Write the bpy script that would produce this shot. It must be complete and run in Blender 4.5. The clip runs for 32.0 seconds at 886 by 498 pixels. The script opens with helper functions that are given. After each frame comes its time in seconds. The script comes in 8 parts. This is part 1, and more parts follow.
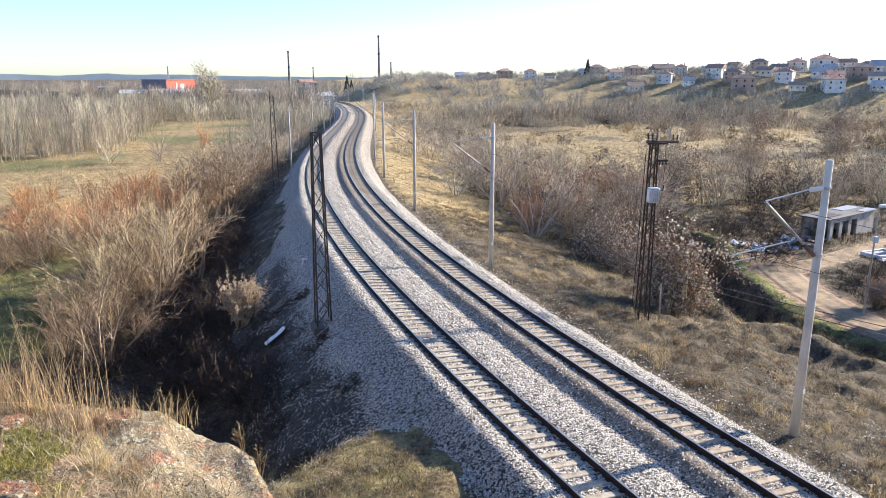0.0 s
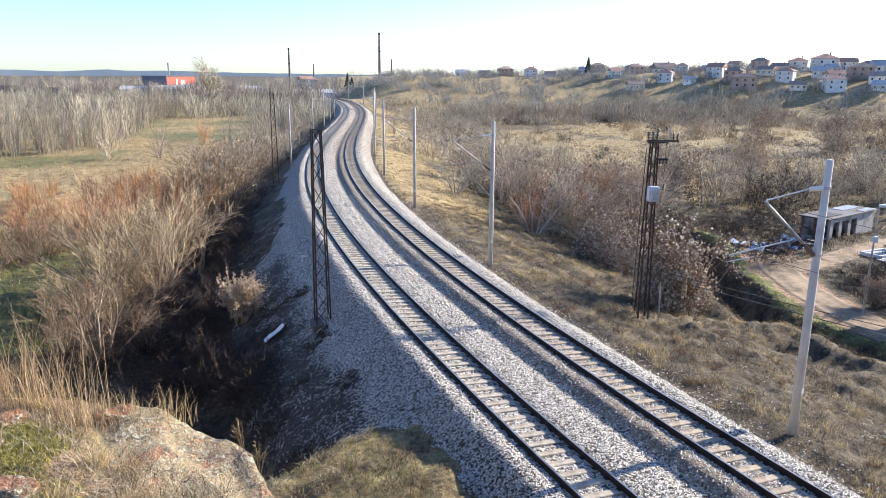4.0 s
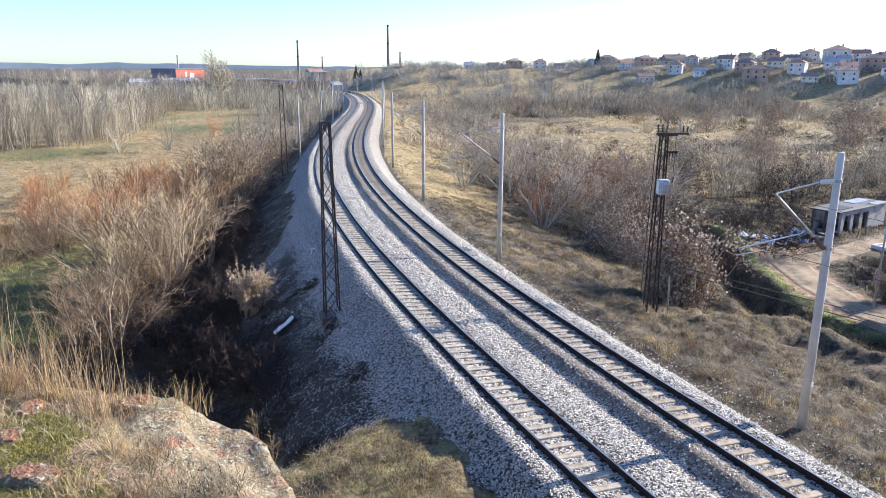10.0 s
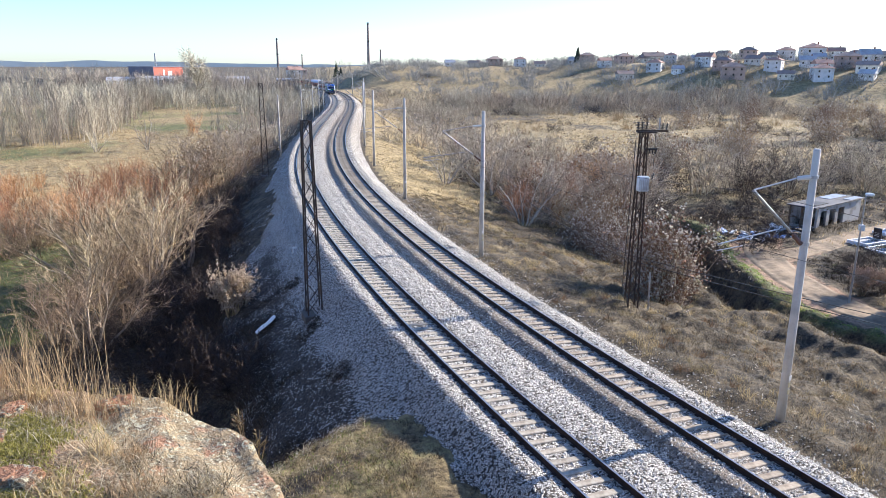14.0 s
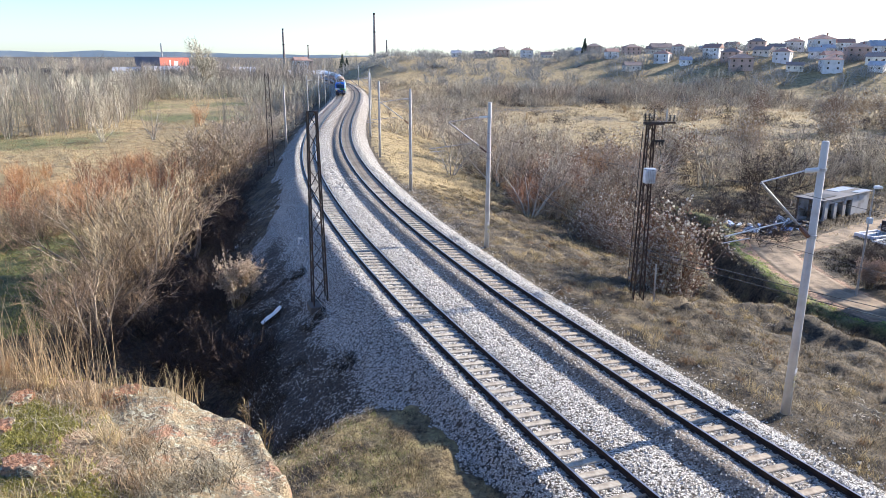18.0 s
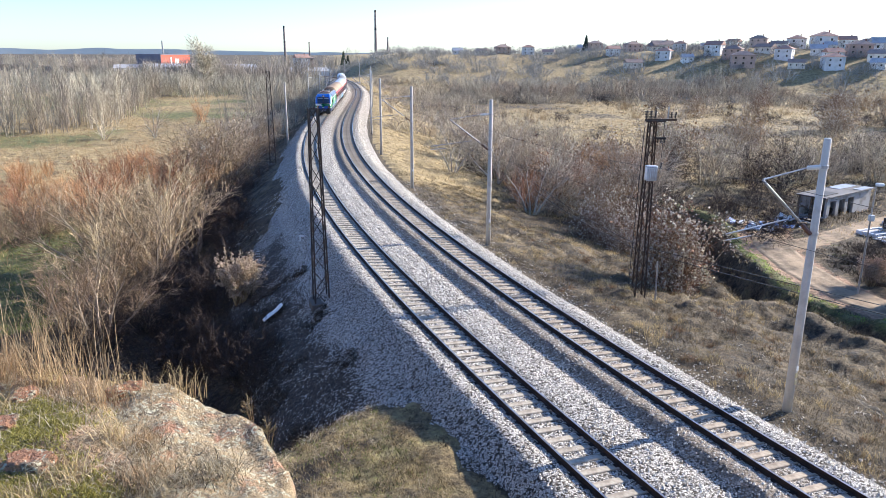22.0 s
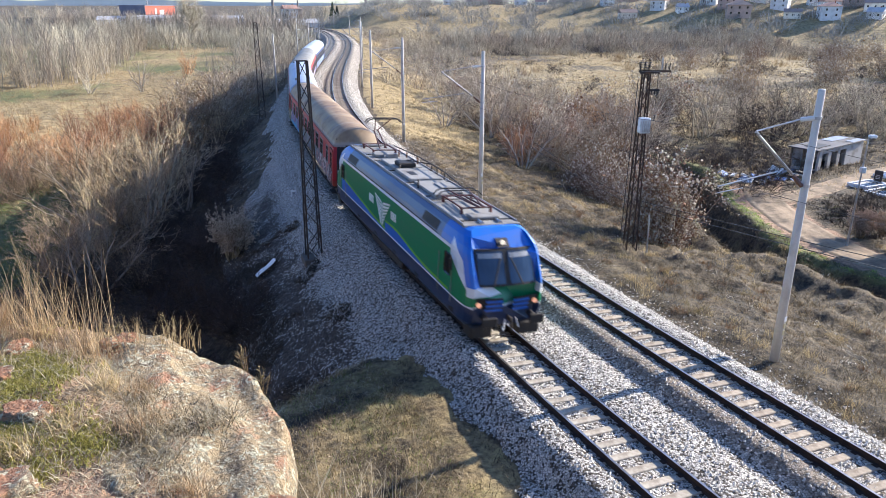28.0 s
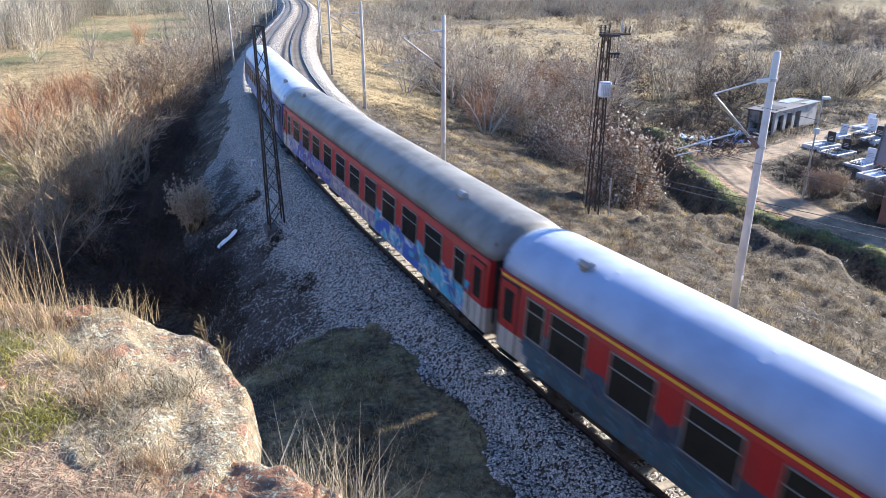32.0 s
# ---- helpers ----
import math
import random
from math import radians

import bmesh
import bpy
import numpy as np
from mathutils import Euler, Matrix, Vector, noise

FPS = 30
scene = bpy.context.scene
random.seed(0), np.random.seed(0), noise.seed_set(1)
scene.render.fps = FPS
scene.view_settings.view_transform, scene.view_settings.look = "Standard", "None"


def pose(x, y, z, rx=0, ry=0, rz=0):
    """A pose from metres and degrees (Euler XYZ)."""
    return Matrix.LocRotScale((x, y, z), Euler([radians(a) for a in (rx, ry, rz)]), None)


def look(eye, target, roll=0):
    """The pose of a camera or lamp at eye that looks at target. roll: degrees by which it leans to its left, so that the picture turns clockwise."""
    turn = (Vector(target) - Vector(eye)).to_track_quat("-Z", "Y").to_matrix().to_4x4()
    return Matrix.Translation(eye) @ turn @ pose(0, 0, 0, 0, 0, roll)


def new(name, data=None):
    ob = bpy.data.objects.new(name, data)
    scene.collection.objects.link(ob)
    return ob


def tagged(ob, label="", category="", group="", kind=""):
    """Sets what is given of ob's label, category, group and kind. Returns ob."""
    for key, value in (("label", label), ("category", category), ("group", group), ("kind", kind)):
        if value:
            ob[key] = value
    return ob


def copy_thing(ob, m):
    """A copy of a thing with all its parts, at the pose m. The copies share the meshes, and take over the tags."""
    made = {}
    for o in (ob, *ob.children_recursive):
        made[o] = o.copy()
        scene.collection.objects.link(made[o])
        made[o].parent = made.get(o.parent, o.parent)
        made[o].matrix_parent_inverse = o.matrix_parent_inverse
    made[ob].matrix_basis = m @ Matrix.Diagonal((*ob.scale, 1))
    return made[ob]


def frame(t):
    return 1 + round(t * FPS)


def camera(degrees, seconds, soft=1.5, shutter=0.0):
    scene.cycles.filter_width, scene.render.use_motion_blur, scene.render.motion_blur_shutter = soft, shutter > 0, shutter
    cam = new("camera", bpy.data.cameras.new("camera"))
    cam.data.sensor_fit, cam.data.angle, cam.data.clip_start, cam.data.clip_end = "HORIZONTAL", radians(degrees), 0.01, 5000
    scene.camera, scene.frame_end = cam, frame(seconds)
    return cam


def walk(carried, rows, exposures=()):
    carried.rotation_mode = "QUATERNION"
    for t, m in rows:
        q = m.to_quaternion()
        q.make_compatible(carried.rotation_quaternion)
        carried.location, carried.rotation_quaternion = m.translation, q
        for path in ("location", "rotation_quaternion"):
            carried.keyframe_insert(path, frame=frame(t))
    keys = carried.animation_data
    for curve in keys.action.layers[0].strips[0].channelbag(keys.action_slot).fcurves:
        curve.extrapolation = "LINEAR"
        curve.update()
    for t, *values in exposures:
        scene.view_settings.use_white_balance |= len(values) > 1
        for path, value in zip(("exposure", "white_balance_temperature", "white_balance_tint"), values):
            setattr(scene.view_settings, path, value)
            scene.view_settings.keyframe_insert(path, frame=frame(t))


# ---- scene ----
cam = camera(64.6, 32.0, soft=0.7, shutter=0.3)
walk(cam, [
    (0.0, pose(0.033, 0.062, 11.041, 76.269, -0.088, 0.219)),
    (0.5, pose(0.035, 0.058, 11.041, 76.276, -0.167, 0.194)),
    (1.0, pose(0.032, 0.062, 11.040, 76.241, -0.297, 0.200)),
    (1.5, pose(0.028, 0.068, 11.038, 76.210, -0.322, 0.202)),
    (2.0, pose(0.033, 0.061, 11.041, 76.164, -0.337, 0.190)),
    (2.5, pose(0.034, 0.061, 11.043, 76.057, -0.363, 0.149)),
    (3.0, pose(0.036, 0.056, 11.045, 76.040, -0.393, 0.226)),
    (3.5, pose(0.035, 0.058, 11.043, 76.039, -0.361, 0.266)),
    (5.5, pose(0.032, 0.059, 11.043, 76.342, -0.372, 0.218)),
    (6.0, pose(0.034, 0.054, 11.048, 76.327, -0.407, 0.189)),
    (6.5, pose(0.033, 0.059, 11.046, 76.375, -0.371, 0.208)),
    (7.0, pose(0.035, 0.057, 11.045, 76.365, -0.334, 0.204)),
    (7.5, pose(0.036, 0.058, 11.048, 76.341, -0.361, 0.229)),
    (8.0, pose(0.027, 0.062, 11.047, 76.413, -0.543, 0.291)),
    (8.5, pose(0.015, 0.055, 11.045, 76.276, -0.466, 0.343)),
    (9.0, pose(0.014, 0.038, 11.050, 76.028, -0.299, 1.000)),
    (9.5, pose(0.015, 0.030, 11.056, 75.723, -0.297, 1.027)),
    (10.0, pose(0.018, 0.013, 11.059, 75.489, -0.264, 0.948)),
    (10.5, pose(0.016, 0.011, 11.057, 75.136, -0.367, 0.715)),
    (11.0, pose(0.010, 0.005, 11.060, 75.081, -0.428, 0.489)),
    (11.5, pose(0.007, -0.000, 11.062, 75.311, -0.349, 0.325)),
    (12.0, pose(-0.000, 0.000, 11.059, 75.412, -0.352, 0.092)),
    (12.5, pose(0.001, -0.008, 11.061, 75.492, -0.295, -0.157)),
    (13.0, pose(0.002, -0.012, 11.061, 75.471, -0.317, -0.349)),
    (13.5, pose(-0.003, -0.007, 11.060, 75.427, -0.317, -0.510)),
    (14.0, pose(0.001, -0.010, 11.059, 75.331, -0.236, -0.587)),
    (14.5, pose(-0.002, -0.006, 11.060, 75.167, -0.234, -0.556)),
    (16.5, pose(-0.001, -0.006, 11.058, 74.907, -0.249, -0.188)),
    (17.0, pose(-0.001, -0.005, 11.057, 74.801, -0.274, -0.143)),
    (17.5, pose(-0.000, -0.003, 11.057, 74.670, -0.320, -0.125)),
    (18.0, pose(-0.002, -0.004, 11.057, 74.625, -0.338, -0.092)),
    (18.5, pose(0.001, -0.007, 11.056, 74.596, -0.319, -0.053)),
    (19.0, pose(0.003, -0.012, 11.059, 74.515, -0.314, -0.002)),
    (19.5, pose(-0.005, 0.002, 11.051, 74.425, -0.277, 0.005)),
    (20.0, pose(-0.003, -0.008, 11.055, 74.399, -0.323, -0.021)),
    (20.5, pose(-0.010, -0.007, 11.055, 74.433, -0.336, -0.089)),
    (21.0, pose(-0.009, -0.016, 11.057, 74.545, -0.309, -0.068)),
    (21.5, pose(-0.008, -0.016, 11.058, 74.538, -0.299, -0.045)),
    (22.0, pose(-0.012, -0.008, 11.054, 74.417, -0.316, 0.002)),
    (22.5, pose(-0.007, -0.016, 11.057, 74.309, -0.292, 0.083)),
    (23.0, pose(-0.013, -0.009, 11.053, 74.243, -0.262, 0.157)),
    (23.5, pose(-0.013, -0.010, 11.055, 74.237, -0.254, 0.210)),
    (24.0, pose(-0.014, -0.010, 11.055, 74.192, -0.292, 0.270)),
    (24.5, pose(-0.016, -0.015, 11.056, 74.055, -0.290, 0.249)),
    (25.0, pose(-0.021, -0.010, 11.051, 73.787, -0.262, -0.023)),
    (25.5, pose(-0.020, -0.011, 11.052, 73.545, -0.297, -0.074)),
    (27.5, pose(-0.013, -0.007, 11.033, 71.178, -0.181, -0.146)),
    (28.0, pose(-0.008, -0.009, 11.027, 70.726, -0.184, -0.685)),
    (28.5, pose(-0.003, -0.014, 11.023, 70.223, -0.189, -1.040)),
    (29.0, pose(0.002, -0.017, 11.026, 69.646, -0.265, -1.410)),
    (29.5, pose(0.009, -0.025, 11.032, 69.154, -0.293, -1.686)),
    (30.0, pose(0.005, -0.017, 11.024, 68.918, -0.246, -1.983)),
    (30.5, pose(0.012, -0.019, 11.022, 68.722, -0.207, -2.366)),
    (31.0, pose(0.012, -0.011, 11.016, 68.448, -0.216, -2.914)),
    (31.5, pose(0.016, -0.013, 11.012, 68.293, -0.143, -3.336)),
    (32.0, pose(0.022, -0.015, 11.011, 68.067, -0.092, -3.785)),
], exposures=[
    (0.0, 1.43, 6150, 10), (3.0, 1.41, 6000, 10), (9.0, 1.38, 5680, 10), (20.0, 1.38, 5720, 10), (27.5, 1.38, 5720, 10), (28.5, 1.51, 5650, 10),
    (29.5, 1.62, 5450, 10), (31.0, 1.71, 5600, 10), (32.0, 1.64, 5560, 10),
])

# ---- world and sun ----
SUN_AZ, SUN_EL = 61.0, 22.0      # degrees clockwise from +y, degrees above the horizon
world = bpy.data.worlds.new("sky")
scene.world = world
world.use_nodes = True
wt = world.node_tree
sky = wt.nodes.new("ShaderNodeTexSky")
sky.sky_type, sky.sun_disc = "NISHITA", False
sky.sun_elevation, sky.sun_rotation = radians(SUN_EL), radians(SUN_AZ)
sky.air_density, sky.dust_density, sky.ozone_density = 1.0, 0.35, 1.2
tint = wt.nodes.new("ShaderNodeMix")
tint.data_type, tint.blend_type = "RGBA", "MULTIPLY"
tint.inputs[0].default_value, tint.inputs[7].default_value = 1.0, (0.82, 0.95, 1.22, 1)
wt.links.new(sky.outputs[0], tint.inputs[6])
wt.links.new(tint.outputs[2], wt.nodes["Background"].inputs[0])
wt.nodes["Background"].inputs[1].default_value = 0.086
sun = new("sun", bpy.data.lights.new("sun", "SUN"))
sun.data.energy, sun.data.angle, sun.data.color = 5.0, radians(0.6), (1.0, 0.85, 0.66)
_a, _e = radians(SUN_AZ), radians(SUN_EL)
sun.matrix_world = look((math.sin(_a) * math.cos(_e) * 200, math.cos(_a) * math.cos(_e) * 200, math.sin(_e) * 200), (0, 0, 0))


# ---- materials ----
class Nodes:
    """A material's node tree with short calls."""

    def __init__(self, name):
        self.m = bpy.data.materials.new(name)
        self.m.use_nodes = True
        self.t = self.m.node_tree
        self.b = self.t.nodes["Principled BSDF"]

    def put(self, socket, v):
        if isinstance(v, bpy.types.NodeSocket):
            self.t.links.new(v, socket)
        else:
            socket.default_value = (*v, 1) if isinstance(v, tuple) and len(v) == 3 and len(socket.default_value) == 4 else v

    def set(self, **k):
        for key, v in k.items():
            self.put(self.b.inputs[key.replace("_", " ")], v)

    def pos(self, local=True):
        if local:
            return self.t.nodes.new("ShaderNodeTexCoord").outputs["Object"]
        return self.t.nodes.new("ShaderNodeNewGeometry").outputs["Position"]

    def noise(self, vec, scale, detail=4, rough=0.55, dist=0.0):
        n = self.t.nodes.new("ShaderNodeTexNoise")
        self.put(n.inputs["Vector"], vec)
        n.inputs["Scale"].default_value, n.inputs["Detail"].default_value = scale, detail
        n.inputs["Roughness"].default_value, n.inputs["Distortion"].default_value = rough, dist
        return n.outputs[0]

    def cells(self, vec, scale, feature="F1", out="Color", rnd=1.0):
        n = self.t.nodes.new("ShaderNodeTexVoronoi")
        n.feature = feature
        self.put(n.inputs["Vector"], vec)
        n.inputs["Scale"].default_value, n.inputs["Randomness"].default_value = scale, rnd
        return n.outputs[out]

    def stretch(self, vec, sx, sy, sz):
        n = self.t.nodes.new("ShaderNodeMapping")
        self.put(n.inputs[0], vec)
        n.inputs["Scale"].default_value = (sx, sy, sz)
        return n.outputs[0]

    def ramp(self, fac, lo, hi):
        n = self.t.nodes.new("ShaderNodeMapRange")
        n.interpolation_type = "SMOOTHSTEP"
        self.put(n.inputs[0], fac)
        self.put(n.inputs[1], lo)
        self.put(n.inputs[2], hi)
        return n.outputs[0]

    def mix(self, fac, a, b, blend="MIX"):
        n = self.t.nodes.new("ShaderNodeMix")
        n.data_type, n.blend_type = "RGBA", blend
        self.put(n.inputs[0], fac)
        self.put(n.inputs[6], a)
        self.put(n.inputs[7], b)
        return n.outputs[2]

    def math(self, op, a, b=0.0, clamp=False):
        n = self.t.nodes.new("ShaderNodeMath")
        n.operation, n.use_clamp = op, clamp
        self.put(n.inputs[0], a)
        self.put(n.inputs[1], b)
        return n.outputs[0]

    def xyz(self, vec):
        n = self.t.nodes.new("ShaderNodeSeparateXYZ")
        self.put(n.inputs[0], vec)
        return n.outputs

    def island(self):
        return self.t.nodes.new("ShaderNodeNewGeometry").outputs["Random Per Island"]

    def random(self):
        return self.t.nodes.new("ShaderNodeObjectInfo").outputs["Random"]

    def attr(self, name):
        n = self.t.nodes.new("ShaderNodeAttribute")
        n.attribute_name = name
        return n.outputs["Color"]

    def bump(self, height, strength=0.4, distance=0.02):
        n = self.t.nodes.new("ShaderNodeBump")
        n.inputs["Strength"].default_value, n.inputs["Distance"].default_value = strength, distance
        self.put(n.inputs["Height"], height)
        self.put(self.b.inputs["Normal"], n.outputs[0])


def worn(name, base, dark, scale=2.0, fine=30.0, rough=0.7, metal=0.0, bump=0.15, dist=0.01, local=True, spread=0.12):
    """A plain material with stains at one scale and grain at another; repeats differ a little."""
    n = Nodes(name)
    p = n.pos(local)
    c = n.mix(n.ramp(n.noise(p, scale, 5), 0.42, 0.72), base, dark)
    c = n.mix(n.math("MULTIPLY", n.noise(p, fine, 3), 0.35), c, dark)
    k = n.math("ADD", n.math("MULTIPLY", n.random(), 2 * spread), 1 - spread)
    hsv = n.t.nodes.new("ShaderNodeHueSaturation")
    n.put(hsv.inputs["Color"], c)
    n.put(hsv.inputs["Value"], k)
    n.set(Base_Color=hsv.outputs[0], Roughness=rough, Metallic=metal)
    n.bump(n.noise(p, fine, 4), bump, dist)
    return n.m


def twig_mat(name, a, b, spread=0.35, thin=0.0):
    """Bark, twigs and blades: colour varies from one to the next; thin blades let some light through."""
    n = Nodes(name)
    c = n.mix(n.island(), a, b)
    hsv = n.t.nodes.new("ShaderNodeHueSaturation")
    n.put(hsv.inputs["Color"], c)
    n.put(hsv.inputs["Value"], n.math("ADD", n.math("MULTIPLY", n.random(), 2 * spread), 1 - spread))
    n.put(hsv.inputs["Hue"], n.math("ADD", n.math("MULTIPLY", n.random(), 0.03), 0.485))
    n.set(Base_Color=hsv.outputs[0], Roughness=0.85)
    if thin:
        glow, both = n.t.nodes.new("ShaderNodeBsdfTranslucent"), n.t.nodes.new("ShaderNodeMixShader")
        n.put(glow.inputs["Color"], hsv.outputs[0])
        n.put(both.inputs[0], thin)
        sink = next(l for l in n.t.links if l.from_node == n.b).to_socket
        n.t.links.new(n.b.outputs[0], both.inputs[1])
        n.t.links.new(glow.outputs[0], both.inputs[2])
        n.t.links.new(both.outputs[0], sink)
    return n.m


def glossy(name, colour, rough=0.25, metal=0.0, coat=0.0):
    n = Nodes(name)
    p = n.pos()
    c = n.mix(n.ramp(n.noise(p, 1.3, 5), 0.4, 0.8), colour, tuple(v * 0.72 for v in colour))
    n.set(Base_Color=c, Roughness=n.math("ADD", n.math("MULTIPLY", n.noise(p, 5, 4), 0.25), rough - 0.1, True), Metallic=metal, Coat_Weight=coat)
    return n.m


def lamp_mat(name, colour, strength):
    n = Nodes(name)
    n.set(Base_Color=colour, Emission_Color=colour, Emission_Strength=strength, Roughness=0.2)
    return n.m


def ground_mat():
    n = Nodes("ground")
    p = n.pos(False)
    r, g, b = n.t.nodes.new("ShaderNodeSeparateColor").outputs
    n.t.links.new(n.attr("cover"), r.node.inputs[0])
    big, mid, fine = n.noise(p, 0.05, 5), n.noise(p, 0.7, 6, 0.65), n.noise(p, 5.0, 7, 0.75)
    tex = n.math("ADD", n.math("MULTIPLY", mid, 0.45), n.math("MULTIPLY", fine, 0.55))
    # Near-black end of scrub also paints shade between tufts and in the hollow.
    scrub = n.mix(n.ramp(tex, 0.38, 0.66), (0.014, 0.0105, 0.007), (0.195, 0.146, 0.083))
    straw = n.mix(n.ramp(tex, 0.35, 0.66), (0.1, 0.07, 0.03), (0.5, 0.38, 0.18))
    green = n.mix(n.ramp(tex, 0.35, 0.65), (0.035, 0.04, 0.012), (0.21, 0.21, 0.07))
    soil = n.mix(n.ramp(tex, 0.35, 0.65), (0.1, 0.066, 0.042), (0.46, 0.29, 0.18))
    edge = n.math("MULTIPLY", n.math("SUBTRACT", n.math("ADD", n.math("MULTIPLY", big, 0.5), n.math("MULTIPLY", mid, 0.5)), 0.5), 1.6)
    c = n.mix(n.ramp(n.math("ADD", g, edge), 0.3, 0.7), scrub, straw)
    c = n.mix(n.ramp(n.math("ADD", r, edge), 0.35, 0.75), c, green)
    c = n.mix(n.ramp(n.math("ADD", b, edge), 0.4, 0.65), c, soil)
    n.set(Base_Color=c, Roughness=0.95)
    n.bump(n.math("ADD", n.noise(p, 2.5, 6, 0.7), n.math("MULTIPLY", n.noise(p, 14.0, 5, 0.7), 0.5)), 0.9, 0.18)
    return n.m


def ballast_mat():
    n = Nodes("ballast")
    p = n.pos(False)
    w = n.cells(p, 16.0)
    r, g, b = n.t.nodes.new("ShaderNodeSeparateColor").outputs
    n.t.links.new(w, r.node.inputs[0])
    c = n.mix(n.ramp(r, 0.0, 1.0), (0.27, 0.25, 0.225), (0.78, 0.74, 0.67))
    joint = n.ramp(n.cells(p, 16.0, "DISTANCE_TO_EDGE", "Distance"), 0.0, 0.14)
    c = n.mix(joint, (0.12, 0.108, 0.092), c)
    dirt = n.attr("cover")
    dr = n.t.nodes.new("ShaderNodeSeparateColor")
    n.t.links.new(dirt, dr.inputs[0])
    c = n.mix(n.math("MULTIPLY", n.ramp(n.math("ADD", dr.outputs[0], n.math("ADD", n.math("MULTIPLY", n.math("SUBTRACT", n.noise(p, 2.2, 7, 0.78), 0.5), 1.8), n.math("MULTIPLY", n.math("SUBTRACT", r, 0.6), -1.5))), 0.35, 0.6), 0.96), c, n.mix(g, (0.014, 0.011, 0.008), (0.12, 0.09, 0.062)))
    c = n.mix(n.math("MULTIPLY", n.ramp(n.math("ADD", dr.outputs[1], n.math("MULTIPLY", n.math("SUBTRACT", n.noise(p, 2.2, 6, 0.7), 0.5), 1.4)), 0.2, 0.9), 0.8), c, n.mix(g, (0.09, 0.07, 0.05), (0.36, 0.28, 0.2)))
    n.set(Base_Color=c, Roughness=0.9)
    n.bump(n.math("ADD", n.math("MULTIPLY", joint, 0.6), n.noise(p, 30.0, 3)), 1.0, 0.05)
    return n.m


def stone_mat():
    n = Nodes("crushed_stone")
    i = n.island()
    c = n.mix(i, (0.38, 0.35, 0.305), (0.81, 0.755, 0.66))
    c = n.mix(n.ramp(n.noise(n.pos(False), 0.7, 4), 0.5, 0.8), c, n.mix(i, (0.17, 0.135, 0.1), (0.6, 0.5, 0.38)))
    n.set(Base_Color=c, Roughness=0.85)
    return n.m


def rock_mat(name, base, red):
    """Weathered stone: red and tan fields, crusts of pale lichen in flecks of two sizes, dark pits and cracks."""
    n = Nodes(name)
    p = n.pos()
    a, b = n.noise(p, 2.4, 6, 0.62), n.noise(p, 9.0, 6, 0.65)
    c = n.mix(n.ramp(a, 0.5, 0.6), base, red)
    c = n.mix(n.ramp(b, 0.45, 0.7), c, (0.13, 0.105, 0.075))
    field = n.noise(p, 3.1, 4, 0.6, 0.6)
    fleck = n.math("ADD", n.noise(p, 21.0, 3, 0.5, 1.8), n.math("MULTIPLY", n.math("SUBTRACT", field, 0.5), 0.45))
    c = n.mix(n.math("MULTIPLY", n.ramp(n.noise(p, 13.0, 5, 0.7, 0.8), 0.52, 0.6), 0.7), c, (0.27, 0.255, 0.19))
    c = n.mix(n.math("MULTIPLY", n.ramp(fleck, 0.565, 0.59), 0.9), c, (0.56, 0.53, 0.38))
    c = n.mix(n.ramp(n.noise(p, 70.0, 3, 0.7), 0.6, 0.7), c, (0.09, 0.075, 0.06))
    c = n.mix(n.ramp(n.noise(p, 23.0, 4, 0.7, 0.4), 0.62, 0.68), c, (0.07, 0.06, 0.045))
    n.set(Base_Color=c, Roughness=0.95)
    n.bump(n.math("ADD", b, n.math("MULTIPLY", n.noise(p, 40.0, 5, 0.7), 0.7)), 1.0, 0.07)
    return n.m


M_GROUND, M_BALLAST, M_STONE = ground_mat(), ballast_mat(), stone_mat()
M_ROCK = rock_mat("lichen_rock", (0.43, 0.325, 0.185), (0.46, 0.24, 0.14))
M_RED_ROCK = rock_mat("red_rock", (0.4, 0.2, 0.108), (0.34, 0.24, 0.145))
M_RUST = worn("rusty_steel", (0.075, 0.045, 0.03), (0.03, 0.02, 0.016), 3, 40, 0.75, 0.4)
M_RAIL_TOP = worn("polished_rail", (0.5, 0.47, 0.44), (0.3, 0.25, 0.2), 1, 30, 0.3, 0.9)
M_SLEEPER = worn("sleeper_concrete", (0.46, 0.41, 0.33), (0.24, 0.2, 0.15), 3, 25, 0.9, bump=0.4)
M_TIMBER = worn("old_timber", (0.2, 0.14, 0.09), (0.08, 0.055, 0.04), 3, 25, 0.9, bump=0.4)
M_CONCRETE = worn("mast_concrete", (0.5, 0.48, 0.45), (0.33, 0.3, 0.27), 0.8, 18, 0.85, bump=0.3)
M_STEEL = worn("dark_painted_steel", (0.035, 0.03, 0.028), (0.09, 0.05, 0.03), 2, 30, 0.6, 0.3)
M_GALV = worn("galvanised_steel", (0.45, 0.45, 0.46), (0.28, 0.26, 0.25), 2, 30, 0.45, 0.7)
M_DARK = worn("dark_iron", (0.025, 0.025, 0.027), (0.05, 0.04, 0.033), 2, 30, 0.6, 0.4)
M_WHITE = worn("white_paint", (0.78, 0.77, 0.74), (0.6, 0.58, 0.53), 1.5, 20, 0.6)
M_CERAMIC = glossy("insulator_ceramic", (0.16, 0.075, 0.04), 0.2)
M_WIRE = worn("wire", (0.05, 0.05, 0.05), (0.03, 0.03, 0.03), 2, 30, 0.5, 0.5)
T_GREY = twig_mat("grey_twigs", (0.22, 0.18, 0.13), (0.7, 0.59, 0.44))
T_WOOD = twig_mat("wood_twigs", (0.235, 0.2, 0.15), (0.48, 0.42, 0.325), 0.2)
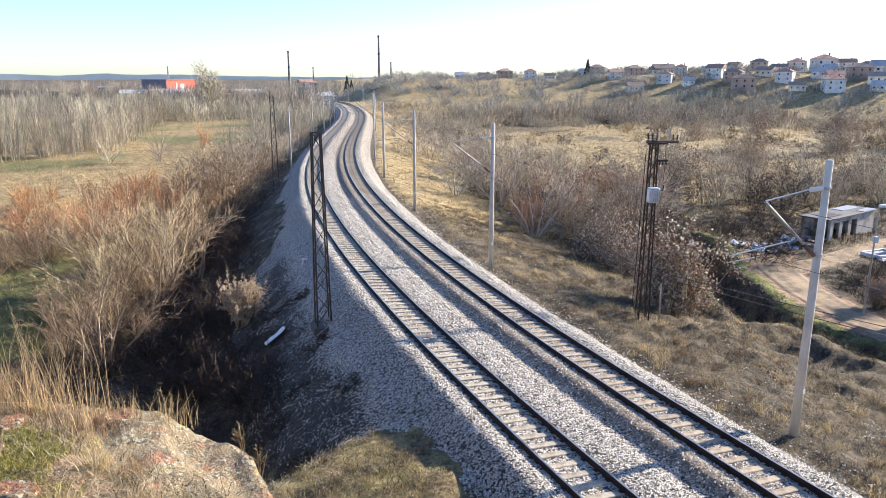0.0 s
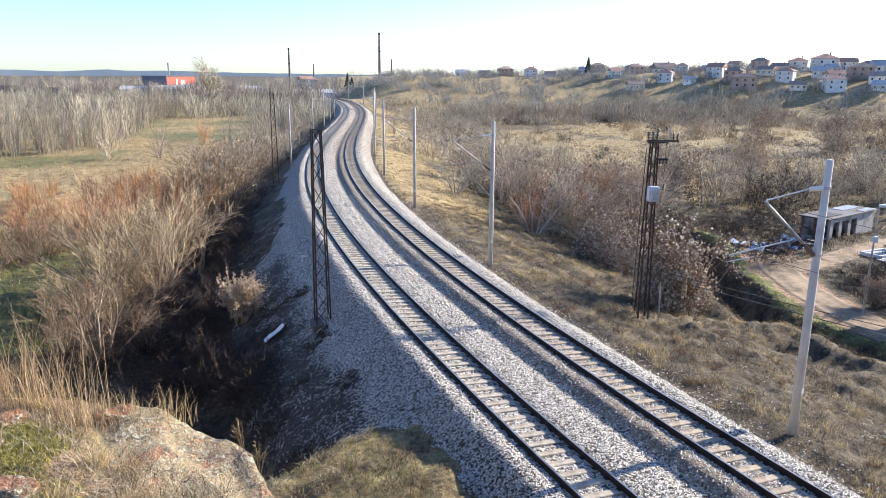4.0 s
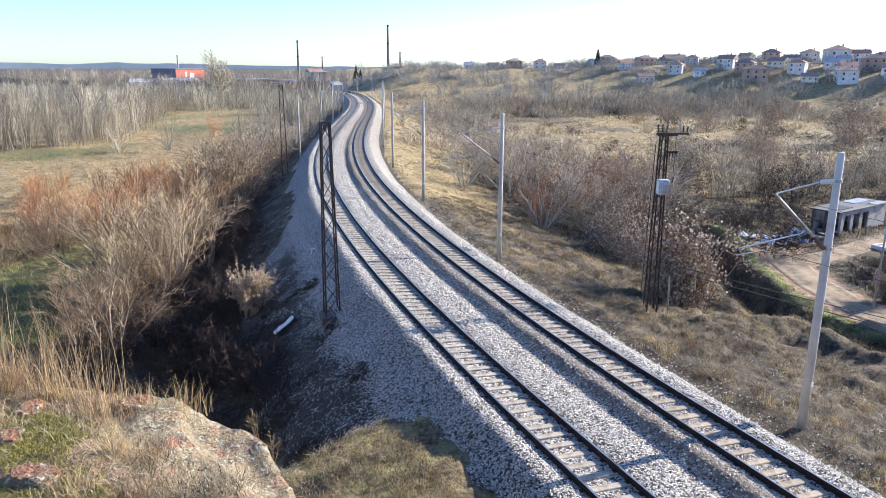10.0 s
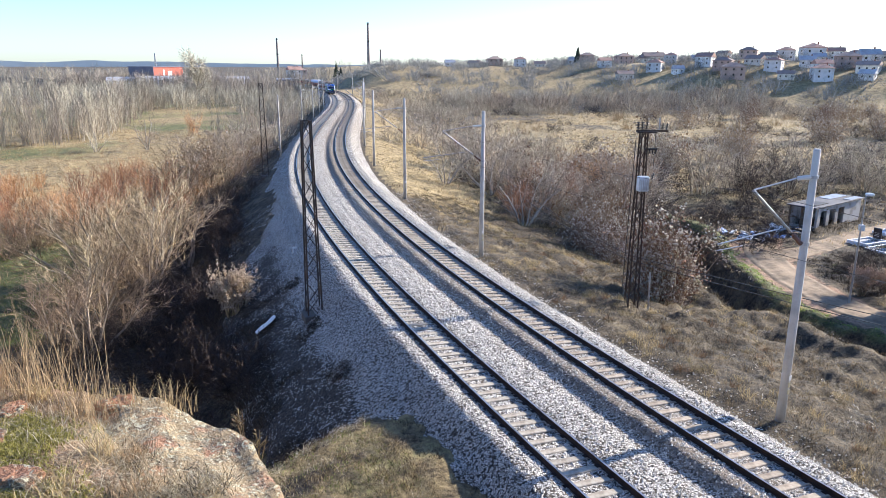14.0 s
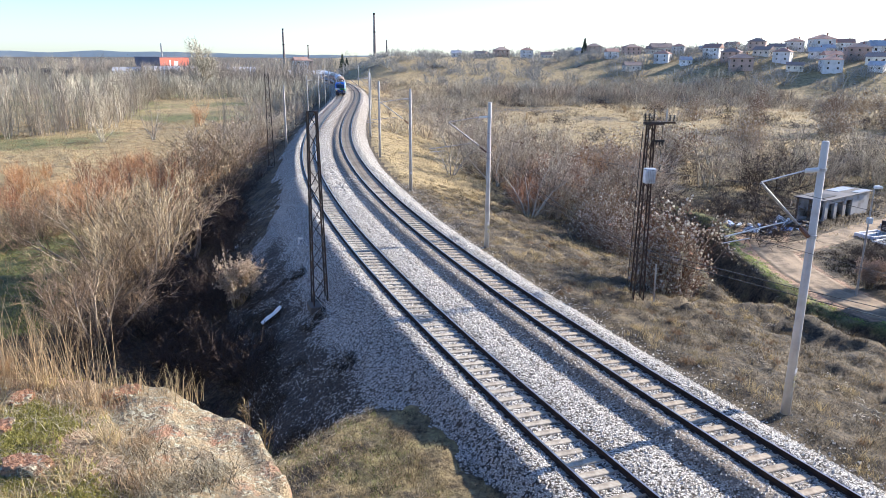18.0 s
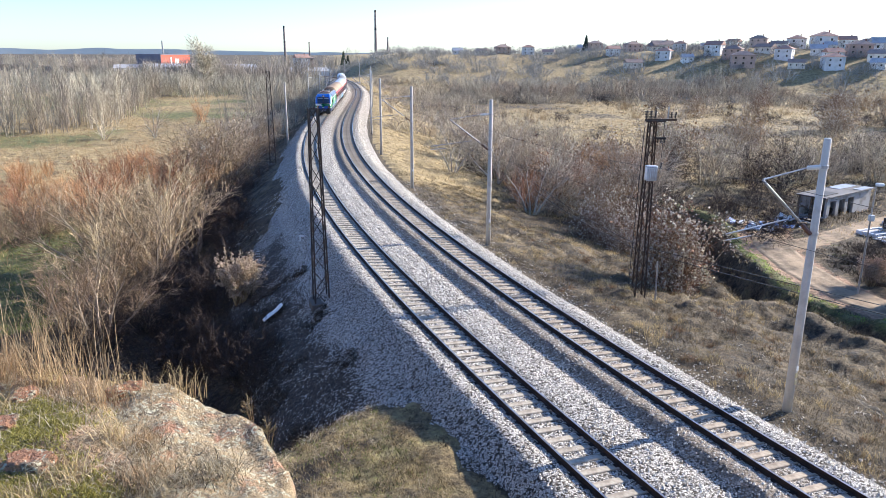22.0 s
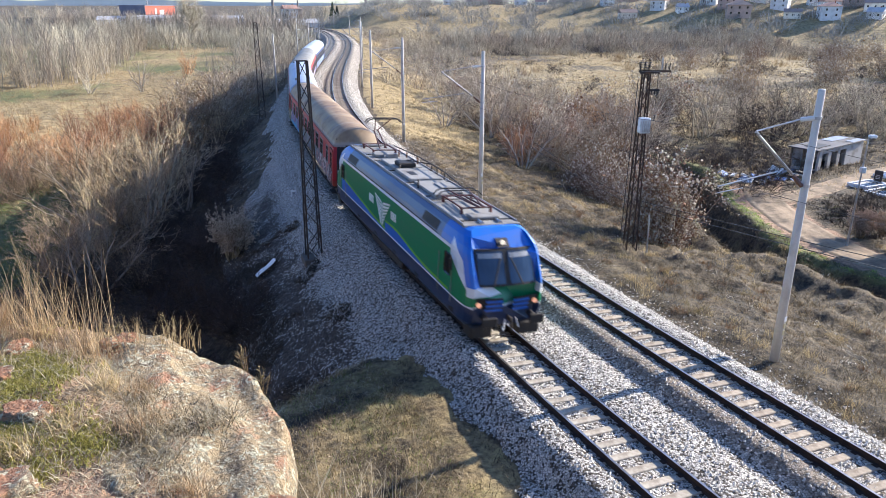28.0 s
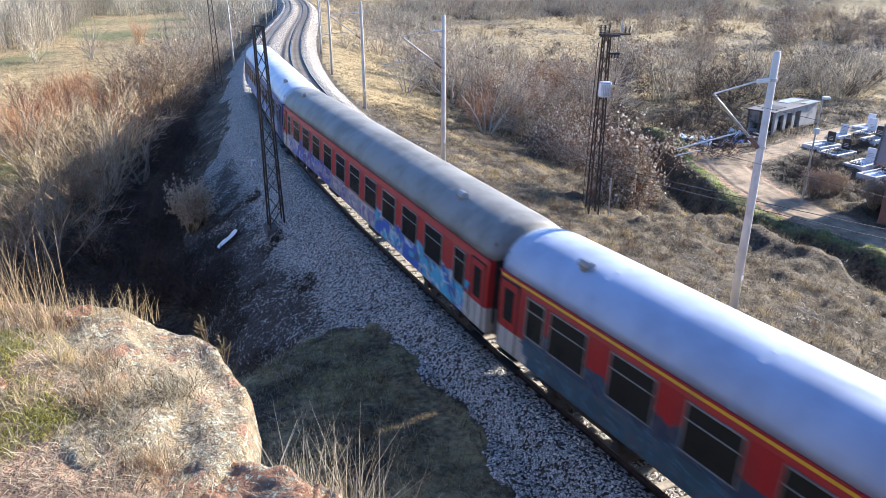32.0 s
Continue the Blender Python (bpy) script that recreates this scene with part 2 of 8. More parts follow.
T_TAN = twig_mat("tan_twigs", (0.14, 0.1, 0.06), (0.58, 0.435, 0.27))
T_PALE = twig_mat("pale_bark", (0.3, 0.26, 0.21), (0.52, 0.47, 0.39), 0.2)
# Brown twigs darkened in colour to carry the hollow's shade.
T_HOLLOW_SHADE = twig_mat("shade_darkened_twigs", (0.085, 0.062, 0.038), (0.56, 0.42, 0.255))
T_BROWN = twig_mat("brown_twigs", (0.17, 0.135, 0.09), (0.74, 0.62, 0.43))
T_ORANGE = twig_mat("orange_twigs", (0.21, 0.09, 0.04), (0.62, 0.33, 0.165))
# Near black: bramble twigs whose colour also stands for deep shade.
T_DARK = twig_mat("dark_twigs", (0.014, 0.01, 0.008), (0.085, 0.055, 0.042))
T_LIMB = twig_mat("limb_bark", (0.22, 0.18, 0.135), (0.46, 0.38, 0.28), 0.2)
T_VINE = twig_mat("vine_twigs", (0.09, 0.06, 0.038), (0.42, 0.29, 0.185))
# Ridge twigs kept pale and greyish, haze put into their colour.
T_SCRUB = twig_mat("haze_paled_ridge_twigs", (0.15, 0.14, 0.125), (0.38, 0.355, 0.315))
T_TUFT = twig_mat("withered_grass", (0.07, 0.05, 0.027), (0.4, 0.3, 0.16), 0.25, 0.3)
T_LITTER = twig_mat("grey_litter", (0.11, 0.085, 0.058), (0.64, 0.545, 0.395), 0.2, 0.3)
# Dead grass; in the hollow and ditch its darkness stands for shade.
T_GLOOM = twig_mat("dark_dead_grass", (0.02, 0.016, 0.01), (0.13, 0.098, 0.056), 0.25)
T_EARTH = twig_mat("brown_dead_weeds", (0.04, 0.03, 0.018), (0.27, 0.2, 0.115), 0.25)
T_STRAW = twig_mat("straw", (0.24, 0.16, 0.075), (0.66, 0.5, 0.28), 0.2, 0.3)
T_GREEN = twig_mat("green_blades", (0.055, 0.08, 0.016), (0.3, 0.34, 0.085), 0.2, 0.4)
T_LUSH = twig_mat("lush_grass", (0.09, 0.15, 0.02), (0.34, 0.44, 0.09), 0.15, 0.5)
T_MOSS = twig_mat("moss", (0.11, 0.095, 0.022), (0.4, 0.33, 0.085), 0.2, 0.3)
T_FLUFF = twig_mat("seed_fluff", (0.42, 0.36, 0.28), (0.82, 0.75, 0.63), 0.15, 0.3)
T_BUSH = twig_mat("pale_bush_leaves", (0.3, 0.23, 0.165), (0.74, 0.6, 0.45), 0.15, 0.35)
T_LEAF = twig_mat("dead_leaves", (0.14, 0.07, 0.03), (0.36, 0.2, 0.1), 0.25)


# ---- mesh helpers ----
def part(name, bm, material, parent=None, label="", smooth=False):
    """Links a bmesh as one mesh object, under a thing or a part where one is given."""
    me = bpy.data.meshes.new(name)
    bm.to_mesh(me)
    bm.free()
    for m in material if isinstance(material, (list, tuple)) else [material]:
        me.materials.append(m)
    if smooth:
        me.shade_smooth()
    ob = new(name, me)
    ob.parent = parent
    if label:
        ob["label"] = label
    return ob


def array_mesh(name, verts, faces, material, smooth=False):
    me = bpy.data.meshes.new(name)
    me.from_pydata(np.asarray(verts, float).reshape(-1, 3).tolist(), [], faces if isinstance(faces, list) else faces.tolist())
    for m in material if isinstance(material, (list, tuple)) else [material]:
        me.materials.append(m)
    if smooth:
        me.shade_smooth()
    me.update()
    return me


def sub(name, mesh, parent, m=None, label=""):
    """One more object on a mesh that is there already, under parent."""
    ob = new(name, mesh)
    ob.parent = parent
    if m is not None:
        ob.matrix_basis = m
    if label:
        ob["label"] = label
    return ob


def empty(name, m, label, category, group="", kind=""):
    ob = new(name)
    ob.matrix_basis = m
    return tagged(ob, label, category, group, kind)


def box(bm, x0, x1, y0, y1, z0, z1, bevel=0.0, m=None):
    v = [bm.verts.new(c) for c in ((x0, y0, z0), (x1, y0, z0), (x1, y1, z0), (x0, y1, z0), (x0, y0, z1), (x1, y0, z1), (x1, y1, z1), (x0, y1, z1))]
    fs = [bm.faces.new([v[i] for i in q]) for q in ((3, 2, 1, 0), (4, 5, 6, 7), (0, 1, 5, 4), (1, 2, 6, 5), (2, 3, 7, 6), (3, 0, 4, 7))]
    made = list(v)
    if bevel:
        es = list({e for fc in fs for e in fc.edges})
        res = bmesh.ops.bevel(bm, geom=es, offset=bevel, segments=1, affect="EDGES", profile=0.5)
        made = list({w for fc in res["faces"] for w in fc.verts} | {w for w in v if w.is_valid})
    if m is not None:
        bmesh.ops.transform(bm, matrix=m, verts=made)
    return bm


def tube(bm, p0, p1, r0, r1=None, sides=8, caps=True):
    """A round bar from p0 to p1."""
    p0, p1, r1 = Vector(p0), Vector(p1), r0 if r1 is None else r1
    d = (p1 - p0).normalized()
    a = d.orthogonal().normalized()
    b = d.cross(a)
    rings = []
    for p, r in ((p0, r0), (p1, r1)):
        rings.append([bm.verts.new(p + (a * math.cos(k) + b * math.sin(k)) * r) for k in (2 * math.pi * i / sides for i in range(sides))])
    for i in range(sides):
        j = (i + 1) % sides
        bm.faces.new((rings[0][i], rings[0][j], rings[1][j], rings[1][i]))
    if caps:
        bm.faces.new(rings[0][::-1])
        bm.faces.new(rings[1])
    return bm


def angle_bar(bm, p0, p1, w):
    """A square steel bar from p0 to p1."""
    return tube(bm, p0, p1, w * 0.7, w * 0.7, 4)


def loft(bm, rings, close=True, caps=True):
    """Skins a row of rings of points, all of one length."""
    vs = [[bm.verts.new(p) for p in ring] for ring in rings]
    n = len(vs[0])
    for a, b in zip(vs, vs[1:]):
        for i in range(n if close else n - 1):
            j = (i + 1) % n
            bm.faces.new((a[i], a[j], b[j], b[i]))
    if caps and close:
        bm.faces.new(vs[0][::-1])
        bm.faces.new(vs[-1])
    return vs


def smooth(lo, hi, v):
    t = np.clip((v - lo) / (hi - lo), 0, 1)
    return t * t * (3 - 2 * t)


_rg = np.random.RandomState(7)
_lat = _rg.rand(64, 64)


def vnoise(x, y):
    """Value noise in the plan, 0 to 1."""
    xi, yi = np.floor(x).astype(int), np.floor(y).astype(int)
    fx, fy = x - xi, y - yi
    fx, fy = fx * fx * (3 - 2 * fx), fy * fy * (3 - 2 * fy)
    g = lambda i, j: _lat[(xi + i) % 64, (yi + j) % 64]
    return (g(0, 0) * (1 - fx) + g(1, 0) * fx) * (1 - fy) + (g(0, 1) * (1 - fx) + g(1, 1) * fx) * fy


def fbm(x, y, octaves=4):
    return sum(vnoise(x * 2 ** i + 17 * i, y * 2 ** i + 5 * i) / 2 ** i for i in range(octaves)) / sum(1 / 2 ** i for i in range(octaves)) - 0.5


# ---- the line of the railway: curvature along its length ----
BEND = (-0.002885, -0.003549, -0.003107, -0.001063, 0.000235, 0.001125, 0.000918, 0.001562, 0.003479, 0.005397)
BEND_END, GAUGE, SPACING = 378.0, 1.5, 4.876
LINE_S = np.arange(-90.0, 760.0, 1.0)
LINE_K = np.interp(LINE_S, np.linspace(0, BEND_END, len(BEND)), BEND)
LINE_K = np.where(LINE_S > BEND_END, BEND[-1] * np.exp(-(LINE_S - BEND_END) / 70), LINE_K)
_i0 = 90
LINE_H = np.concatenate(([0], np.cumsum((LINE_K[1:] + LINE_K[:-1]) / 2)))
LINE_H += 2.0376 - LINE_H[_i0]
_m = (LINE_H[1:] + LINE_H[:-1]) / 2
LINE_X = np.concatenate(([0], np.cumsum(np.cos(_m))))
LINE_Y = np.concatenate(([0], np.cumsum(np.sin(_m))))
LINE_X += 14.5011 - LINE_X[_i0]
LINE_Y += 1.3344 - LINE_Y[_i0]


def on_line(s, u=0.0):
    """The plan of the point s metres along the line and u metres to its right (looking away), and the heading there."""
    x, y, h = np.interp(s, LINE_S, LINE_X), np.interp(s, LINE_S, LINE_Y), np.interp(s, LINE_S, LINE_H)
    return x + u * np.sin(h), y - u * np.cos(h), h


def cant(s):
    """How far the outer rail lies above the inner one: above zero where it is the left rail."""
    return 0.09 * np.clip(np.interp(s, LINE_S, -LINE_K) / 0.003, -1, 1)


def rail_lift(s, off):
    """The height that the cant adds at off metres to the right of a track's middle."""
    c = cant(s)
    return abs(c) / 2 - c * off / GAUGE


def along(x, y):
    """Metres along the line, and to its right, of points in the plan."""
    x, y = np.atleast_1d(np.asarray(x, float)), np.atleast_1d(np.asarray(y, float))
    s, u = np.empty(len(x)), np.empty(len(x))
    lx, ly, lh, ls = LINE_X[::3], LINE_Y[::3], LINE_H[::3], LINE_S[::3]
    for a in range(0, len(x), 4000):
        b = slice(a, a + 4000)
        i = ((x[b, None] - lx) ** 2 + (y[b, None] - ly) ** 2).argmin(1)
        dx, dy = x[b] - lx[i], y[b] - ly[i]
        s[b] = ls[i] + dx * np.cos(lh[i]) + dy * np.sin(lh[i])
        u[b] = dx * np.sin(lh[i]) - dy * np.cos(lh[i])
    return s, u


def polyline_distance(x, y, pts):
    best = np.full(len(x), 1e9)
    side = np.zeros(len(x))
    for (ax, ay), (bx, by) in zip(pts, pts[1:]):
        dx, dy = bx - ax, by - ay
        t = np.clip(((x - ax) * dx + (y - ay) * dy) / (dx * dx + dy * dy), 0, 1)
        d = np.hypot(x - ax - t * dx, y - ay - t * dy)
        near = d < best
        best = np.where(near, d, best)
        side = np.where(near, np.sign(dx * (y - ay) - dy * (x - ax)), side)
    return best, side


CLIFF = ((-30, 16), (-9, 6.4), (-4.6, 4.75), (-2.75, 4.08), (-2.05, 3.98), (-1.7, 3.75), (-1.42, 3.45), (-1.25, 3.15), (-1.15, 2.8), (-1.0, 2.4), (-0.8, 2.0), (-0.3, 1.45), (1.2, 0.7), (5, -1.5), (14, -12), (30, -40))
DITCH = ((21, 74), (23.4, 63), (22.2, 55.5), (21.5, 50.6), (21.2, 47), (21.3, 44), (21.6, 41), (22.8, 37.6), (23.8, 33.5), (27, 24), (34, 10))
ROAD = ((30.5, 64), (28.5, 60), (27.3, 55), (26.9, 49), (27.2, 44), (28.6, 40.2), (30.4, 36), (35, 25))
ROAD_B = ((26.8, 56.5), (31, 57.6), (37.3, 62.6), (44.4, 67.6), (60, 75), (85, 84))


def ground_z(x, y):
    x, y = np.atleast_1d(np.asarray(x, float)), np.atleast_1d(np.asarray(y, float))
    s, u = along(x, y)
    t = np.abs(u)
    left = np.maximum(-6.2, -0.5 - np.maximum(0, t - 4.3) * 0.64)
    right = np.maximum(-4.5, -0.62 - np.maximum(0, t - 5.6) * 0.27) - 0.38 * smooth(7.0, 5.6, t)
    z = np.where(u < 0, left, right)
    r, az = np.hypot(x, y), np.arctan2(x, y)
    rough = smooth(5.5, 14, t)
    z = z + rough * (fbm(x * 0.12, y * 0.12) * 1.3 + fbm(x * 0.6, y * 0.6, 3) * 0.8 + fbm(x * 1.9, y * 1.9, 3) * 0.3 * (r < 120)) * np.where(u < 0, 0.8, 1.0)
    # a grassy spur beside the ballast, the ditch with its bank, the spoil heaps
    rim = 0.81 * (x + 2.8) - 0.59 * (y - 22.3)
    spur = np.where(rim > 0, np.minimum(-1.12 + 0.13 * rim, -0.62), -1.22 + 0.8 * rim) + fbm(x * 0.8, y * 0.8, 3) * 0.28 + fbm(x * 2.6, y * 2.6, 2) * 0.1
    z = np.where((u < -4) & (s > -20), np.maximum(z, np.where(s < 45, spur, -99)), z)
    d, _ = polyline_distance(x, y, DITCH)
    z = z - 2.3 * np.exp(-(d / 1.55) ** 4) * (u > 0) + 0.45 * np.exp(-((d - 2.9) / 0.9) ** 2) * (u > 0)
    for hx, hy, hh, hr in ((14.2, 33.2, 0.6, 2.2), (16.6, 38.0, 0.7, 2.0), (19.0, 37.6, 0.8, 2.0), (20.6, 35.4, 0.8, 2.0), (22.0, 32.0, 0.6, 2.2), (13.5, 37.5, 0.6, 2.0), (19.0, 29.5, 0.6, 2.5)):
        z = z + hh * np.exp(-((x - hx) ** 2 + (y - hy) ** 2) / hr ** 2)
    tuss = smooth(7.0, 9.5, u) * smooth(80, 60, s) * (r < 130)
    z = z + tuss * (0.55 * np.abs(fbm(x * 0.45 + 3, y * 0.45, 3)) * 2 + 0.5 * np.abs(fbm(x * 1.1, y * 1.1 + 7, 3)))
    for line in (ROAD, ROAD_B):
        d, _ = polyline_distance(x, y, line)
        k = np.exp(-(d / 3.2) ** 4)
        z = z * (1 - k) + k * (-4.5 + fbm(x * 0.3, y * 0.3, 2) * 0.12)
    # the ridge with the houses, the far hills
    ridge = smooth(-0.17, -0.06, az) * (1 - smooth(1.2, 1.6, az))
    z = z + ridge * (15.0 + 2.6 * smooth(0.13, 0.22, az) * smooth(0.5, 0.38, az) + 5 * fbm(x * 0.012, y * 0.012) + 2.5 * smooth(0.25, 0.5, az)) * smooth(285, 450 - 60 * smooth(0.1, 0.4, az), r)
    z = z + (1 - ridge) * 5 * smooth(1000, 1900, r) * (0.8 + 0.6 * fbm(x * 0.002, y * 0.002))
    # the hill on which the camera stands, with its rock edge
    d, side = polyline_distance(x, y, CLIFF)
    e = np.where(side > 0, d, -d)
    hill = np.where(e < 0, 9.12 + np.minimum(-e, 6) * 0.05, 9.12 - 4.5 * np.minimum(e, 1.3) - 1.35 * np.clip(e - 1.3, 0, 99))
    hill = hill + fbm(x * 1.6, y * 1.6, 4) * 0.13 * (e < 1.0)
    hill = hill - 0.2 * smooth(0.5, 0.85, 0.81 * x + 0.59 * y) * smooth(1.2, 0.9, np.abs(0.587 * x - 0.81 * y + 3.3))
    hill = np.maximum(hill, 8.6 - 5 * np.maximum(0, np.hypot((x + 0.4) / 1.25, y - 2.35) - 0.26))
    return np.maximum(z, hill)


def gz(x, y):
    return float(ground_z([x], [y])[0])


def cover(x, y):
    """What grows: r green grass, g dry straw, b bare soil, each 0 to 1."""
    s, u = along(x, y)
    r, az = np.hypot(x, y), np.arctan2(x, y)
    n1, n2 = fbm(x * 0.035, y * 0.035, 4), fbm(x * 0.15 + 9, y * 0.15, 3)
    leftf = smooth(-20, -28, u)
    green = leftf * (0.46 + 1.2 * n1 + 0.5 * n2)
    straw = leftf * (0.75 - 0.6 * n1) + (u > 6) * (0.62 + 1.6 * n1 + 0.5 * n2) * (1 - 0.75 * smooth(34, 20, u) * smooth(75, 60, s))
    straw = straw + 0.18 * smooth(5, 7, u) * smooth(17, 12, u) * (0.6 + 1.5 * n2)
    green = green + ((u < -5) & (u > -15) & (s < 40)) * (0.32 + n2) * smooth(34, 27, s)
    straw = straw + ((u < -5) & (u > -15) & (s < 40)) * 0.5 * smooth(34, 27, s)
    green = green + 0.75 * smooth(-21, -23, u) * smooth(-34, -29, u) * smooth(48, 52, s) * smooth(76, 68, s)
    dd, _ = polyline_distance(x, y, DITCH)
    dr, _ = polyline_distance(x, y, ROAD)
    db, _ = polyline_distance(x, y, ROAD_B)
    green = green + 1.5 * np.exp(-((dd - 3.0) / 0.7) ** 2) * (u > 22.0) + 0.3 * np.exp(-((dr - 4.5) / 1.2) ** 2)
    bare = 0.9 * np.exp(-(dr / 2.3) ** 4) + 0.7 * np.exp(-(db / 1.5) ** 4)
    # Last factor strips straw from the ditch, darkening its faces as shade.
    straw = straw * (1 - 0.8 * smooth(24, 30, u) * smooth(84, 66, s)) * (1 - 0.9 * np.exp(-(dd / 2.2) ** 4) * (u > 0))
    far = smooth(260, 330, r) * (az > -0.15)
    back = smooth(320, 420, r) * (1 - far)
    green, straw = green * (1 - 0.9 * back), straw * (1 - 0.9 * back)
    # Added straw lightens the far ridge in place of haze.
    green, straw = green * (1 - far), straw + 0.3 * far
    cd, side = polyline_distance(x, y, CLIFF)
    top = smooth(2.0, 0.0, np.where(side > 0, cd, -cd))
    green, straw, bare = green * (1 - top) + top * (0.35 + n2), straw * (1 - top) + top * np.where(side > 0, 0.3, 0.75), bare * (1 - top) + top * (0.62 + fbm(x * 1.1, y * 1.1, 3))
    return np.clip(np.stack((green, straw, bare, np.ones_like(green)), 1), 0, 1)


def set_cover(me, values):
    a = me.color_attributes.new("cover", "FLOAT_COLOR", "POINT")
    a.data.foreach_set("color", np.asarray(values, np.float32).ravel())


# ---- the ground: one sheet to the horizon ----
def build_ground():
    angs = np.concatenate((np.linspace(-0.72, 0.72, 320), np.linspace(0.72, 2 * math.pi - 0.72, 60)[1:-1]))
    rads = np.concatenate((np.linspace(0.25, 8, 140), 8 * 20 ** (np.linspace(0, 1, 300)[1:]), 160 * 26.25 ** (np.linspace(0, 1, 70)[1:])))
    a, r = np.meshgrid(angs, rads)
    x, y = (r * np.sin(a)).ravel(), (r * np.cos(a)).ravel()
    z = ground_z(x, y)
    na, nr = len(angs), len(rads)
    i, j = np.meshgrid(np.arange(nr - 1), np.arange(na), indexing="ij")
    jn = (j + 1) % na
    q = np.stack((i * na + j, (i + 1) * na + j, (i + 1) * na + jn, i * na + jn), -1).reshape(-1, 4)
    v = np.stack((x, y, z), 1)
    centre = len(v)
    v = np.concatenate((v, [[0, 0, gz(0, 0)]]))
    faces = q.tolist() + [(centre, k, (k + 1) % na) for k in range(na)]
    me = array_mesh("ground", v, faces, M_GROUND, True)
    me.flip_normals() if me.polygons[0].normal.z < 0 else None
    set_cover(me, cover(v[:, 0], v[:, 1]))
    tagged(new("ground", me), "dry winter grassland and scrub around a railway embankment", "ground", kind="structure")


build_ground()


# ---- the railway ----
def build_ballast():
    us = np.concatenate((np.linspace(-10.5, -4.0, 34), np.linspace(-3.8, 4.0, 44), np.linspace(4.1, 6.6, 14)))
    ss = np.concatenate((np.arange(-30, 70, 0.27), np.arange(70, 150, 0.5), np.arange(150, 470, 1.5)))
    S, U = np.meshgrid(ss, us, indexing="ij")
    X, Y, H = on_line(S.ravel(), U.ravel())
    s, u = S.ravel(), U.ravel()
    t = np.abs(u)
    rail = np.abs(t - SPACING / 2)
    z = -0.2 + 0.05 * np.exp(-((t - SPACING / 2 - 1.55) / 0.35) ** 2) - 0.1 * np.exp(-((u - 0.35) / 0.42) ** 2) + 0.06 * np.exp(-((u + 0.75) / 0.5) ** 2)
    off = np.clip(np.where(u < 0, u + SPACING / 2, u - SPACING / 2), -1.7, 1.7)
    z = z + rail_lift(s, off) * smooth(0.2, 0.9, t) + 0.06 * smooth(0.84, 1.0, np.abs(off)) * smooth(1.75, 1.5, np.abs(off)) - 0.015 * smooth(0.6, 0.4, np.abs(off))
    crest = 4.15 + np.where(u < 0, 0.35, 0.2) * fbm(X * 0.25, Y * 0.25, 2)
    edge = smooth(-0.4, 0.6, t - crest)
    z = z - edge * (np.maximum(0, t - crest) * np.where(u < 0, 0.62, 0.52) + 0.05)
    toe = 5.5 - 0.5 * smooth(26, 22, s) + 4.2 * smooth(64, 44, s) * smooth(25, 31, s) + 2.2 * fbm(X * 0.3, Y * 0.3, 3) + 1.3 * fbm(X * 1.3, Y * 1.3, 3)
    g = ground_z(X, Y)
    spread = np.maximum(z, g + 0.05) - 0.7 * smooth(0, 1.1, t - toe)
    z = np.where((u < 0) & (t > crest), spread, z)
    z = z + fbm(X * 3.1, Y * 3.1, 3) * 0.05
    z = np.where((u >= us.max() - 0.05) | (u <= us.min() + 0.05), g - 0.3, z)
    na = len(us)
    i, j = np.meshgrid(np.arange(len(ss) - 1), np.arange(na - 1), indexing="ij")
    q = np.stack((i * na + j, i * na + j + 1, (i + 1) * na + j + 1, (i + 1) * na + j), -1).reshape(-1, 4)
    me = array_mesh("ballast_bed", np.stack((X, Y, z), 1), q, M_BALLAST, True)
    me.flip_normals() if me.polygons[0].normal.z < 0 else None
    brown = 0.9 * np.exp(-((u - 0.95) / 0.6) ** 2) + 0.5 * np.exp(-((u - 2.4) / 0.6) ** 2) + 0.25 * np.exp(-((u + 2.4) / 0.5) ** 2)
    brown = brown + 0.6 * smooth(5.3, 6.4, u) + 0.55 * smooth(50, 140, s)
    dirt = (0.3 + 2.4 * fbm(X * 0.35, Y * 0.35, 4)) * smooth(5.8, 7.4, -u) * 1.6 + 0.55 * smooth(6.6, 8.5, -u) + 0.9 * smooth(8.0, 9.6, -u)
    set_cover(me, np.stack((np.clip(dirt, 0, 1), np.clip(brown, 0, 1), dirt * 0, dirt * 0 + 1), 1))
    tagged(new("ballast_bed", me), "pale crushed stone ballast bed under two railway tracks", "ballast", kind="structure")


build_ballast()


def sweep(profile, u, s0, s1, step, name, material, off=0.0):
    """A bar with that profile (sideways, up) along the line."""
    ss = np.arange(s0, s1 + step, step)
    n = len(profile)
    v, f = [], []
    for s in ss:
        for a, b in profile:
            x, y, _ = on_line(s, u + a)
            v.append((x, y, b + rail_lift(s, off)))
    for i in range(len(ss) - 1):
        for j in range(n):
            k = (j + 1) % n
            f.append((i * n + j, i * n + k, (i + 1) * n + k, (i + 1) * n + j))
    return array_mesh(name, v, f, material)


RAIL = ((-0.07, -0.172), (-0.07, -0.158), (-0.012, -0.14), (-0.012, -0.045), (-0.036, -0.03), (-0.036, -0.002), (0.036, -0.002), (0.036, -0.03), (0.012, -0.045), (0.012, -0.14), (0.07, -0.158), (0.07, -0.172))
RUNNING = ((-0.03, -0.004), (-0.03, 0.0015), (0.03, 0.0015), (0.03, -0.004))


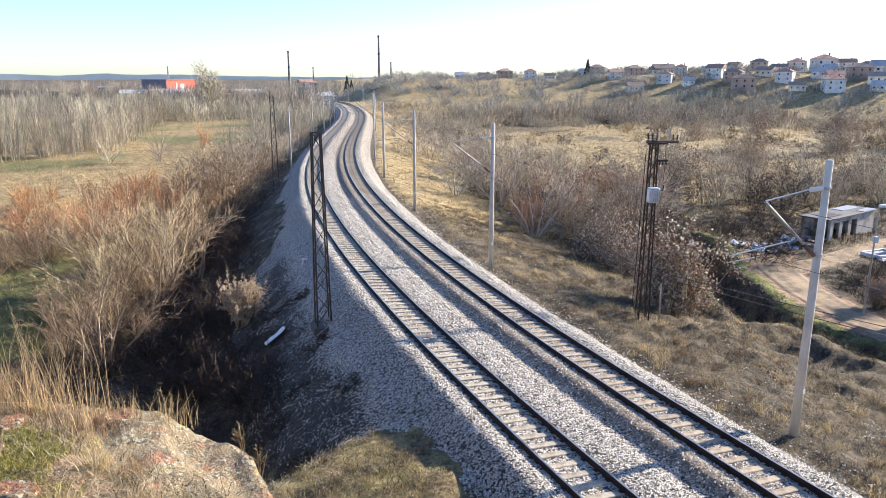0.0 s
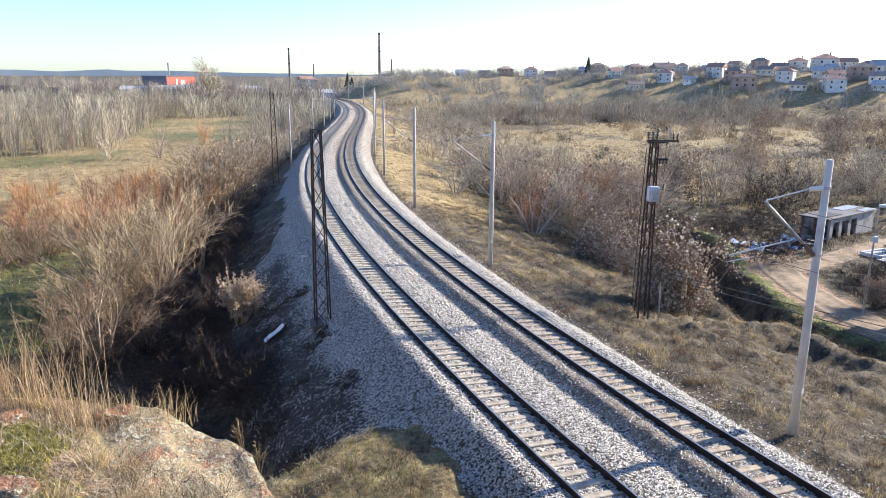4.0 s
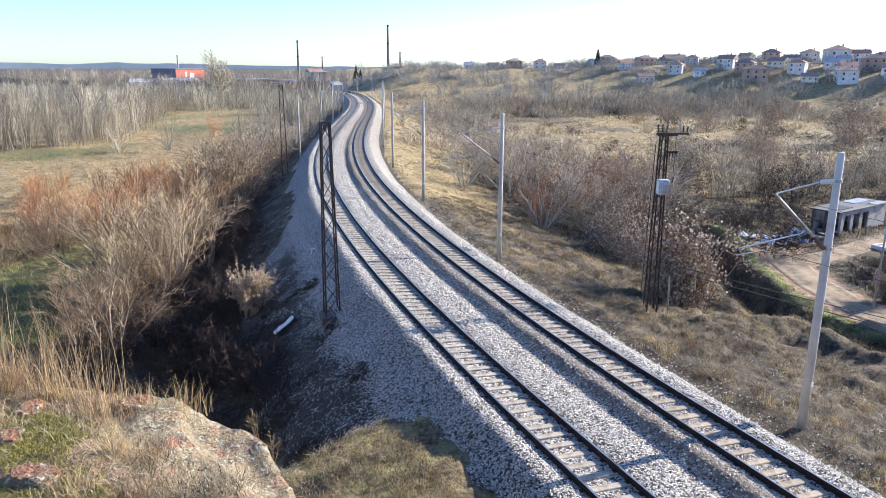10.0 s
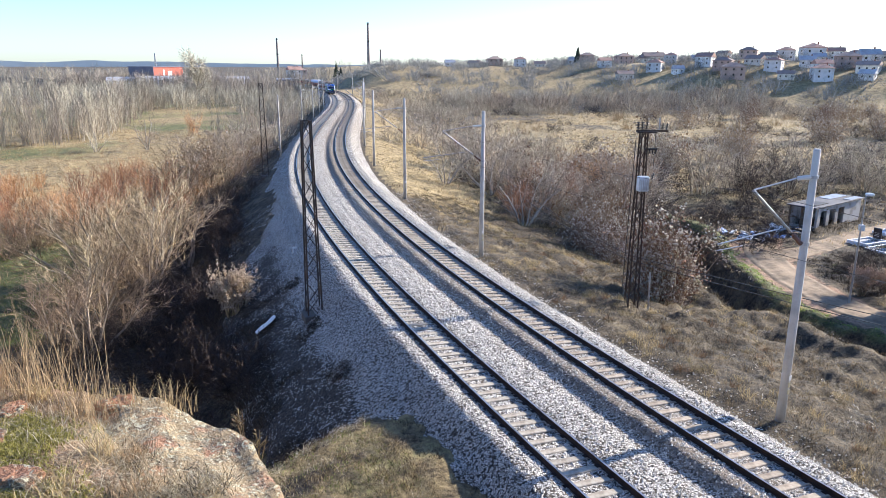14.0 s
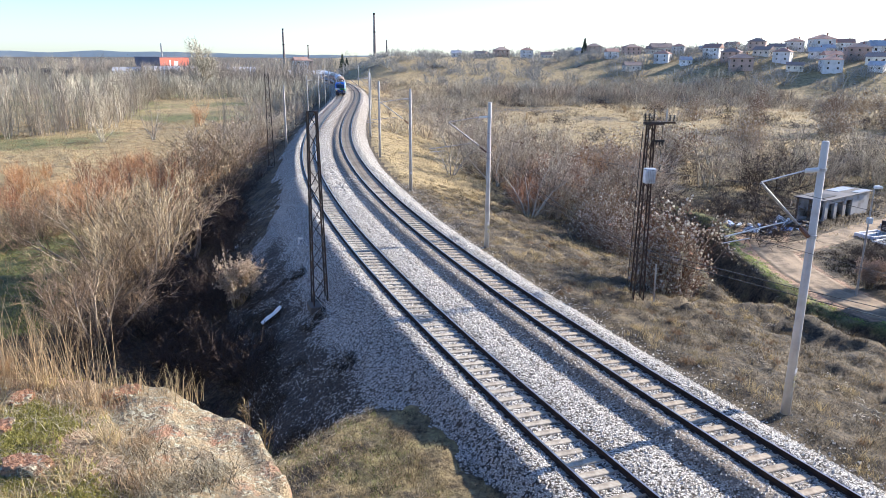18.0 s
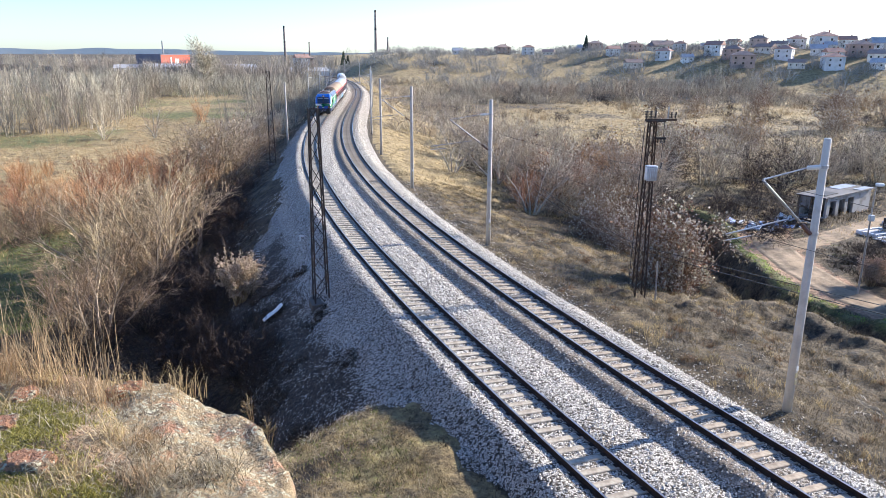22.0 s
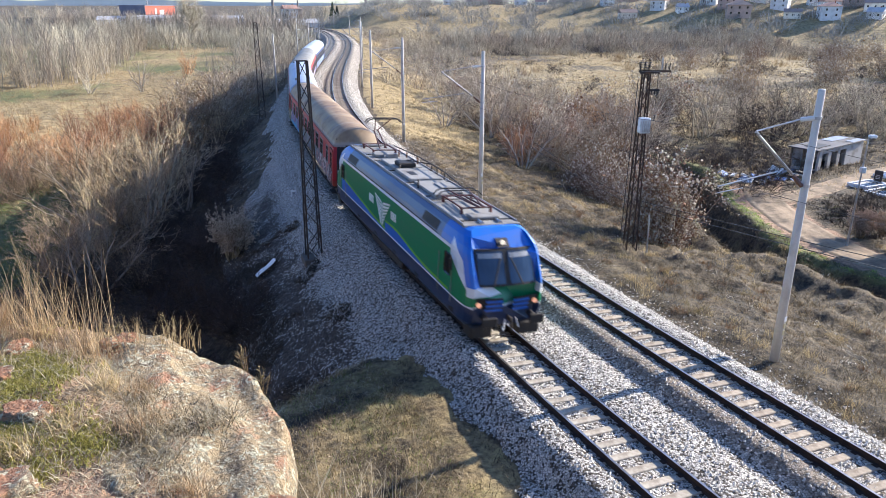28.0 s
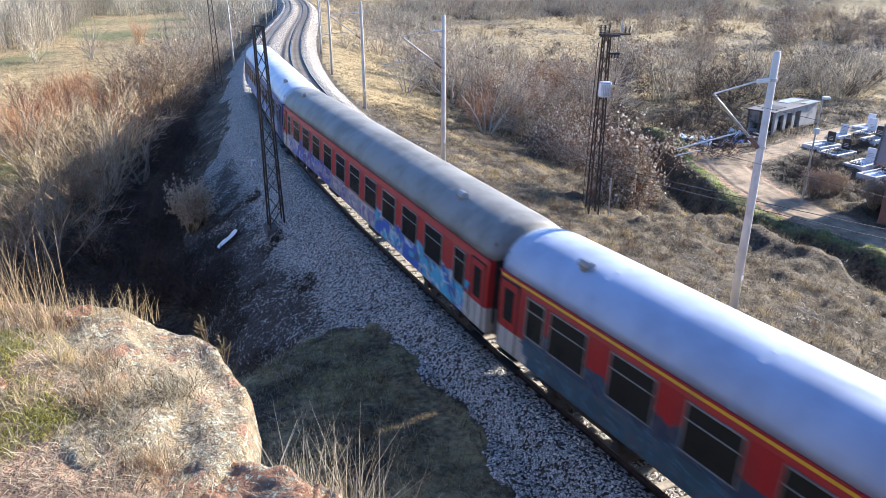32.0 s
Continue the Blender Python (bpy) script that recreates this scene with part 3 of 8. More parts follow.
def build_track(centre, label):
    x, y, _ = on_line(20, centre)
    track = empty("railway_track", Matrix.Identity(4), label, "railway track", "parallel tracks")
    for side in (-1, 1):
        rail = sub("rail", sweep(RAIL, centre + side * GAUGE / 2, -60, 470, 1.5, "rail", M_RUST, side * GAUGE / 2), track, label="rust-brown steel rail")
        sub("running_surface", sweep(RUNNING, centre + side * GAUGE / 2, -60, 470, 1.5, "running_surface", M_RAIL_TOP, side * GAUGE / 2), rail, label="worn shiny rail top")
    return track


TRACK_L = build_track(-SPACING / 2, "left curving railway track on concrete sleepers in pale ballast")
TRACK_R = build_track(SPACING / 2, "right curving railway track on concrete sleepers in brownish ballast")
TRACK_L["label"] = "curving railway track on concrete sleepers sunk in pale ballast"
TRACK_R["label"] = "curving railway track on concrete sleepers with rusty brown rails"


# ---- masts along the line ----
def insulator(bm, p, d, n=5, r=0.075, gap=0.07):
    """A string of ceramic discs from p along d."""
    d = Vector(d).normalized()
    p = Vector(p)
    tube(bm, p, p + d * gap * n, 0.025, sides=6)
    for i in range(n):
        q = p + d * gap * (i + 0.5)
        tube(bm, q - d * 0.018, q + d * 0.018, r, r * 0.55, 8)
    return bm


M_MARK = worn("faded_yellow", (0.5, 0.42, 0.22), (0.4, 0.36, 0.28), 6, 40, 0.8)


def concrete_mast(s, u, h, lean, reach, label, arm=True, tall=0.16):
    x, y, hd = on_line(s, u)
    z = gz(x, y) - 0.25
    m = Matrix.Translation((x, y, z)) @ Matrix.Rotation(hd + math.pi, 4, "Z") @ Matrix.Rotation(radians(lean), 4, "X")
    mast = empty("catenary_mast", m, label, "mast", "masts along the railway")
    bm = bmesh.new()
    # local y points to the tracks for masts on the right side
    rings = []
    for zz in (0, h * 0.5, h - 0.03, h):
        k = tall * (1.0 - 0.3 * zz / h) - (0.02 if zz == h else 0)
        rings.append([(k * math.cos(a), k * math.sin(a), zz) for a in (2 * math.pi * i / 12 for i in range(12))])
    loft(bm, rings)
    part("pole", bm, M_CONCRETE, mast, "grey spun-concrete pole", True)
    if tall > 0.15 and s < 70:
        for k in range(3):
            bm = bmesh.new()
            box(bm, -0.07, 0.07, -0.004, 0.004, 1.3 + 0.26 * k, 1.48 + 0.26 * k, m=Matrix.Rotation(radians(100), 4, "Z") @ Matrix.Translation((0, -tall * 0.97, 0)))
            part("painted_bar", bm, M_MARK if k < 2 else M_WHITE, mast, "plain faded painted bar")
    if not arm:
        return mast
    side = -1.0 if u > 0 else 1.0
    top, low = h - 0.9, h - 3.1
    for zz in (top, low):
        bm = bmesh.new()
        tube(bm, (0, 0, zz - 0.05), (0, 0, zz + 0.05), tall * 0.93, sides=12)
        part("clamp", bm, M_GALV, mast)
    tip = Vector((0, side * reach, h - 1.15))
    bm = bmesh.new()
    tube(bm, (0, side * 0.75, top), tip, 0.025, sides=6)
    part("tie_bar", bm, M_GALV, mast)
    bm = bmesh.new()
    tube(bm, (0, side * 0.7, low + 0.45), tip + Vector((0, 0.0, -0.02)), 0.045, sides=8)
    part("cantilever_tube", bm, M_GALV, mast)
    bm = bmesh.new()
    insulator(bm, (0, side * 0.17, top), (0, side, 0), 7, 0.08, 0.08)
    part("insulator", bm, M_WHITE, mast, "pale ceramic insulator")
    bm = bmesh.new()
    insulator(bm, (0, side * 0.16, low), (0, side * 0.54, 0.44), 7, 0.08, 0.08)
    part("insulator", bm, M_CERAMIC, mast, "brown ceramic insulator")
    bm = bmesh.new()
    tube(bm, (0, side * (reach + 1.25), h - 2.75), (0, side * 1.25, h - 2.5), 0.025, sides=6)
    part("registration_arm", bm, M_GALV, mast)
    bm = bmesh.new()
    tube(bm, (0, side * (reach + 1.25), h - 2.95), (0, side * (reach + 0.2), h - 2.9), 0.018, sides=6)
    part("steady_arm", bm, M_GALV, mast)
    bm = bmesh.new()
    tube(bm, tip, (0, side * (reach + 0.02), h - 2.66), 0.006, sides=4)
    part("dropper", bm, M_WIRE, mast)
    return mast


MASTS_R = ((20.1, 6.66, 9.75, 0.0), (44.6, 6.05, 9.6, 0.0), (66.1, 6.15, 9.5, 0.0), (89.0, 6.15, 9.4, 0.0), (112.0, 6.1, 9.9, 0.0), (168, 6.2, 8.5, 0.0), (228, 6.4, 8.4, 0.0), (296, 6.8, 8.4, 0.0), (342, 7.0, 8.4, 0.0))
for _i, (_s, _u, _h, _l) in enumerate(MASTS_R):
    concrete_mast(_s, _u, _h, _l, 2.55 if _i == 0 else 2.7, "grey concrete catenary mast with a steel bracket beside the railway", _i in (0, 1, 2, 4, 5, 6))
for _i, (_s, _u, _h) in enumerate(((104.5, -6.0, 8.9), (150, -6.4, 9.2), (178, -6.4, 8.8), (198, -6.2, 8.8), (222, -6.0, 8.6), (262, -6.4, 8.6), (300, -6.6, 8.6))):
    concrete_mast(_s, _u, _h, 0, 2.7, "thin grey-brown catenary pole on the embankment edge", _i > 0, 0.13)


M_FOOTING = worn("old_footing", (0.15, 0.13, 0.11), (0.07, 0.06, 0.05), 2, 20, 0.95, bump=0.4)


def lattice_mast(x, y, z, h, w0, w1, turn, label):
    mast = empty("lattice_mast", Matrix.Translation((x, y, z)) @ Matrix.Rotation(turn, 4, "Z"), label, "lattice mast", "lattice masts")
    c = lambda k, zz: Vector(((w0 + (w1 - w0) * zz / h) / 2 * (1 if k in (1, 2) else -1), (w0 + (w1 - w0) * zz / h) / 2 * (1 if k in (2, 3) else -1), zz))
    for k in range(4):
        bm = bmesh.new()
        angle_bar(bm, c(k, 0), c(k, h), 0.07)
        part("leg", bm, M_STEEL, mast)
    bays = int(h / 0.85)
    zs = [h * i / bays for i in range(bays + 1)]
    for k in range(4):
        j = (k + 1) % 4
        for i in range(bays):
            bm = bmesh.new()
            a, b = (k, j) if i % 2 else (j, k)
            angle_bar(bm, c(a, zs[i]), c(b, zs[i + 1]), 0.038)
            part("brace", bm, M_STEEL, mast)
        bm = bmesh.new()
        angle_bar(bm, c(k, h - 0.02), c(j, h - 0.02), 0.04)
        part("top_bar", bm, M_STEEL, mast)
    bm = bmesh.new()
    box(bm, -w0 * 0.8, w0 * 0.8, -w0 * 0.8, w0 * 0.8, -1.0, 0.24, 0.03)
    part("footing", bm, M_FOOTING, mast, "weathered concrete footing")
    return mast


lattice_mast(-6.22, 34.1, gz(-6.22, 34.1) + 0.1, 10.0, 0.72, 0.42, 0.35, "dark steel lattice mast on a concrete footing beside the ballast")
_x, _y, _ = on_line(90, -7.0)
lattice_mast(_x, _y, gz(_x, _y), 11.2, 0.7, 0.4, 0.2, "thin dark lattice mast among shrubs on the embankment")


def transformer_tower():
    x, y = 10.5, 35.5
    z = gz(x, y) - 0.1
    h = 8.9 - z
    t = empty("transformer_tower", Matrix.Translation((x, y, z)) @ Matrix.Rotation(0.08, 4, "Z"), "rusty lattice pole carrying a pale transformer tank and insulators", "power pole")
    for k, (sx, sy) in enumerate(((-1, -1), (1, -1), (1, 1), (-1, 1))):
        bm = bmesh.new()
        angle_bar(bm, (sx * 0.27, sy * 0.27, 0), (sx * 0.15, sy * 0.15, h - 1.0), 0.06)
        part("leg", bm, M_RUST, t)
    bays = 13
    for i in range(bays):
        a, b = i / bays, (i + 1) / bays
        for k in range(4):
            c = ((-1, -1), (1, -1), (1, 1), (-1, 1))
            p, q = (c[k], c[(k + 1) % 4]) if i % 2 else (c[(k + 1) % 4], c[k])
            wa, wb = 0.27 - 0.12 * a, 0.27 - 0.12 * b
            bm = bmesh.new()
            angle_bar(bm, (p[0] * wa, p[1] * wa, (h - 1) * a), (q[0] * wb, q[1] * wb, (h - 1) * b), 0.032)
            part("brace", bm, M_RUST, t)
    bm = bmesh.new()
    box(bm, -0.27, 0.27, -0.56, -0.16, h - 3.98, h - 3.22, 0.04)
    tank = part("transformer_tank", bm, worn("tank_paint", (0.6, 0.63, 0.66), (0.4, 0.4, 0.4), 3, 30, 0.5), t, "pale grey metal tank")
    for i in range(6):
        bm = bmesh.new()
        box(bm, -0.24 + i * 0.092, -0.222 + i * 0.092, -0.6, -0.56, h - 3.9, h - 3.35)
        part("cooling_fin", bm, M_GALV, tank)
    bm = bmesh.new()
    box(bm, -0.4, 1.25, -0.05, 0.05, h - 1.03, h - 0.93, 0.01)
    box(bm, -0.5, 0.5, -0.5, -0.4, h - 1.05, h - 0.95, 0.01)
    part("crossarm", bm, M_STEEL, t)
    for k, (px, py, pz, dz) in enumerate(((-0.1, 0, h - 0.92, 1), (0.12, 0.05, h - 0.92, 1), (-0.32, 0, h - 0.92, 1), (1.15, 0, h - 0.92, 1), (1.0, 0.1, h - 0.92, 1), (0.5, -0.3, h - 3.4, 1))):
        bm = bmesh.new()
        insulator(bm, (px, py, pz), (0.15 * (k % 2), 0, dz), 5 if k < 3 else 4, 0.13 if k < 3 else 0.1, 0.08)
        part("insulator", bm, M_DARK, t, "dark ribbed insulator")
    bm = bmesh.new()
    box(bm, 0.75, 0.8, -0.03, 0.03, h - 0.92, h - 0.35)
    part("switch_blade", bm, M_GALV, t)
    bm = bmesh.new()
    box(bm, 0.1, 0.75, -0.05, 0.05, h - 1.95, h - 1.85)
    for i in range(3):
        insulator(bm, (0.35 + i * 0.17, 0, h - 1.95), (0, 0, -1), 3, 0.06, 0.06)
    part("cutout_arm", bm, M_DARK, t)
    bm = bmesh.new()
    tube(bm, (0.62, 0, h - 2.9), (0.62, 0, h - 1.0), 0.015, sides=5)
    tube(bm, (-0.5, 0.2, 0.4), (-0.35, 0.1, h - 1.4), 0.02, sides=5)
    part("cable", bm, M_WIRE, t)
    bm = bmesh.new()
    tube(bm, (0.85, -0.3, -0.1), (0.8, -0.28, 2.0), 0.05, sides=8)
    part("stub_post", bm, M_GALV, t)


transformer_tower()


def wire(name, pts, r, label, category="cable", sag=0.0):
    """A hanging wire through points, one object."""
    bm = bmesh.new()
    q = []
    for a, b in zip(pts, pts[1:]):
        a, b = Vector(a), Vector(b)
        n = 8
        q += [a.lerp(b, i / n) - Vector((0, 0, sag * 4 * (i / n) * (1 - i / n))) for i in range(n)]
    q.append(Vector(pts[-1]))
    across = (q[-1] - q[0]).cross(Vector((0, 0, 1))).normalized()
    loft(bm, [[p + (across * math.cos(k) + Vector((0, 0, 1)) * math.sin(k)) * r for k in (0.8, 2.4, 3.9, 5.5)] for p in q])
    return tagged(part(name, bm, M_WIRE), label, category)


def mast_tip(s, u, h, reach, dz):
    x, y, hd = on_line(s, u - reach if u > 0 else u + reach)
    xb, yb, _ = on_line(s, u)
    return (x, y, gz(xb, yb) - 0.25 + h + dz)


_stops = [mast_tip(s, u, h, 2.6, 0) for s, u, h, _ in MASTS_R[:5]]
wire("contact_wire", [(a, b, 5.65) for a, b, c in [(*on_line(-25, 3.6)[:2], 0)] + _stops], 0.008, "thin dark contact wire over the track", "wire")
wire("messenger_wire", [(a, b, 7.35) for a, b, c in [(*on_line(-25, 3.6)[:2], 0)] + _stops], 0.008, "thin dark messenger wire over the track", "wire", 0.5)
for _o in (0.0, 0.45):
    wire("service_cable", [(10.4 - 4.2, 47.0, 2.2 + _o), (10.5, 36.0, 1.0 + _o * 0.6), (30, 17.5 + _o, 0.2 + _o)], 0.02, "sagging black service cable strung past the lattice pole", "cable", 0.25)


# ---- the train: local x points the way it runs, z from the rail tops ----
M_BOGIE = worn("bogie_iron", (0.06, 0.048, 0.04), (0.025, 0.02, 0.018), 4, 30, 0.8, 0.3)
M_GLASS = glossy("dark_glass", (0.032, 0.029, 0.024), 0.12)
M_SCREEN = glossy("windscreen_glass", (0.03, 0.05, 0.09), 0.1, coat=0.5)
M_RUBBER = worn("rubber", (0.02, 0.02, 0.021), (0.035, 0.03, 0.028), 3, 30, 0.85)
M_ALU = worn("window_aluminium", (0.36, 0.36, 0.36), (0.22, 0.21, 0.2), 3, 30, 0.45, 0.5)
M_HEADLAMP = lamp_mat("lit_headlamp", (1.0, 0.8, 0.55), 0.3)
M_DIMLAMP = lamp_mat("dim_headlamp", (1.0, 0.45, 0.25), 0.25)
M_BLUE = glossy("blue_paint", (0.006, 0.11, 0.5), 0.35, coat=0.3)
M_PANTO = worn("pantograph_red", (0.13, 0.04, 0.035), (0.05, 0.025, 0.022), 3, 20, 0.6)
M_LOCO_ROOF = worn("loco_roof", (0.3, 0.29, 0.27), (0.16, 0.145, 0.13), 1.2, 20, 0.65, 0.1)


STRETCH = 1.05


def loco_paint():
    n = Nodes("loco_livery")
    p = n.pos()
    x, y, z = n.xyz(n.stretch(p, 1 / STRETCH, 1, 1))
    less = lambda a, b: n.math("LESS_THAN", a, b)
    more = lambda a, b: n.math("GREATER_THAN", a, b)
    both = lambda a, b: n.math("MULTIPLY", a, b)
    green, lime, blue, navy, white = (0.003, 0.2, 0.075), (0.2, 0.45, 0.02), (0.006, 0.12, 0.52), (0.01, 0.025, 0.075), (0.72, 0.74, 0.78)
    curve = n.math("ADD", n.math("MULTIPLY", n.ramp(n.math("MULTIPLY", x, -1.0), -1.0, 9.5), 0.7), 1.42)
    hump = n.math("POWER", 2.718, n.math("MULTIPLY", n.math("POWER", n.math("DIVIDE", n.math("SUBTRACT", x, 1.2), 2.6), 2.0), -1.0))
    curve = n.math("ADD", curve, n.math("MULTIPLY", n.math("MULTIPLY", hump, n.math("GREATER_THAN", x, 0.2)), 0.4))
    c = n.mix(less(z, n.math("ADD", curve, 0.1)), green, lime)
    c = n.mix(less(z, curve), c, blue)
    c = n.mix(both(more(z, 2.98), less(z, 3.1)), c, white)
    ax = n.math("ABSOLUTE", x)
    c = n.mix(more(z, 3.1), c, n.mix(more(ax, 6.35), (0.05, 0.085, 0.19), blue))
    front = more(ax, 7.3)
    slant = n.math("ADD", n.math("MULTIPLY", n.math("SUBTRACT", 9.0, ax), 0.62), 1.72)
    fc = n.mix(more(z, n.math("ADD", slant, 0.62)), white, blue)
    fc = n.mix(less(z, slant), fc, green)
    c = n.mix(both(front, less(n.math("ABSOLUTE", n.math("SUBTRACT", z, slant)), 9.0)), c, fc)
    nose = more(ax, n.math("ADD", n.math("MULTIPLY", more(z, 2.0), n.math("MULTIPLY", n.math("SUBTRACT", z, 2.0), -0.5)), 8.62))
    nc = n.mix(more(z, 2.06), n.mix(more(z, 1.73), green, white), blue)
    c = n.mix(nose, c, nc)
    c = n.mix(both(more(z, 1.34), less(z, 1.4)), c, white)
    c = n.mix(less(z, 1.34), c, navy)
    c = n.mix(n.math("MULTIPLY", n.ramp(n.noise(n.stretch(p, 0.8, 1, 3.0), 1.2, 5), 0.45, 0.8), 0.22), c, (0.12, 0.11, 0.1))
    n.set(Base_Color=c, Roughness=0.38, Coat_Weight=0.25)
    return n.m


def coach_paint(name, top, low, split, stripe, zones, seed):
    """Upper side, paler lower side, and sprayed zones (from, to, top edge, three colours, outline)."""
    n = Nodes(name)
    p = n.pos()
    x, y, z = n.xyz(p)
    c = n.mix(n.math("LESS_THAN", z, split), top, low)
    if stripe:
        c = n.mix(n.math("MULTIPLY", n.math("GREATER_THAN", z, 3.06), n.math("LESS_THAN", z, 3.16)), c, stripe)
    off = n.t.nodes.new("ShaderNodeVectorMath")
    n.put(off.inputs[0], n.stretch(p, 0.8, 1.0, 0.9))
    off.inputs[1].default_value = (seed * 3.7, seed, seed * 1.3)
    q = off.outputs[0]
    ragged = n.math("MULTIPLY", n.math("SUBTRACT", n.noise(q, 1.6, 3, 0.6, 0.8), 0.5), 1.6)
    one = n.ramp(n.noise(q, 0.95, 2, 0.45, 1.8), 0.48, 0.5)
    two = n.ramp(n.noise(n.stretch(q, 1.4, 1, 1), 1.3, 2, 0.4, 2.2), 0.55, 0.57)
    line = n.math("LESS_THAN", n.math("ABSOLUTE", n.math("SUBTRACT", n.noise(q, 0.95, 2, 0.45, 1.8), 0.49)), 0.014)
    xr, zr = n.math("ADD", x, ragged), n.math("ADD", z, n.math("MULTIPLY", ragged, 0.6))
    for x0, x1, high, t1, t2, t3, rimmed in zones:
        s = n.mix(two, n.mix(one, t1, t2), t3)
        s = n.mix(n.math("MULTIPLY", line, 0.85), s, rimmed)
        area = n.math("MULTIPLY", n.math("MULTIPLY", n.math("GREATER_THAN", xr, x0), n.math("LESS_THAN", xr, x1)), n.math("LESS_THAN", zr, high))
        c = n.mix(n.math("MULTIPLY", area, 0.93), c, s)
    grime = n.math("MULTIPLY", n.ramp(n.noise(n.stretch(p, 3.0, 1, 0.5), 1.1, 5, 0.65), 0.42, 0.78), 0.4)
    c = n.mix(grime, c, (0.09, 0.07, 0.055))
    n.set(Base_Color=c, Roughness=0.45)
    n.bump(n.noise(p, 8, 3), 0.1, 0.01)
    return n.m


def roof_mat(name, base, dark, rough, metal=0.0, bare=None):
    """Weathered roof; where bare is given, the coat has gone along the gutters and in rings round the seams."""
    n = Nodes(name)
    p = n.pos()
    c = n.mix(n.ramp(n.noise(n.stretch(p, 0.6, 0.5, 0.5), 1.3, 6, 0.6), 0.38, 0.7), base, dark)
    c = n.mix(n.math("MULTIPLY", n.ramp(n.noise(p, 0.35, 4), 0.45, 0.7), 0.5), c, dark)
    if bare:
        x, y, z = n.xyz(p)
        fray = n.math("MULTIPLY", n.math("SUBTRACT", n.noise(n.stretch(p, 2.0, 1.0, 1.0), 1.4, 5, 0.65), 0.5), 0.5)
        low = n.ramp(n.math("SUBTRACT", 3.56, n.math("ADD", z, fray)), 0.0, 0.32)
        ring = n.ramp(n.math("ADD", n.math("COSINE", n.math("MULTIPLY", x, 1.745)), fray), 0.86, 1.12)
        c = n.mix(n.math("MULTIPLY", n.math("MAXIMUM", low, n.math("MULTIPLY", ring, 0.4)), 0.7), c, bare)
    n.set(Base_Color=c, Roughness=rough, Metallic=metal)
    n.bump(n.noise(p, 6, 3), 0.08, 0.01)
    return n.m


WHEELS = {}


def wheel_mesh():
    if "w" not in WHEELS:
        bm = bmesh.new()
        tube(bm, (0, -0.07, 0), (0, 0.05, 0), 0.46, 0.46, 20)
        tube(bm, (0, 0.05, 0), (0, 0.075, 0), 0.49, 0.49, 20)
        tube(bm, (0, -0.1, 0), (0, -0.07, 0), 0.16, 0.2, 10)
        me = bpy.data.meshes.new("wheel")
        bm.to_mesh(me)
        bm.free()
        me.materials.append(M_BOGIE)
        WHEELS["w"] = me
    return WHEELS["w"]


def bogie(parent, x, base=2.5):
    bm = bmesh.new()
    for sy in (-1, 1):
        box(bm, x - base / 2 - 0.5, x + base / 2 + 0.5, sy * 1.0 - 0.07, sy * 1.0 + 0.07, 0.5, 0.74, 0.03)
        for dx in (-base / 2, base / 2):
            box(bm, x + dx - 0.17, x + dx + 0.17, sy * 1.02 - 0.13, sy * 1.02 + 0.13, 0.33, 0.62, 0.03)
            tube(bm, (x + dx - 0.35, sy * 1.0, 0.55), (x + dx - 0.35, sy * 1.0, 0.85), 0.09)
            tube(bm, (x + dx + 0.35, sy * 1.0, 0.55), (x + dx + 0.35, sy * 1.0, 0.85), 0.09)
    box(bm, x - 0.35, x + 0.35, -0.95, 0.95, 0.5, 0.8, 0.03)
    b = part("bogie", bm, M_BOGIE, parent, "grimy dark bogie")
    for dx in (-base / 2, base / 2):
        for sy in (-1, 1):
            sub("wheel", wheel_mesh(), b, Matrix.Translation((x + dx, sy * 0.75, 0.46)) @ (Matrix.Identity(4) if sy < 0 else Matrix.Rotation(math.pi, 4, "Z")))
    return b


def buffers(parent, x, d):
    for sy in (-1, 1):
        bm = bmesh.new()
        tube(bm, (x - d * 0.1, sy * 0.875, 1.06), (x + d * 0.38, sy * 0.875, 1.06), 0.11, 0.09, 12)
        box(bm, min(x + d * 0.38, x + d * 0.47), max(x + d * 0.38, x + d * 0.47), sy * 0.875 - 0.27, sy * 0.875 + 0.27, 0.88, 1.24, 0.03)
        part("buffer", bm, M_DARK, parent)
    bm = bmesh.new()
    box(bm, min(x, x + d * 0.3), max(x, x + d * 0.3), -0.06, 0.06, 0.95, 1.1, 0.02)
    tube(bm, (x + d * 0.3, 0, 1.02), (x + d * 0.34, 0, 0.66), 0.05)
    part("coupling", bm, M_DARK, parent)


HALF = 1.4125


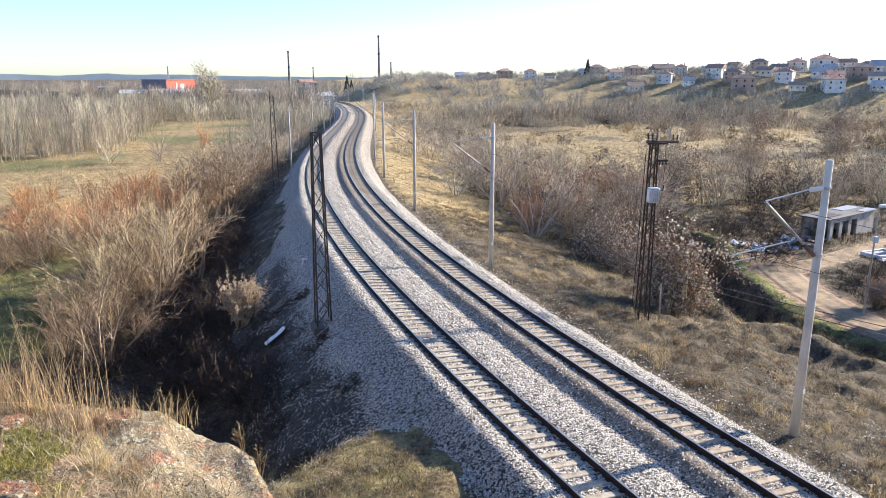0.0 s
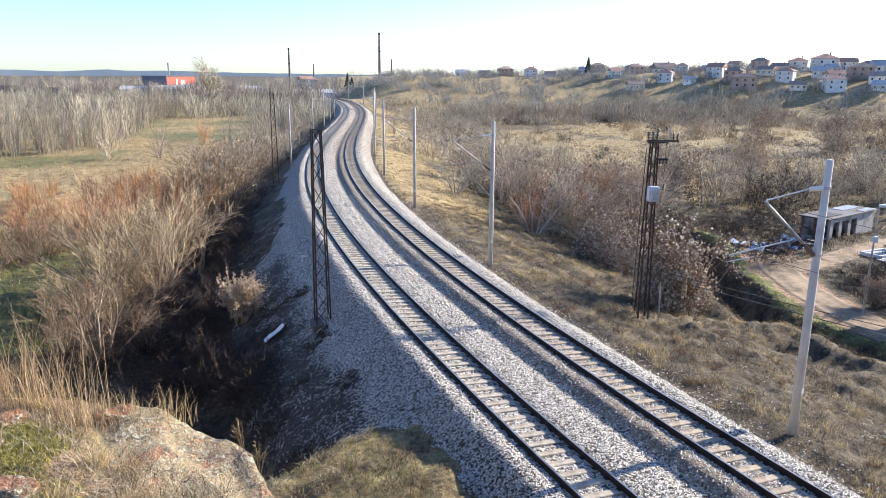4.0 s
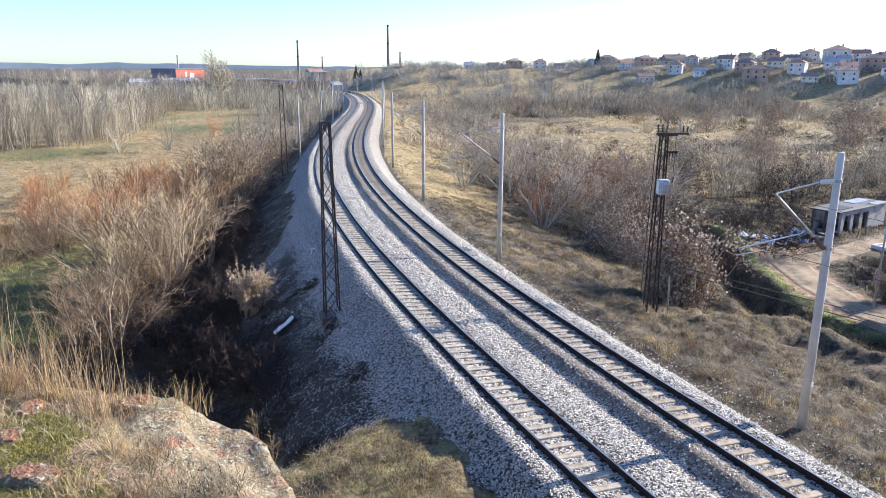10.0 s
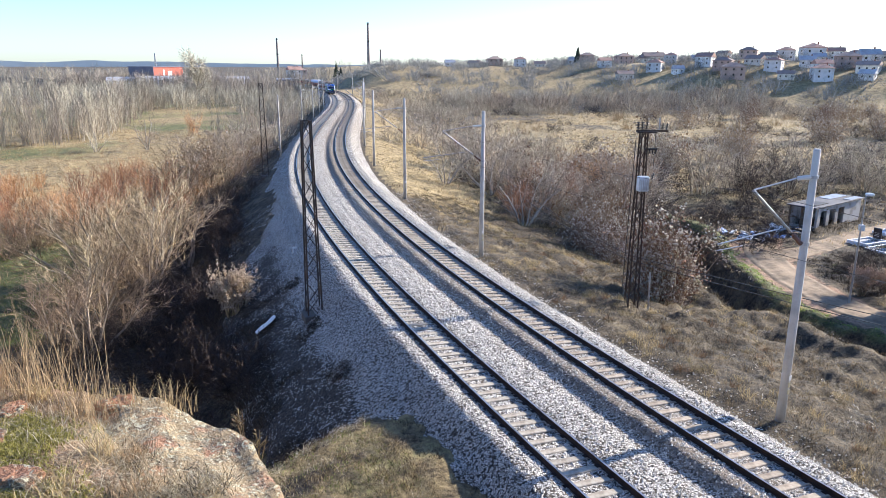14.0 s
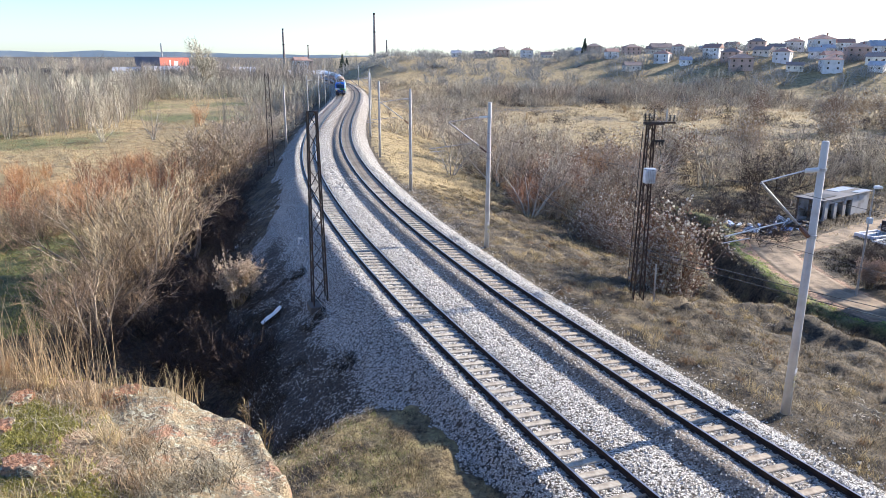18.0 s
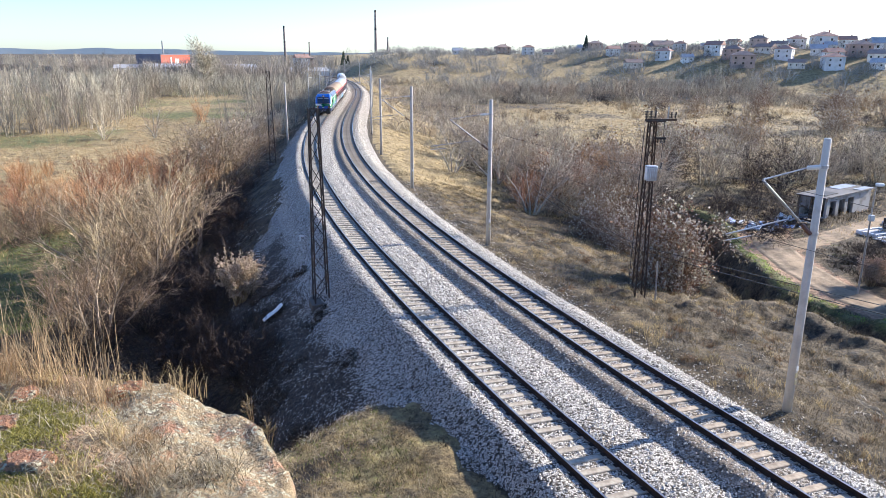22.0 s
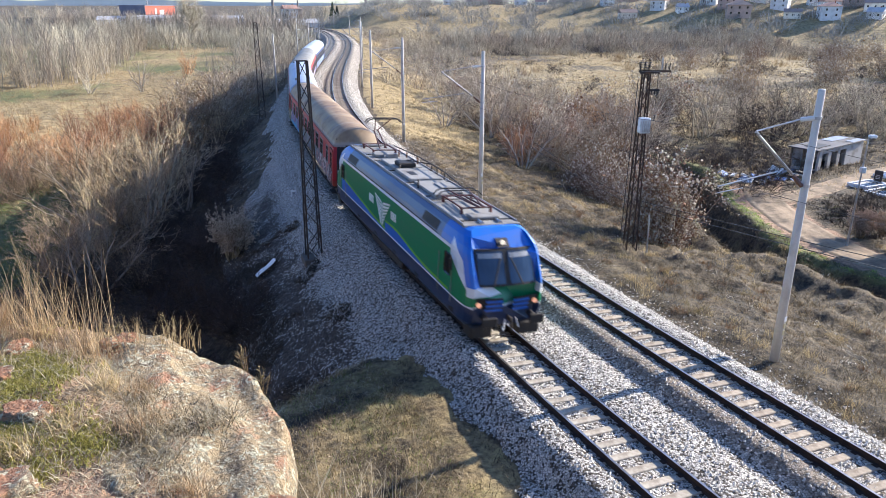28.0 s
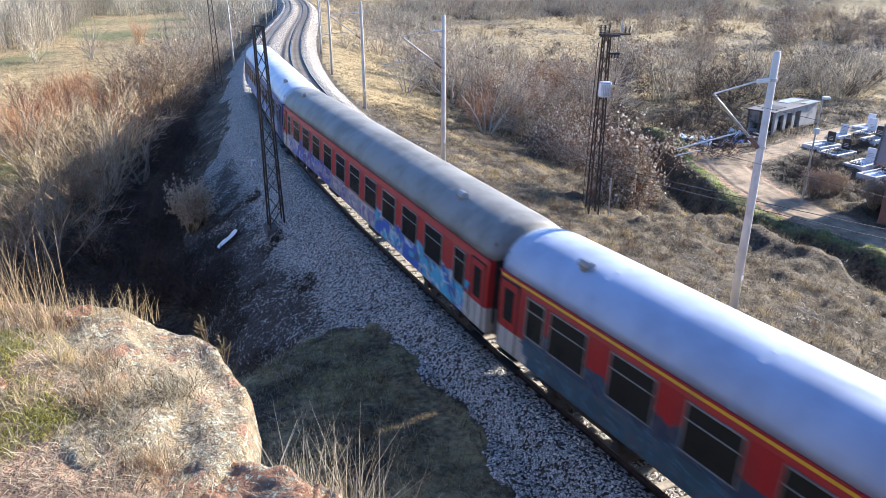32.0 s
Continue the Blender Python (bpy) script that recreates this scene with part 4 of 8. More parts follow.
def coach(name, label, paint, roofing, windows, wide, z0, z1, vents, slim_at=11.3):
    ob = empty(name, Matrix.Identity(4), label, "railway coach", "coaches of the train")
    L = 13.05
    side = [(1.36, 0.9), (1.405, 1.0), (HALF, 1.2), (HALF, 2.7), (1.4, 2.95), (1.36, 3.2)]
    arc = [(1.36, 3.2), (1.33, 3.42), (1.24, 3.66), (1.06, 3.9), (0.78, 4.1), (0.42, 4.22), (0.0, 4.26)]
    bm = bmesh.new()
    ring = [(-y, z) for y, z in side] + [(y, z) for y, z in side[::-1]]
    loft(bm, [[(x, y * k, z) for y, z in ring] for x, k in ((-L, 0.97), (-L + 0.12, 1), (L - 0.12, 1), (L, 0.97))])
    body = part("body", bm, paint, ob)
    bm = bmesh.new()
    top = [(-y, z) for y, z in arc] + [(y, z) for y, z in arc[-2::-1]]
    xs = [-L - 0.05, -L + 0.25, -L + 0.55, L - 0.55, L - 0.25, L + 0.05]
    loft(bm, [[(x, y * k, 3.18 + (z - 3.18) * k) for y, z in top] + [] for x, k in zip(xs, (0.94, 0.985, 1.0, 1.0, 0.985, 0.94))])
    roof = part("roof", bm, roofing, ob, "weathered arched metal roof", True)
    for x in [-L + 0.6, -L + 3.4] + [-9 + 3.6 * i for i in range(1, 6)] + [L - 3.4, L - 0.6]:
        bm = bmesh.new()
        k = 1.003
        loft(bm, [[(x + dx, y * kk, 3.2 + (z - 3.2) * kk + 0.002) for y, z in top] for dx, kk in ((-0.05, 1.0), (-0.03, k), (0.03, k), (0.05, 1.0))], close=False)
        part("roof_seam", bm, roofing, roof)
    bm = bmesh.new()
    for sy in (-1, 1):
        box(bm, -L, L, sy * 1.38 - 0.03, sy * 1.38 + 0.03, 3.16, 3.21)
    part("gutter", bm, paint, ob)
    for x in vents:
        bm = bmesh.new()
        tube(bm, (x, -0.75, 4.02), (x, -0.75, 4.16), 0.13, 0.13, 12)
        tube(bm, (x - 0.19, -0.75, 4.2), (x + 0.19, -0.75, 4.2), 0.12, 0.12, 10)
        part("roof_vent", bm, M_ALU, roof, "small metal roof vent")
    pane = bmesh.new()
    w, h = wide / 2, (z1 - z0) / 2
    box(pane, -w + 0.03, w - 0.03, -0.012, 0.012, -h + 0.03, h - 0.03)
    pane_me = bpy.data.meshes.new("pane")
    pane.to_mesh(pane_me)
    pane.free()
    pane_me.materials.append(M_GLASS)
    fr = bmesh.new()
    for a in ((-w, w, -h, -h + 0.035), (-w, w, h - 0.035, h), (-w, -w + 0.035, -h, h), (w - 0.035, w, -h, h), (-w, w, h * 0.3, h * 0.3 + 0.03)):
        box(fr, a[0], a[1], -0.03, 0.02, a[2], a[3])
    fr_me = bpy.data.meshes.new("window_frame")
    fr.to_mesh(fr_me)
    fr.free()
    fr_me.materials.append(M_ALU)
    nw = 0.4
    slim = bmesh.new()
    for a in ((-nw, nw, -h, -h + 0.05), (-nw, nw, h - 0.05, h), (-nw, -nw + 0.05, -h, h), (nw - 0.05, nw, -h, h), (-nw, nw, h * 0.35, h * 0.35 + 0.04)):
        box(slim, a[0], a[1], -0.03, 0.02, a[2], a[3])
    slim_me = bpy.data.meshes.new("window_frame")
    slim.to_mesh(slim_me)
    slim.free()
    slim_me.materials.append(M_ALU)
    slim = bmesh.new()
    box(slim, -nw + 0.03, nw - 0.03, -0.012, 0.012, -h + 0.03, h - 0.03)
    slim_pane = bpy.data.meshes.new("pane")
    slim.to_mesh(slim_pane)
    slim.free()
    slim_pane.materials.append(M_GLASS)
    for sy in (-1, 1):
        for x in (-slim_at, slim_at):
            m = Matrix.Translation((x, sy * (HALF + 0.002), (z0 + z1) / 2)) @ Matrix.Rotation(0 if sy < 0 else math.pi, 4, "Z")
            win = sub("window", slim_me, ob, m, "narrow dark window near the coach end")
            sub("pane", slim_pane, win)
        for x in windows:
            m = Matrix.Translation((x, sy * (HALF + 0.002), (z0 + z1) / 2)) @ Matrix.Rotation(0 if sy < 0 else math.pi, 4, "Z")
            win = sub("window", fr_me, ob, m, "dark window in a thin metal frame")
            sub("pane", pane_me, win)
        for x in (-L + 0.55, L - 0.55):
            bm = bmesh.new()
            box(bm, x - 0.4, x + 0.4, sy * HALF - 0.014, sy * HALF + 0.014, 1.0, 2.98, 0.01)
            door = part("door", bm, paint, ob, "folding entrance door")
            bm = bmesh.new()
            box(bm, x - 0.24, x + 0.24, sy * HALF - 0.024, sy * HALF + 0.024, 1.85, 2.8, 0.02)
            part("door_window", bm, M_GLASS, door)
            bm = bmesh.new()
            for x0, x1, za, zb in ((x - 0.43, x - 0.4, 0.98, 3.02), (x + 0.4, x + 0.43, 0.98, 3.02), (x - 0.4, x + 0.4, 2.99, 3.02), (x - 0.012, x + 0.012, 1.0, 1.83)):
                box(bm, x0, x1, sy * HALF - 0.02, sy * HALF + 0.02, za, zb)
            part("door_seal", bm, M_RUBBER, door)
            bm = bmesh.new()
            tube(bm, (x - 0.5, sy * (HALF + 0.05), 1.2), (x - 0.5, sy * (HALF + 0.05), 2.0), 0.016, sides=6)
            part("grab_rail", bm, M_ALU, ob)
            bm = bmesh.new()
            box(bm, x - 0.45, x + 0.45, sy * 1.25 - 0.15, sy * 1.25 + 0.15, 0.45, 0.5)
            box(bm, x - 0.45, x + 0.45, sy * 1.25 - 0.1, sy * 1.25 + 0.1, 0.75, 0.8)
            part("footstep", bm, M_DARK, ob)
    for d in (-1, 1):
        bm = bmesh.new()
        for i in range(3):
            x = d * (L + 0.03 + 0.05 * i)
            box(bm, x - 0.022, x + 0.022, -0.68, 0.68, 1.1, 3.3, 0.02)
        part("gangway_bellows", bm, M_RUBBER, ob, "black rubber gangway")
        bm = bmesh.new()
        box(bm, min(d * (L - 0.1), d * (L + 0.01)), max(d * (L - 0.1), d * (L + 0.01)), -1.2, 1.2, 1.15, 3.7, 0.05)
        part("end_wall", bm, M_RUBBER, ob)
        buffers(ob, d * (L - 0.32), d)
        bogie(ob, d * 9.5)
    bm = bmesh.new()
    box(bm, -L + 0.1, L - 0.1, -1.2, 1.2, 0.8, 0.93)
    for x, wd in ((-3.4, 1.5), (2.6, 1.2)):
        box(bm, x - wd / 2, x + wd / 2, -1.15, -0.7, 0.5, 0.85, 0.03)
        box(bm, x - wd / 2 + 0.6, x + wd / 2 + 0.2, 0.7, 1.1, 0.6, 0.88, 0.03)
    part("underframe", bm, M_BOGIE, ob, "grimy underframe with equipment boxes")
    return ob


def pantograph(parent, x, d, raised):
    bm = bmesh.new()
    box(bm, x - 0.9, x + 0.9, -0.605, -0.555, 3.99, 4.04)
    box(bm, x - 0.9, x + 0.9, 0.555, 0.605, 3.99, 4.04)
    for dx in (-0.85, 0.85):
        box(bm, x + dx - 0.03, x + dx + 0.03, -0.65, 0.65, 3.985, 4.035)
        for sy in (-1, 1):
            tube(bm, (x + dx, sy * 0.58, 3.78), (x + dx, sy * 0.58, 4.0), 0.07, 0.05, 8)
    p = part("pantograph", bm, M_PANTO, parent, "raised rusty-red pantograph" if raised else "folded rusty-red pantograph")
    knee = (x + d * 0.7, 4.75) if raised else (x + d * 1.2, 4.14)
    head = (x - d * 0.55, 5.55) if raised else (x - d * 0.85, 4.26)
    bm = bmesh.new()
    for sy in (-0.18, 0.18):
        tube(bm, (x - d * 0.6, sy, 4.06), (knee[0], sy * 0.6, knee[1]), 0.035)
    for sy in (-0.42, 0.42):
        tube(bm, (knee[0], 0.15 * sy, knee[1]), (head[0], sy, head[1]), 0.025)
    part("arm", bm, M_PANTO, p)
    bm = bmesh.new()
    for dx in (-0.18, 0.18):
        pts = [(-0.95, -0.22), (-0.78, -0.04), (-0.6, 0.0), (0.6, 0.0), (0.78, -0.04), (0.95, -0.22)]
        for (a, b), (c, e) in zip(pts, pts[1:]):
            tube(bm, (head[0] + dx, a, head[1] + b), (head[0] + dx, c, head[1] + e), 0.025, sides=6)
    part("collector_head", bm, M_DARK, p)


def locomotive():
    ob = empty("locomotive", Matrix.Identity(4), "modern electric locomotive in blue, green and white, headlamps lit", "locomotive")
    paint = loco_paint()
    half = [(1.36, 0.62), (1.47, 0.8), (1.49, 1.15), (1.49, 2.1), (1.48, 3.0), (1.46, 3.12), (1.4, 3.3), (1.27, 3.56), (1.14, 3.7), (0.9, 3.76)]
    prof = [(-y, z) for y, z in half] + [(y, z) for y, z in half[::-1]]
    rake = lambda z: float(np.interp(z, (0.62, 1.15, 1.75, 2.02, 3.3, 3.6, 3.76), (8.72, 8.9, 8.98, 8.93, 8.3, 7.95, 7.6)))
    steps = ((0.0, 0.83), (0.1, 0.9), (0.3, 0.955), (0.7, 0.99), (1.3, 1.0))
    rings = [[(-rake(z) + d, y * k, z) for y, z in prof] for d, k in steps] + [[(rake(z) - d, y * k, z) for y, z in prof] for d, k in steps[::-1]]
    bm = bmesh.new()
    loft(bm, rings)
    part("body", bm, paint, ob, "green and blue painted body with white stripes")
    # windscreens, lamps, grilles, number panel on both noses
    for d in (1, -1):
        def plate(nm, mat, y0, y1, z0, z1, out=0.02, th=0.05, parent=ob, label="", cols=4):
            b = bmesh.new()
            g = []
            for i in range(cols + 1):
                y = y0 + (y1 - y0) * i / cols
                g.append([b.verts.new((d * (rake(z) + o - 0.16 * (abs(y) / 1.2) ** 3), y, z)) for o, z in ((out, z0), (out, z1), (out - th, z1), (out - th, z0))])
            for a, c in zip(g, g[1:]):
                for i in range(4):
                    j = (i + 1) % 4
                    b.faces.new((a[i], a[j], c[j], c[i]))
            b.faces.new(g[0])
            b.faces.new(g[-1][::-1])
            bmesh.ops.recalc_face_normals(b, faces=b.faces)
            return part(nm, b, mat, parent, label)

        scr = plate("windscreen", M_RUBBER, -1.08, 1.08, 2.1, 3.22, 0.018, 0.06, label="two-pane windscreen in a black surround", cols=8)
        for y0, y1 in ((-1.02, -0.09), (0.09, 1.02)):
            plate("pane", M_SCREEN, y0, y1, 2.17, 3.15, 0.028, 0.03, scr, cols=5)
            plate("sun_blind", M_ALU, y0 + 0.05, y1 - 0.05, 2.95, 3.1, 0.033, 0.01, scr, cols=5)
            b = bmesh.new()
            yc = (y0 + y1) / 2
            tube(b, (d * (rake(2.1) + 0.06), yc, 2.1), (d * (rake(2.95) + 0.05), yc * 0.35, 2.95), 0.018, sides=6)
            part("wiper", b, M_DARK, scr)
        plate("top_lamp_panel", M_DARK, -0.22, 0.22, 3.27, 3.5, 0.02, 0.06)
        b = bmesh.new()
        tube(b, (d * (rake(3.38) - 0.02), 0, 3.38), (d * (rake(3.38) + 0.06), 0, 3.38), 0.09, sides=14)
        part("top_lamp", b, M_HEADLAMP, ob, "round lit top lamp")
        for sy in (-1, 1):
            plate("lamp_housing", M_DARK, min(sy * 0.82, sy * 1.2), max(sy * 0.82, sy * 1.2), 1.34, 1.7, 0.02, 0.06)
            b = bmesh.new()
            tube(b, (d * (rake(1.52) - 0.12), sy * 1.05, 1.48), (d * (rake(1.52) - 0.03), sy * 1.05, 1.48), 0.085, sides=14)
            part("headlamp", b, M_DIMLAMP, ob, "round lit headlamp")
            for k in range(3):
                z0 = 1.22 + k * 0.16
                plate("grille_slat", M_BLUE, min(sy * 0.2, sy * 0.8), max(sy * 0.2, sy * 0.8), z0, z0 + 0.09, 0.03, 0.05)
                plate("grille_gap", M_DARK, min(sy * 0.2, sy * 0.8), max(sy * 0.2, sy * 0.8), z0 + 0.09, z0 + 0.16, 0.012, 0.04)
        buffers(ob, d * 8.98, d)
        for sy in (-1, 1):
            b = bmesh.new()
            box(b, min(d * 8.3, d * 8.95), max(d * 8.3, d * 8.95), min(sy * 0.5, sy * 1.3), max(sy * 0.5, sy * 1.3), 0.28, 0.75, 0.05)
            part("rail_guard", b, M_DARK, ob, "dark rail guard")
        b = bmesh.new()
        tube(b, (d * 9.05, -0.1, 0.95), (d * 9.2, -0.25, 0.62), 0.03, sides=6)
        tube(b, (d * 9.05, 0.3, 0.98), (d * 9.18, 0.35, 0.7), 0.03, sides=6)
        part("brake_hose", b, M_WHITE, ob, "pale hoses and coupling")
        for sy in (-1, 1):
            b = bmesh.new()
            box(b, d * 7.15 - 0.27, d * 7.15 + 0.27, sy * 1.485 - 0.012, sy * 1.485 + 0.012, 2.0, 2.78, 0.05)
            part("cab_window", b, M_GLASS, ob, "dark side window with rounded corners")
            b = bmesh.new()
            for px in (d * 6.45, d * 7.6):
                tube(b, (px, sy * 1.53, 1.15), (px, sy * 1.53, 2.6), 0.016, sides=6)
            part("handrail", b, M_ALU, ob)
            b = bmesh.new()
            tube(b, (d * 7.7, sy * 1.62, 2.35), (d * 7.7, sy * 1.62, 2.75), 0.06, sides=8)
            part("mirror", b, M_DARK, ob)
    # side: dark strip, grilles, emblem, doors
    for sy in (-1, 1):
        bm = bmesh.new()
        box(bm, -6.6, 6.0, sy * 1.452 - 0.012, sy * 1.452 + 0.012, 3.105, 3.15)
        part("cant_rail_strip", bm, M_DARK, ob)
        for x0, x1 in ((-6.4, -4.9), (4.4, 5.9)):
            v = [Vector((x, sy * (1.44 - 0.19 * k + 0.03), 3.18 + 0.4 * k)) for x, k in ((x0, 0.05), (x1, 0.05), (x1, 0.85), (x0, 0.85))]
            bm = bmesh.new()
            a = [bm.verts.new(p) for p in v]
            b2 = [bm.verts.new(p - Vector((0, sy * 0.03, 0.02))) for p in v]
            bm.faces.new(a)
            bm.faces.new(b2[::-1])
            for i in range(4):
                bm.faces.new((a[i], b2[i], b2[(i + 1) % 4], a[(i + 1) % 4]))
            bmesh.ops.recalc_face_normals(bm, faces=bm.faces)
            part("roof_grille", bm, M_DARK, ob, "dark ventilation grille")
        em = bmesh.new()
        for q in (-1, 1):
            for k in range(7):
                z0, w1 = 2.74 - 0.155 * k, 1.12 - 0.13 * k
                pts = [(-0.3 + q * 0.17, z0 - 0.16), (-0.3 + q * w1, z0), (-0.3 + q * (w1 - 0.1), z0 - 0.1), (-0.3 + q * 0.17, z0 - 0.26)]
                loft(em, [[(x, sy * 1.5 + dy, z) for x, z in pts] for dy in (-0.008, 0.008)])
            loft(em, [[(-0.3 + q * x, sy * 1.5 + dy, z) for x, z in ((0.05, 2.5), (0.12, 2.55), (0.12, 1.62), (0.05, 1.5))] for dy in (-0.008, 0.008)])
        bmesh.ops.recalc_face_normals(em, faces=em.faces)
        part("emblem", em, M_WHITE, ob, "plain white winged shape")
        for x in (-2.25, 0.95):
            for i in range(3):
                em = bmesh.new()
                box(em, x + i * 0.24, x + i * 0.24 + 0.17, sy * 1.5 - 0.008, sy * 1.5 + 0.008, 2.15, 2.5)
                part("lettering_bar", em, M_WHITE, ob, "short plain white bar")
        bm = bmesh.new()
        bm.free()
        for x in (-8, -4, -1.2, 1.5, 4.2, 7.6):
            bm = bmesh.new()
            box(bm, x - 0.2, x + 0.2, sy * 1.465 - 0.012, sy * 1.465 + 0.012, 0.8, 0.98)
            part("access_panel", bm, M_DARK, ob)
    # roof
    bm = bmesh.new()
    box(bm, -7.4, 7.4, -1.08, 1.08, 3.7, 3.79, 0.02)
    roof = part("roof_deck", bm, M_LOCO_ROOF, ob, "flat pale grey roof deck")
    for x0, x1, y0, y1, h in ((-3.2, -1.2, -0.7, 0.7, 0.12), (-0.9, 1.1, -0.75, 0.75, 0.14), (1.4, 3.4, -0.7, 0.7, 0.12)):
        bm = bmesh.new()
        box(bm, x0, x1, y0, y1, 3.79, 3.79 + h, 0.03)
        part("roof_hatch", bm, M_LOCO_ROOF, roof, "pale grey hatch")
    for x, y in ((-4.0, 0.5), (-3.4, 0.7), (-2.2, 0.82), (-0.4, 0.82), (0.3, 0.8), (1.2, 0.78), (2.2, -0.8), (-1.0, -0.5), (-1.6, 0.1)):
        bm = bmesh.new()
        insulator(bm, (x, y, 3.8), (0, 0, 1), 4, 0.07, 0.09)
        part("roof_insulator", bm, M_CERAMIC if x < -2 else M_DARK, roof, "ribbed roof insulator")
    for x, y, w, d, h in ((-4.2, -0.5, 0.5, 0.5, 0.2), (-3.9, 0.1, 0.3, 0.6, 0.3), (0.1, -0.3, 0.7, 0.35, 0.16), (2.4, 0.2, 0.8, 0.5, 0.2), (3.7, -0.45, 0.4, 0.6, 0.22), (6.6, 0.0, 0.5, 1.1, 0.1), (-6.9, 0.0, 0.35, 1.0, 0.1)):
        bm = bmesh.new()
        box(bm, x - w / 2, x + w / 2, y - d / 2, y + d / 2, 3.79, 3.86 + 0.5 * h, 0.03)
        part("equipment_box", bm, M_LOCO_ROOF if d > 0.45 else M_DARK, roof)
    for x in (-7.0, -4.75, -3.3, -1.05, 1.25, 3.5, 4.1, 6.9):
        bm = bmesh.new()
        box(bm, x - 0.03, x + 0.03, -1.06, 1.06, 3.78, 3.82)
        part("deck_rib", bm, M_DARK, roof)
    for sy in (-1, 1):
        bm = bmesh.new()
        box(bm, -7.2, 7.2, sy * 1.05 - 0.02, sy * 1.05 + 0.02, 3.79, 3.83)
        part("deck_edge", bm, M_GALV, roof)
    bm = bmesh.new()
    pts = [(-5.0, 0.55, 4.2), (-3.4, 0.7, 4.2), (-2.2, 0.82, 4.2), (-0.4, 0.82, 4.2), (1.2, 0.78, 4.2), (3.6, 0.55, 4.15)]
    for a, b in zip(pts, pts[1:]):
        tube(bm, a, b, 0.025, sides=6)
    tube(bm, (-1.6, 0.1, 4.15), (-0.4, 0.82, 4.2), 0.025, sides=6)
    part("busbar", bm, M_DARK, roof)
    bm = bmesh.new()
    box(bm, -1.9, -1.1, -0.45, 0.35, 3.9, 4.12, 0.05)
    part("breaker_box", bm, M_DARK, roof)
    pantograph(ob, -5.6, -1, True)
    pantograph(ob, 5.2, 1, False)
    bm = bmesh.new()
    for sy in (-1, 1):
        tube(bm, (6.95, sy * 0.35, 3.82), (7.3, sy * 0.35, 3.8), 0.05, 0.08, 8)
    part("horn", bm, M_GALV, roof)
    bogie(ob, 4.95, 2.6)
    bogie(ob, -4.95, 2.6)
    bm = bmesh.new()
    box(bm, -8.2, 8.2, -1.25, 1.25, 0.55, 0.66)
    box(bm, -2.2, 2.2, -1.35, 1.35, 0.25, 0.62, 0.05)
    part("underframe", bm, M_BOGIE, ob)
    done = set()
    for o in ob.children_recursive:
        if o.type == "MESH" and o.matrix_basis.translation.length == 0 and o.data.name not in done:
            done.add(o.data.name)
            o.data.transform(Matrix.Diagonal((STRETCH, 1, 1, 1)))
        elif o.matrix_basis.translation.length:
            o.location.x *= STRETCH
    return ob


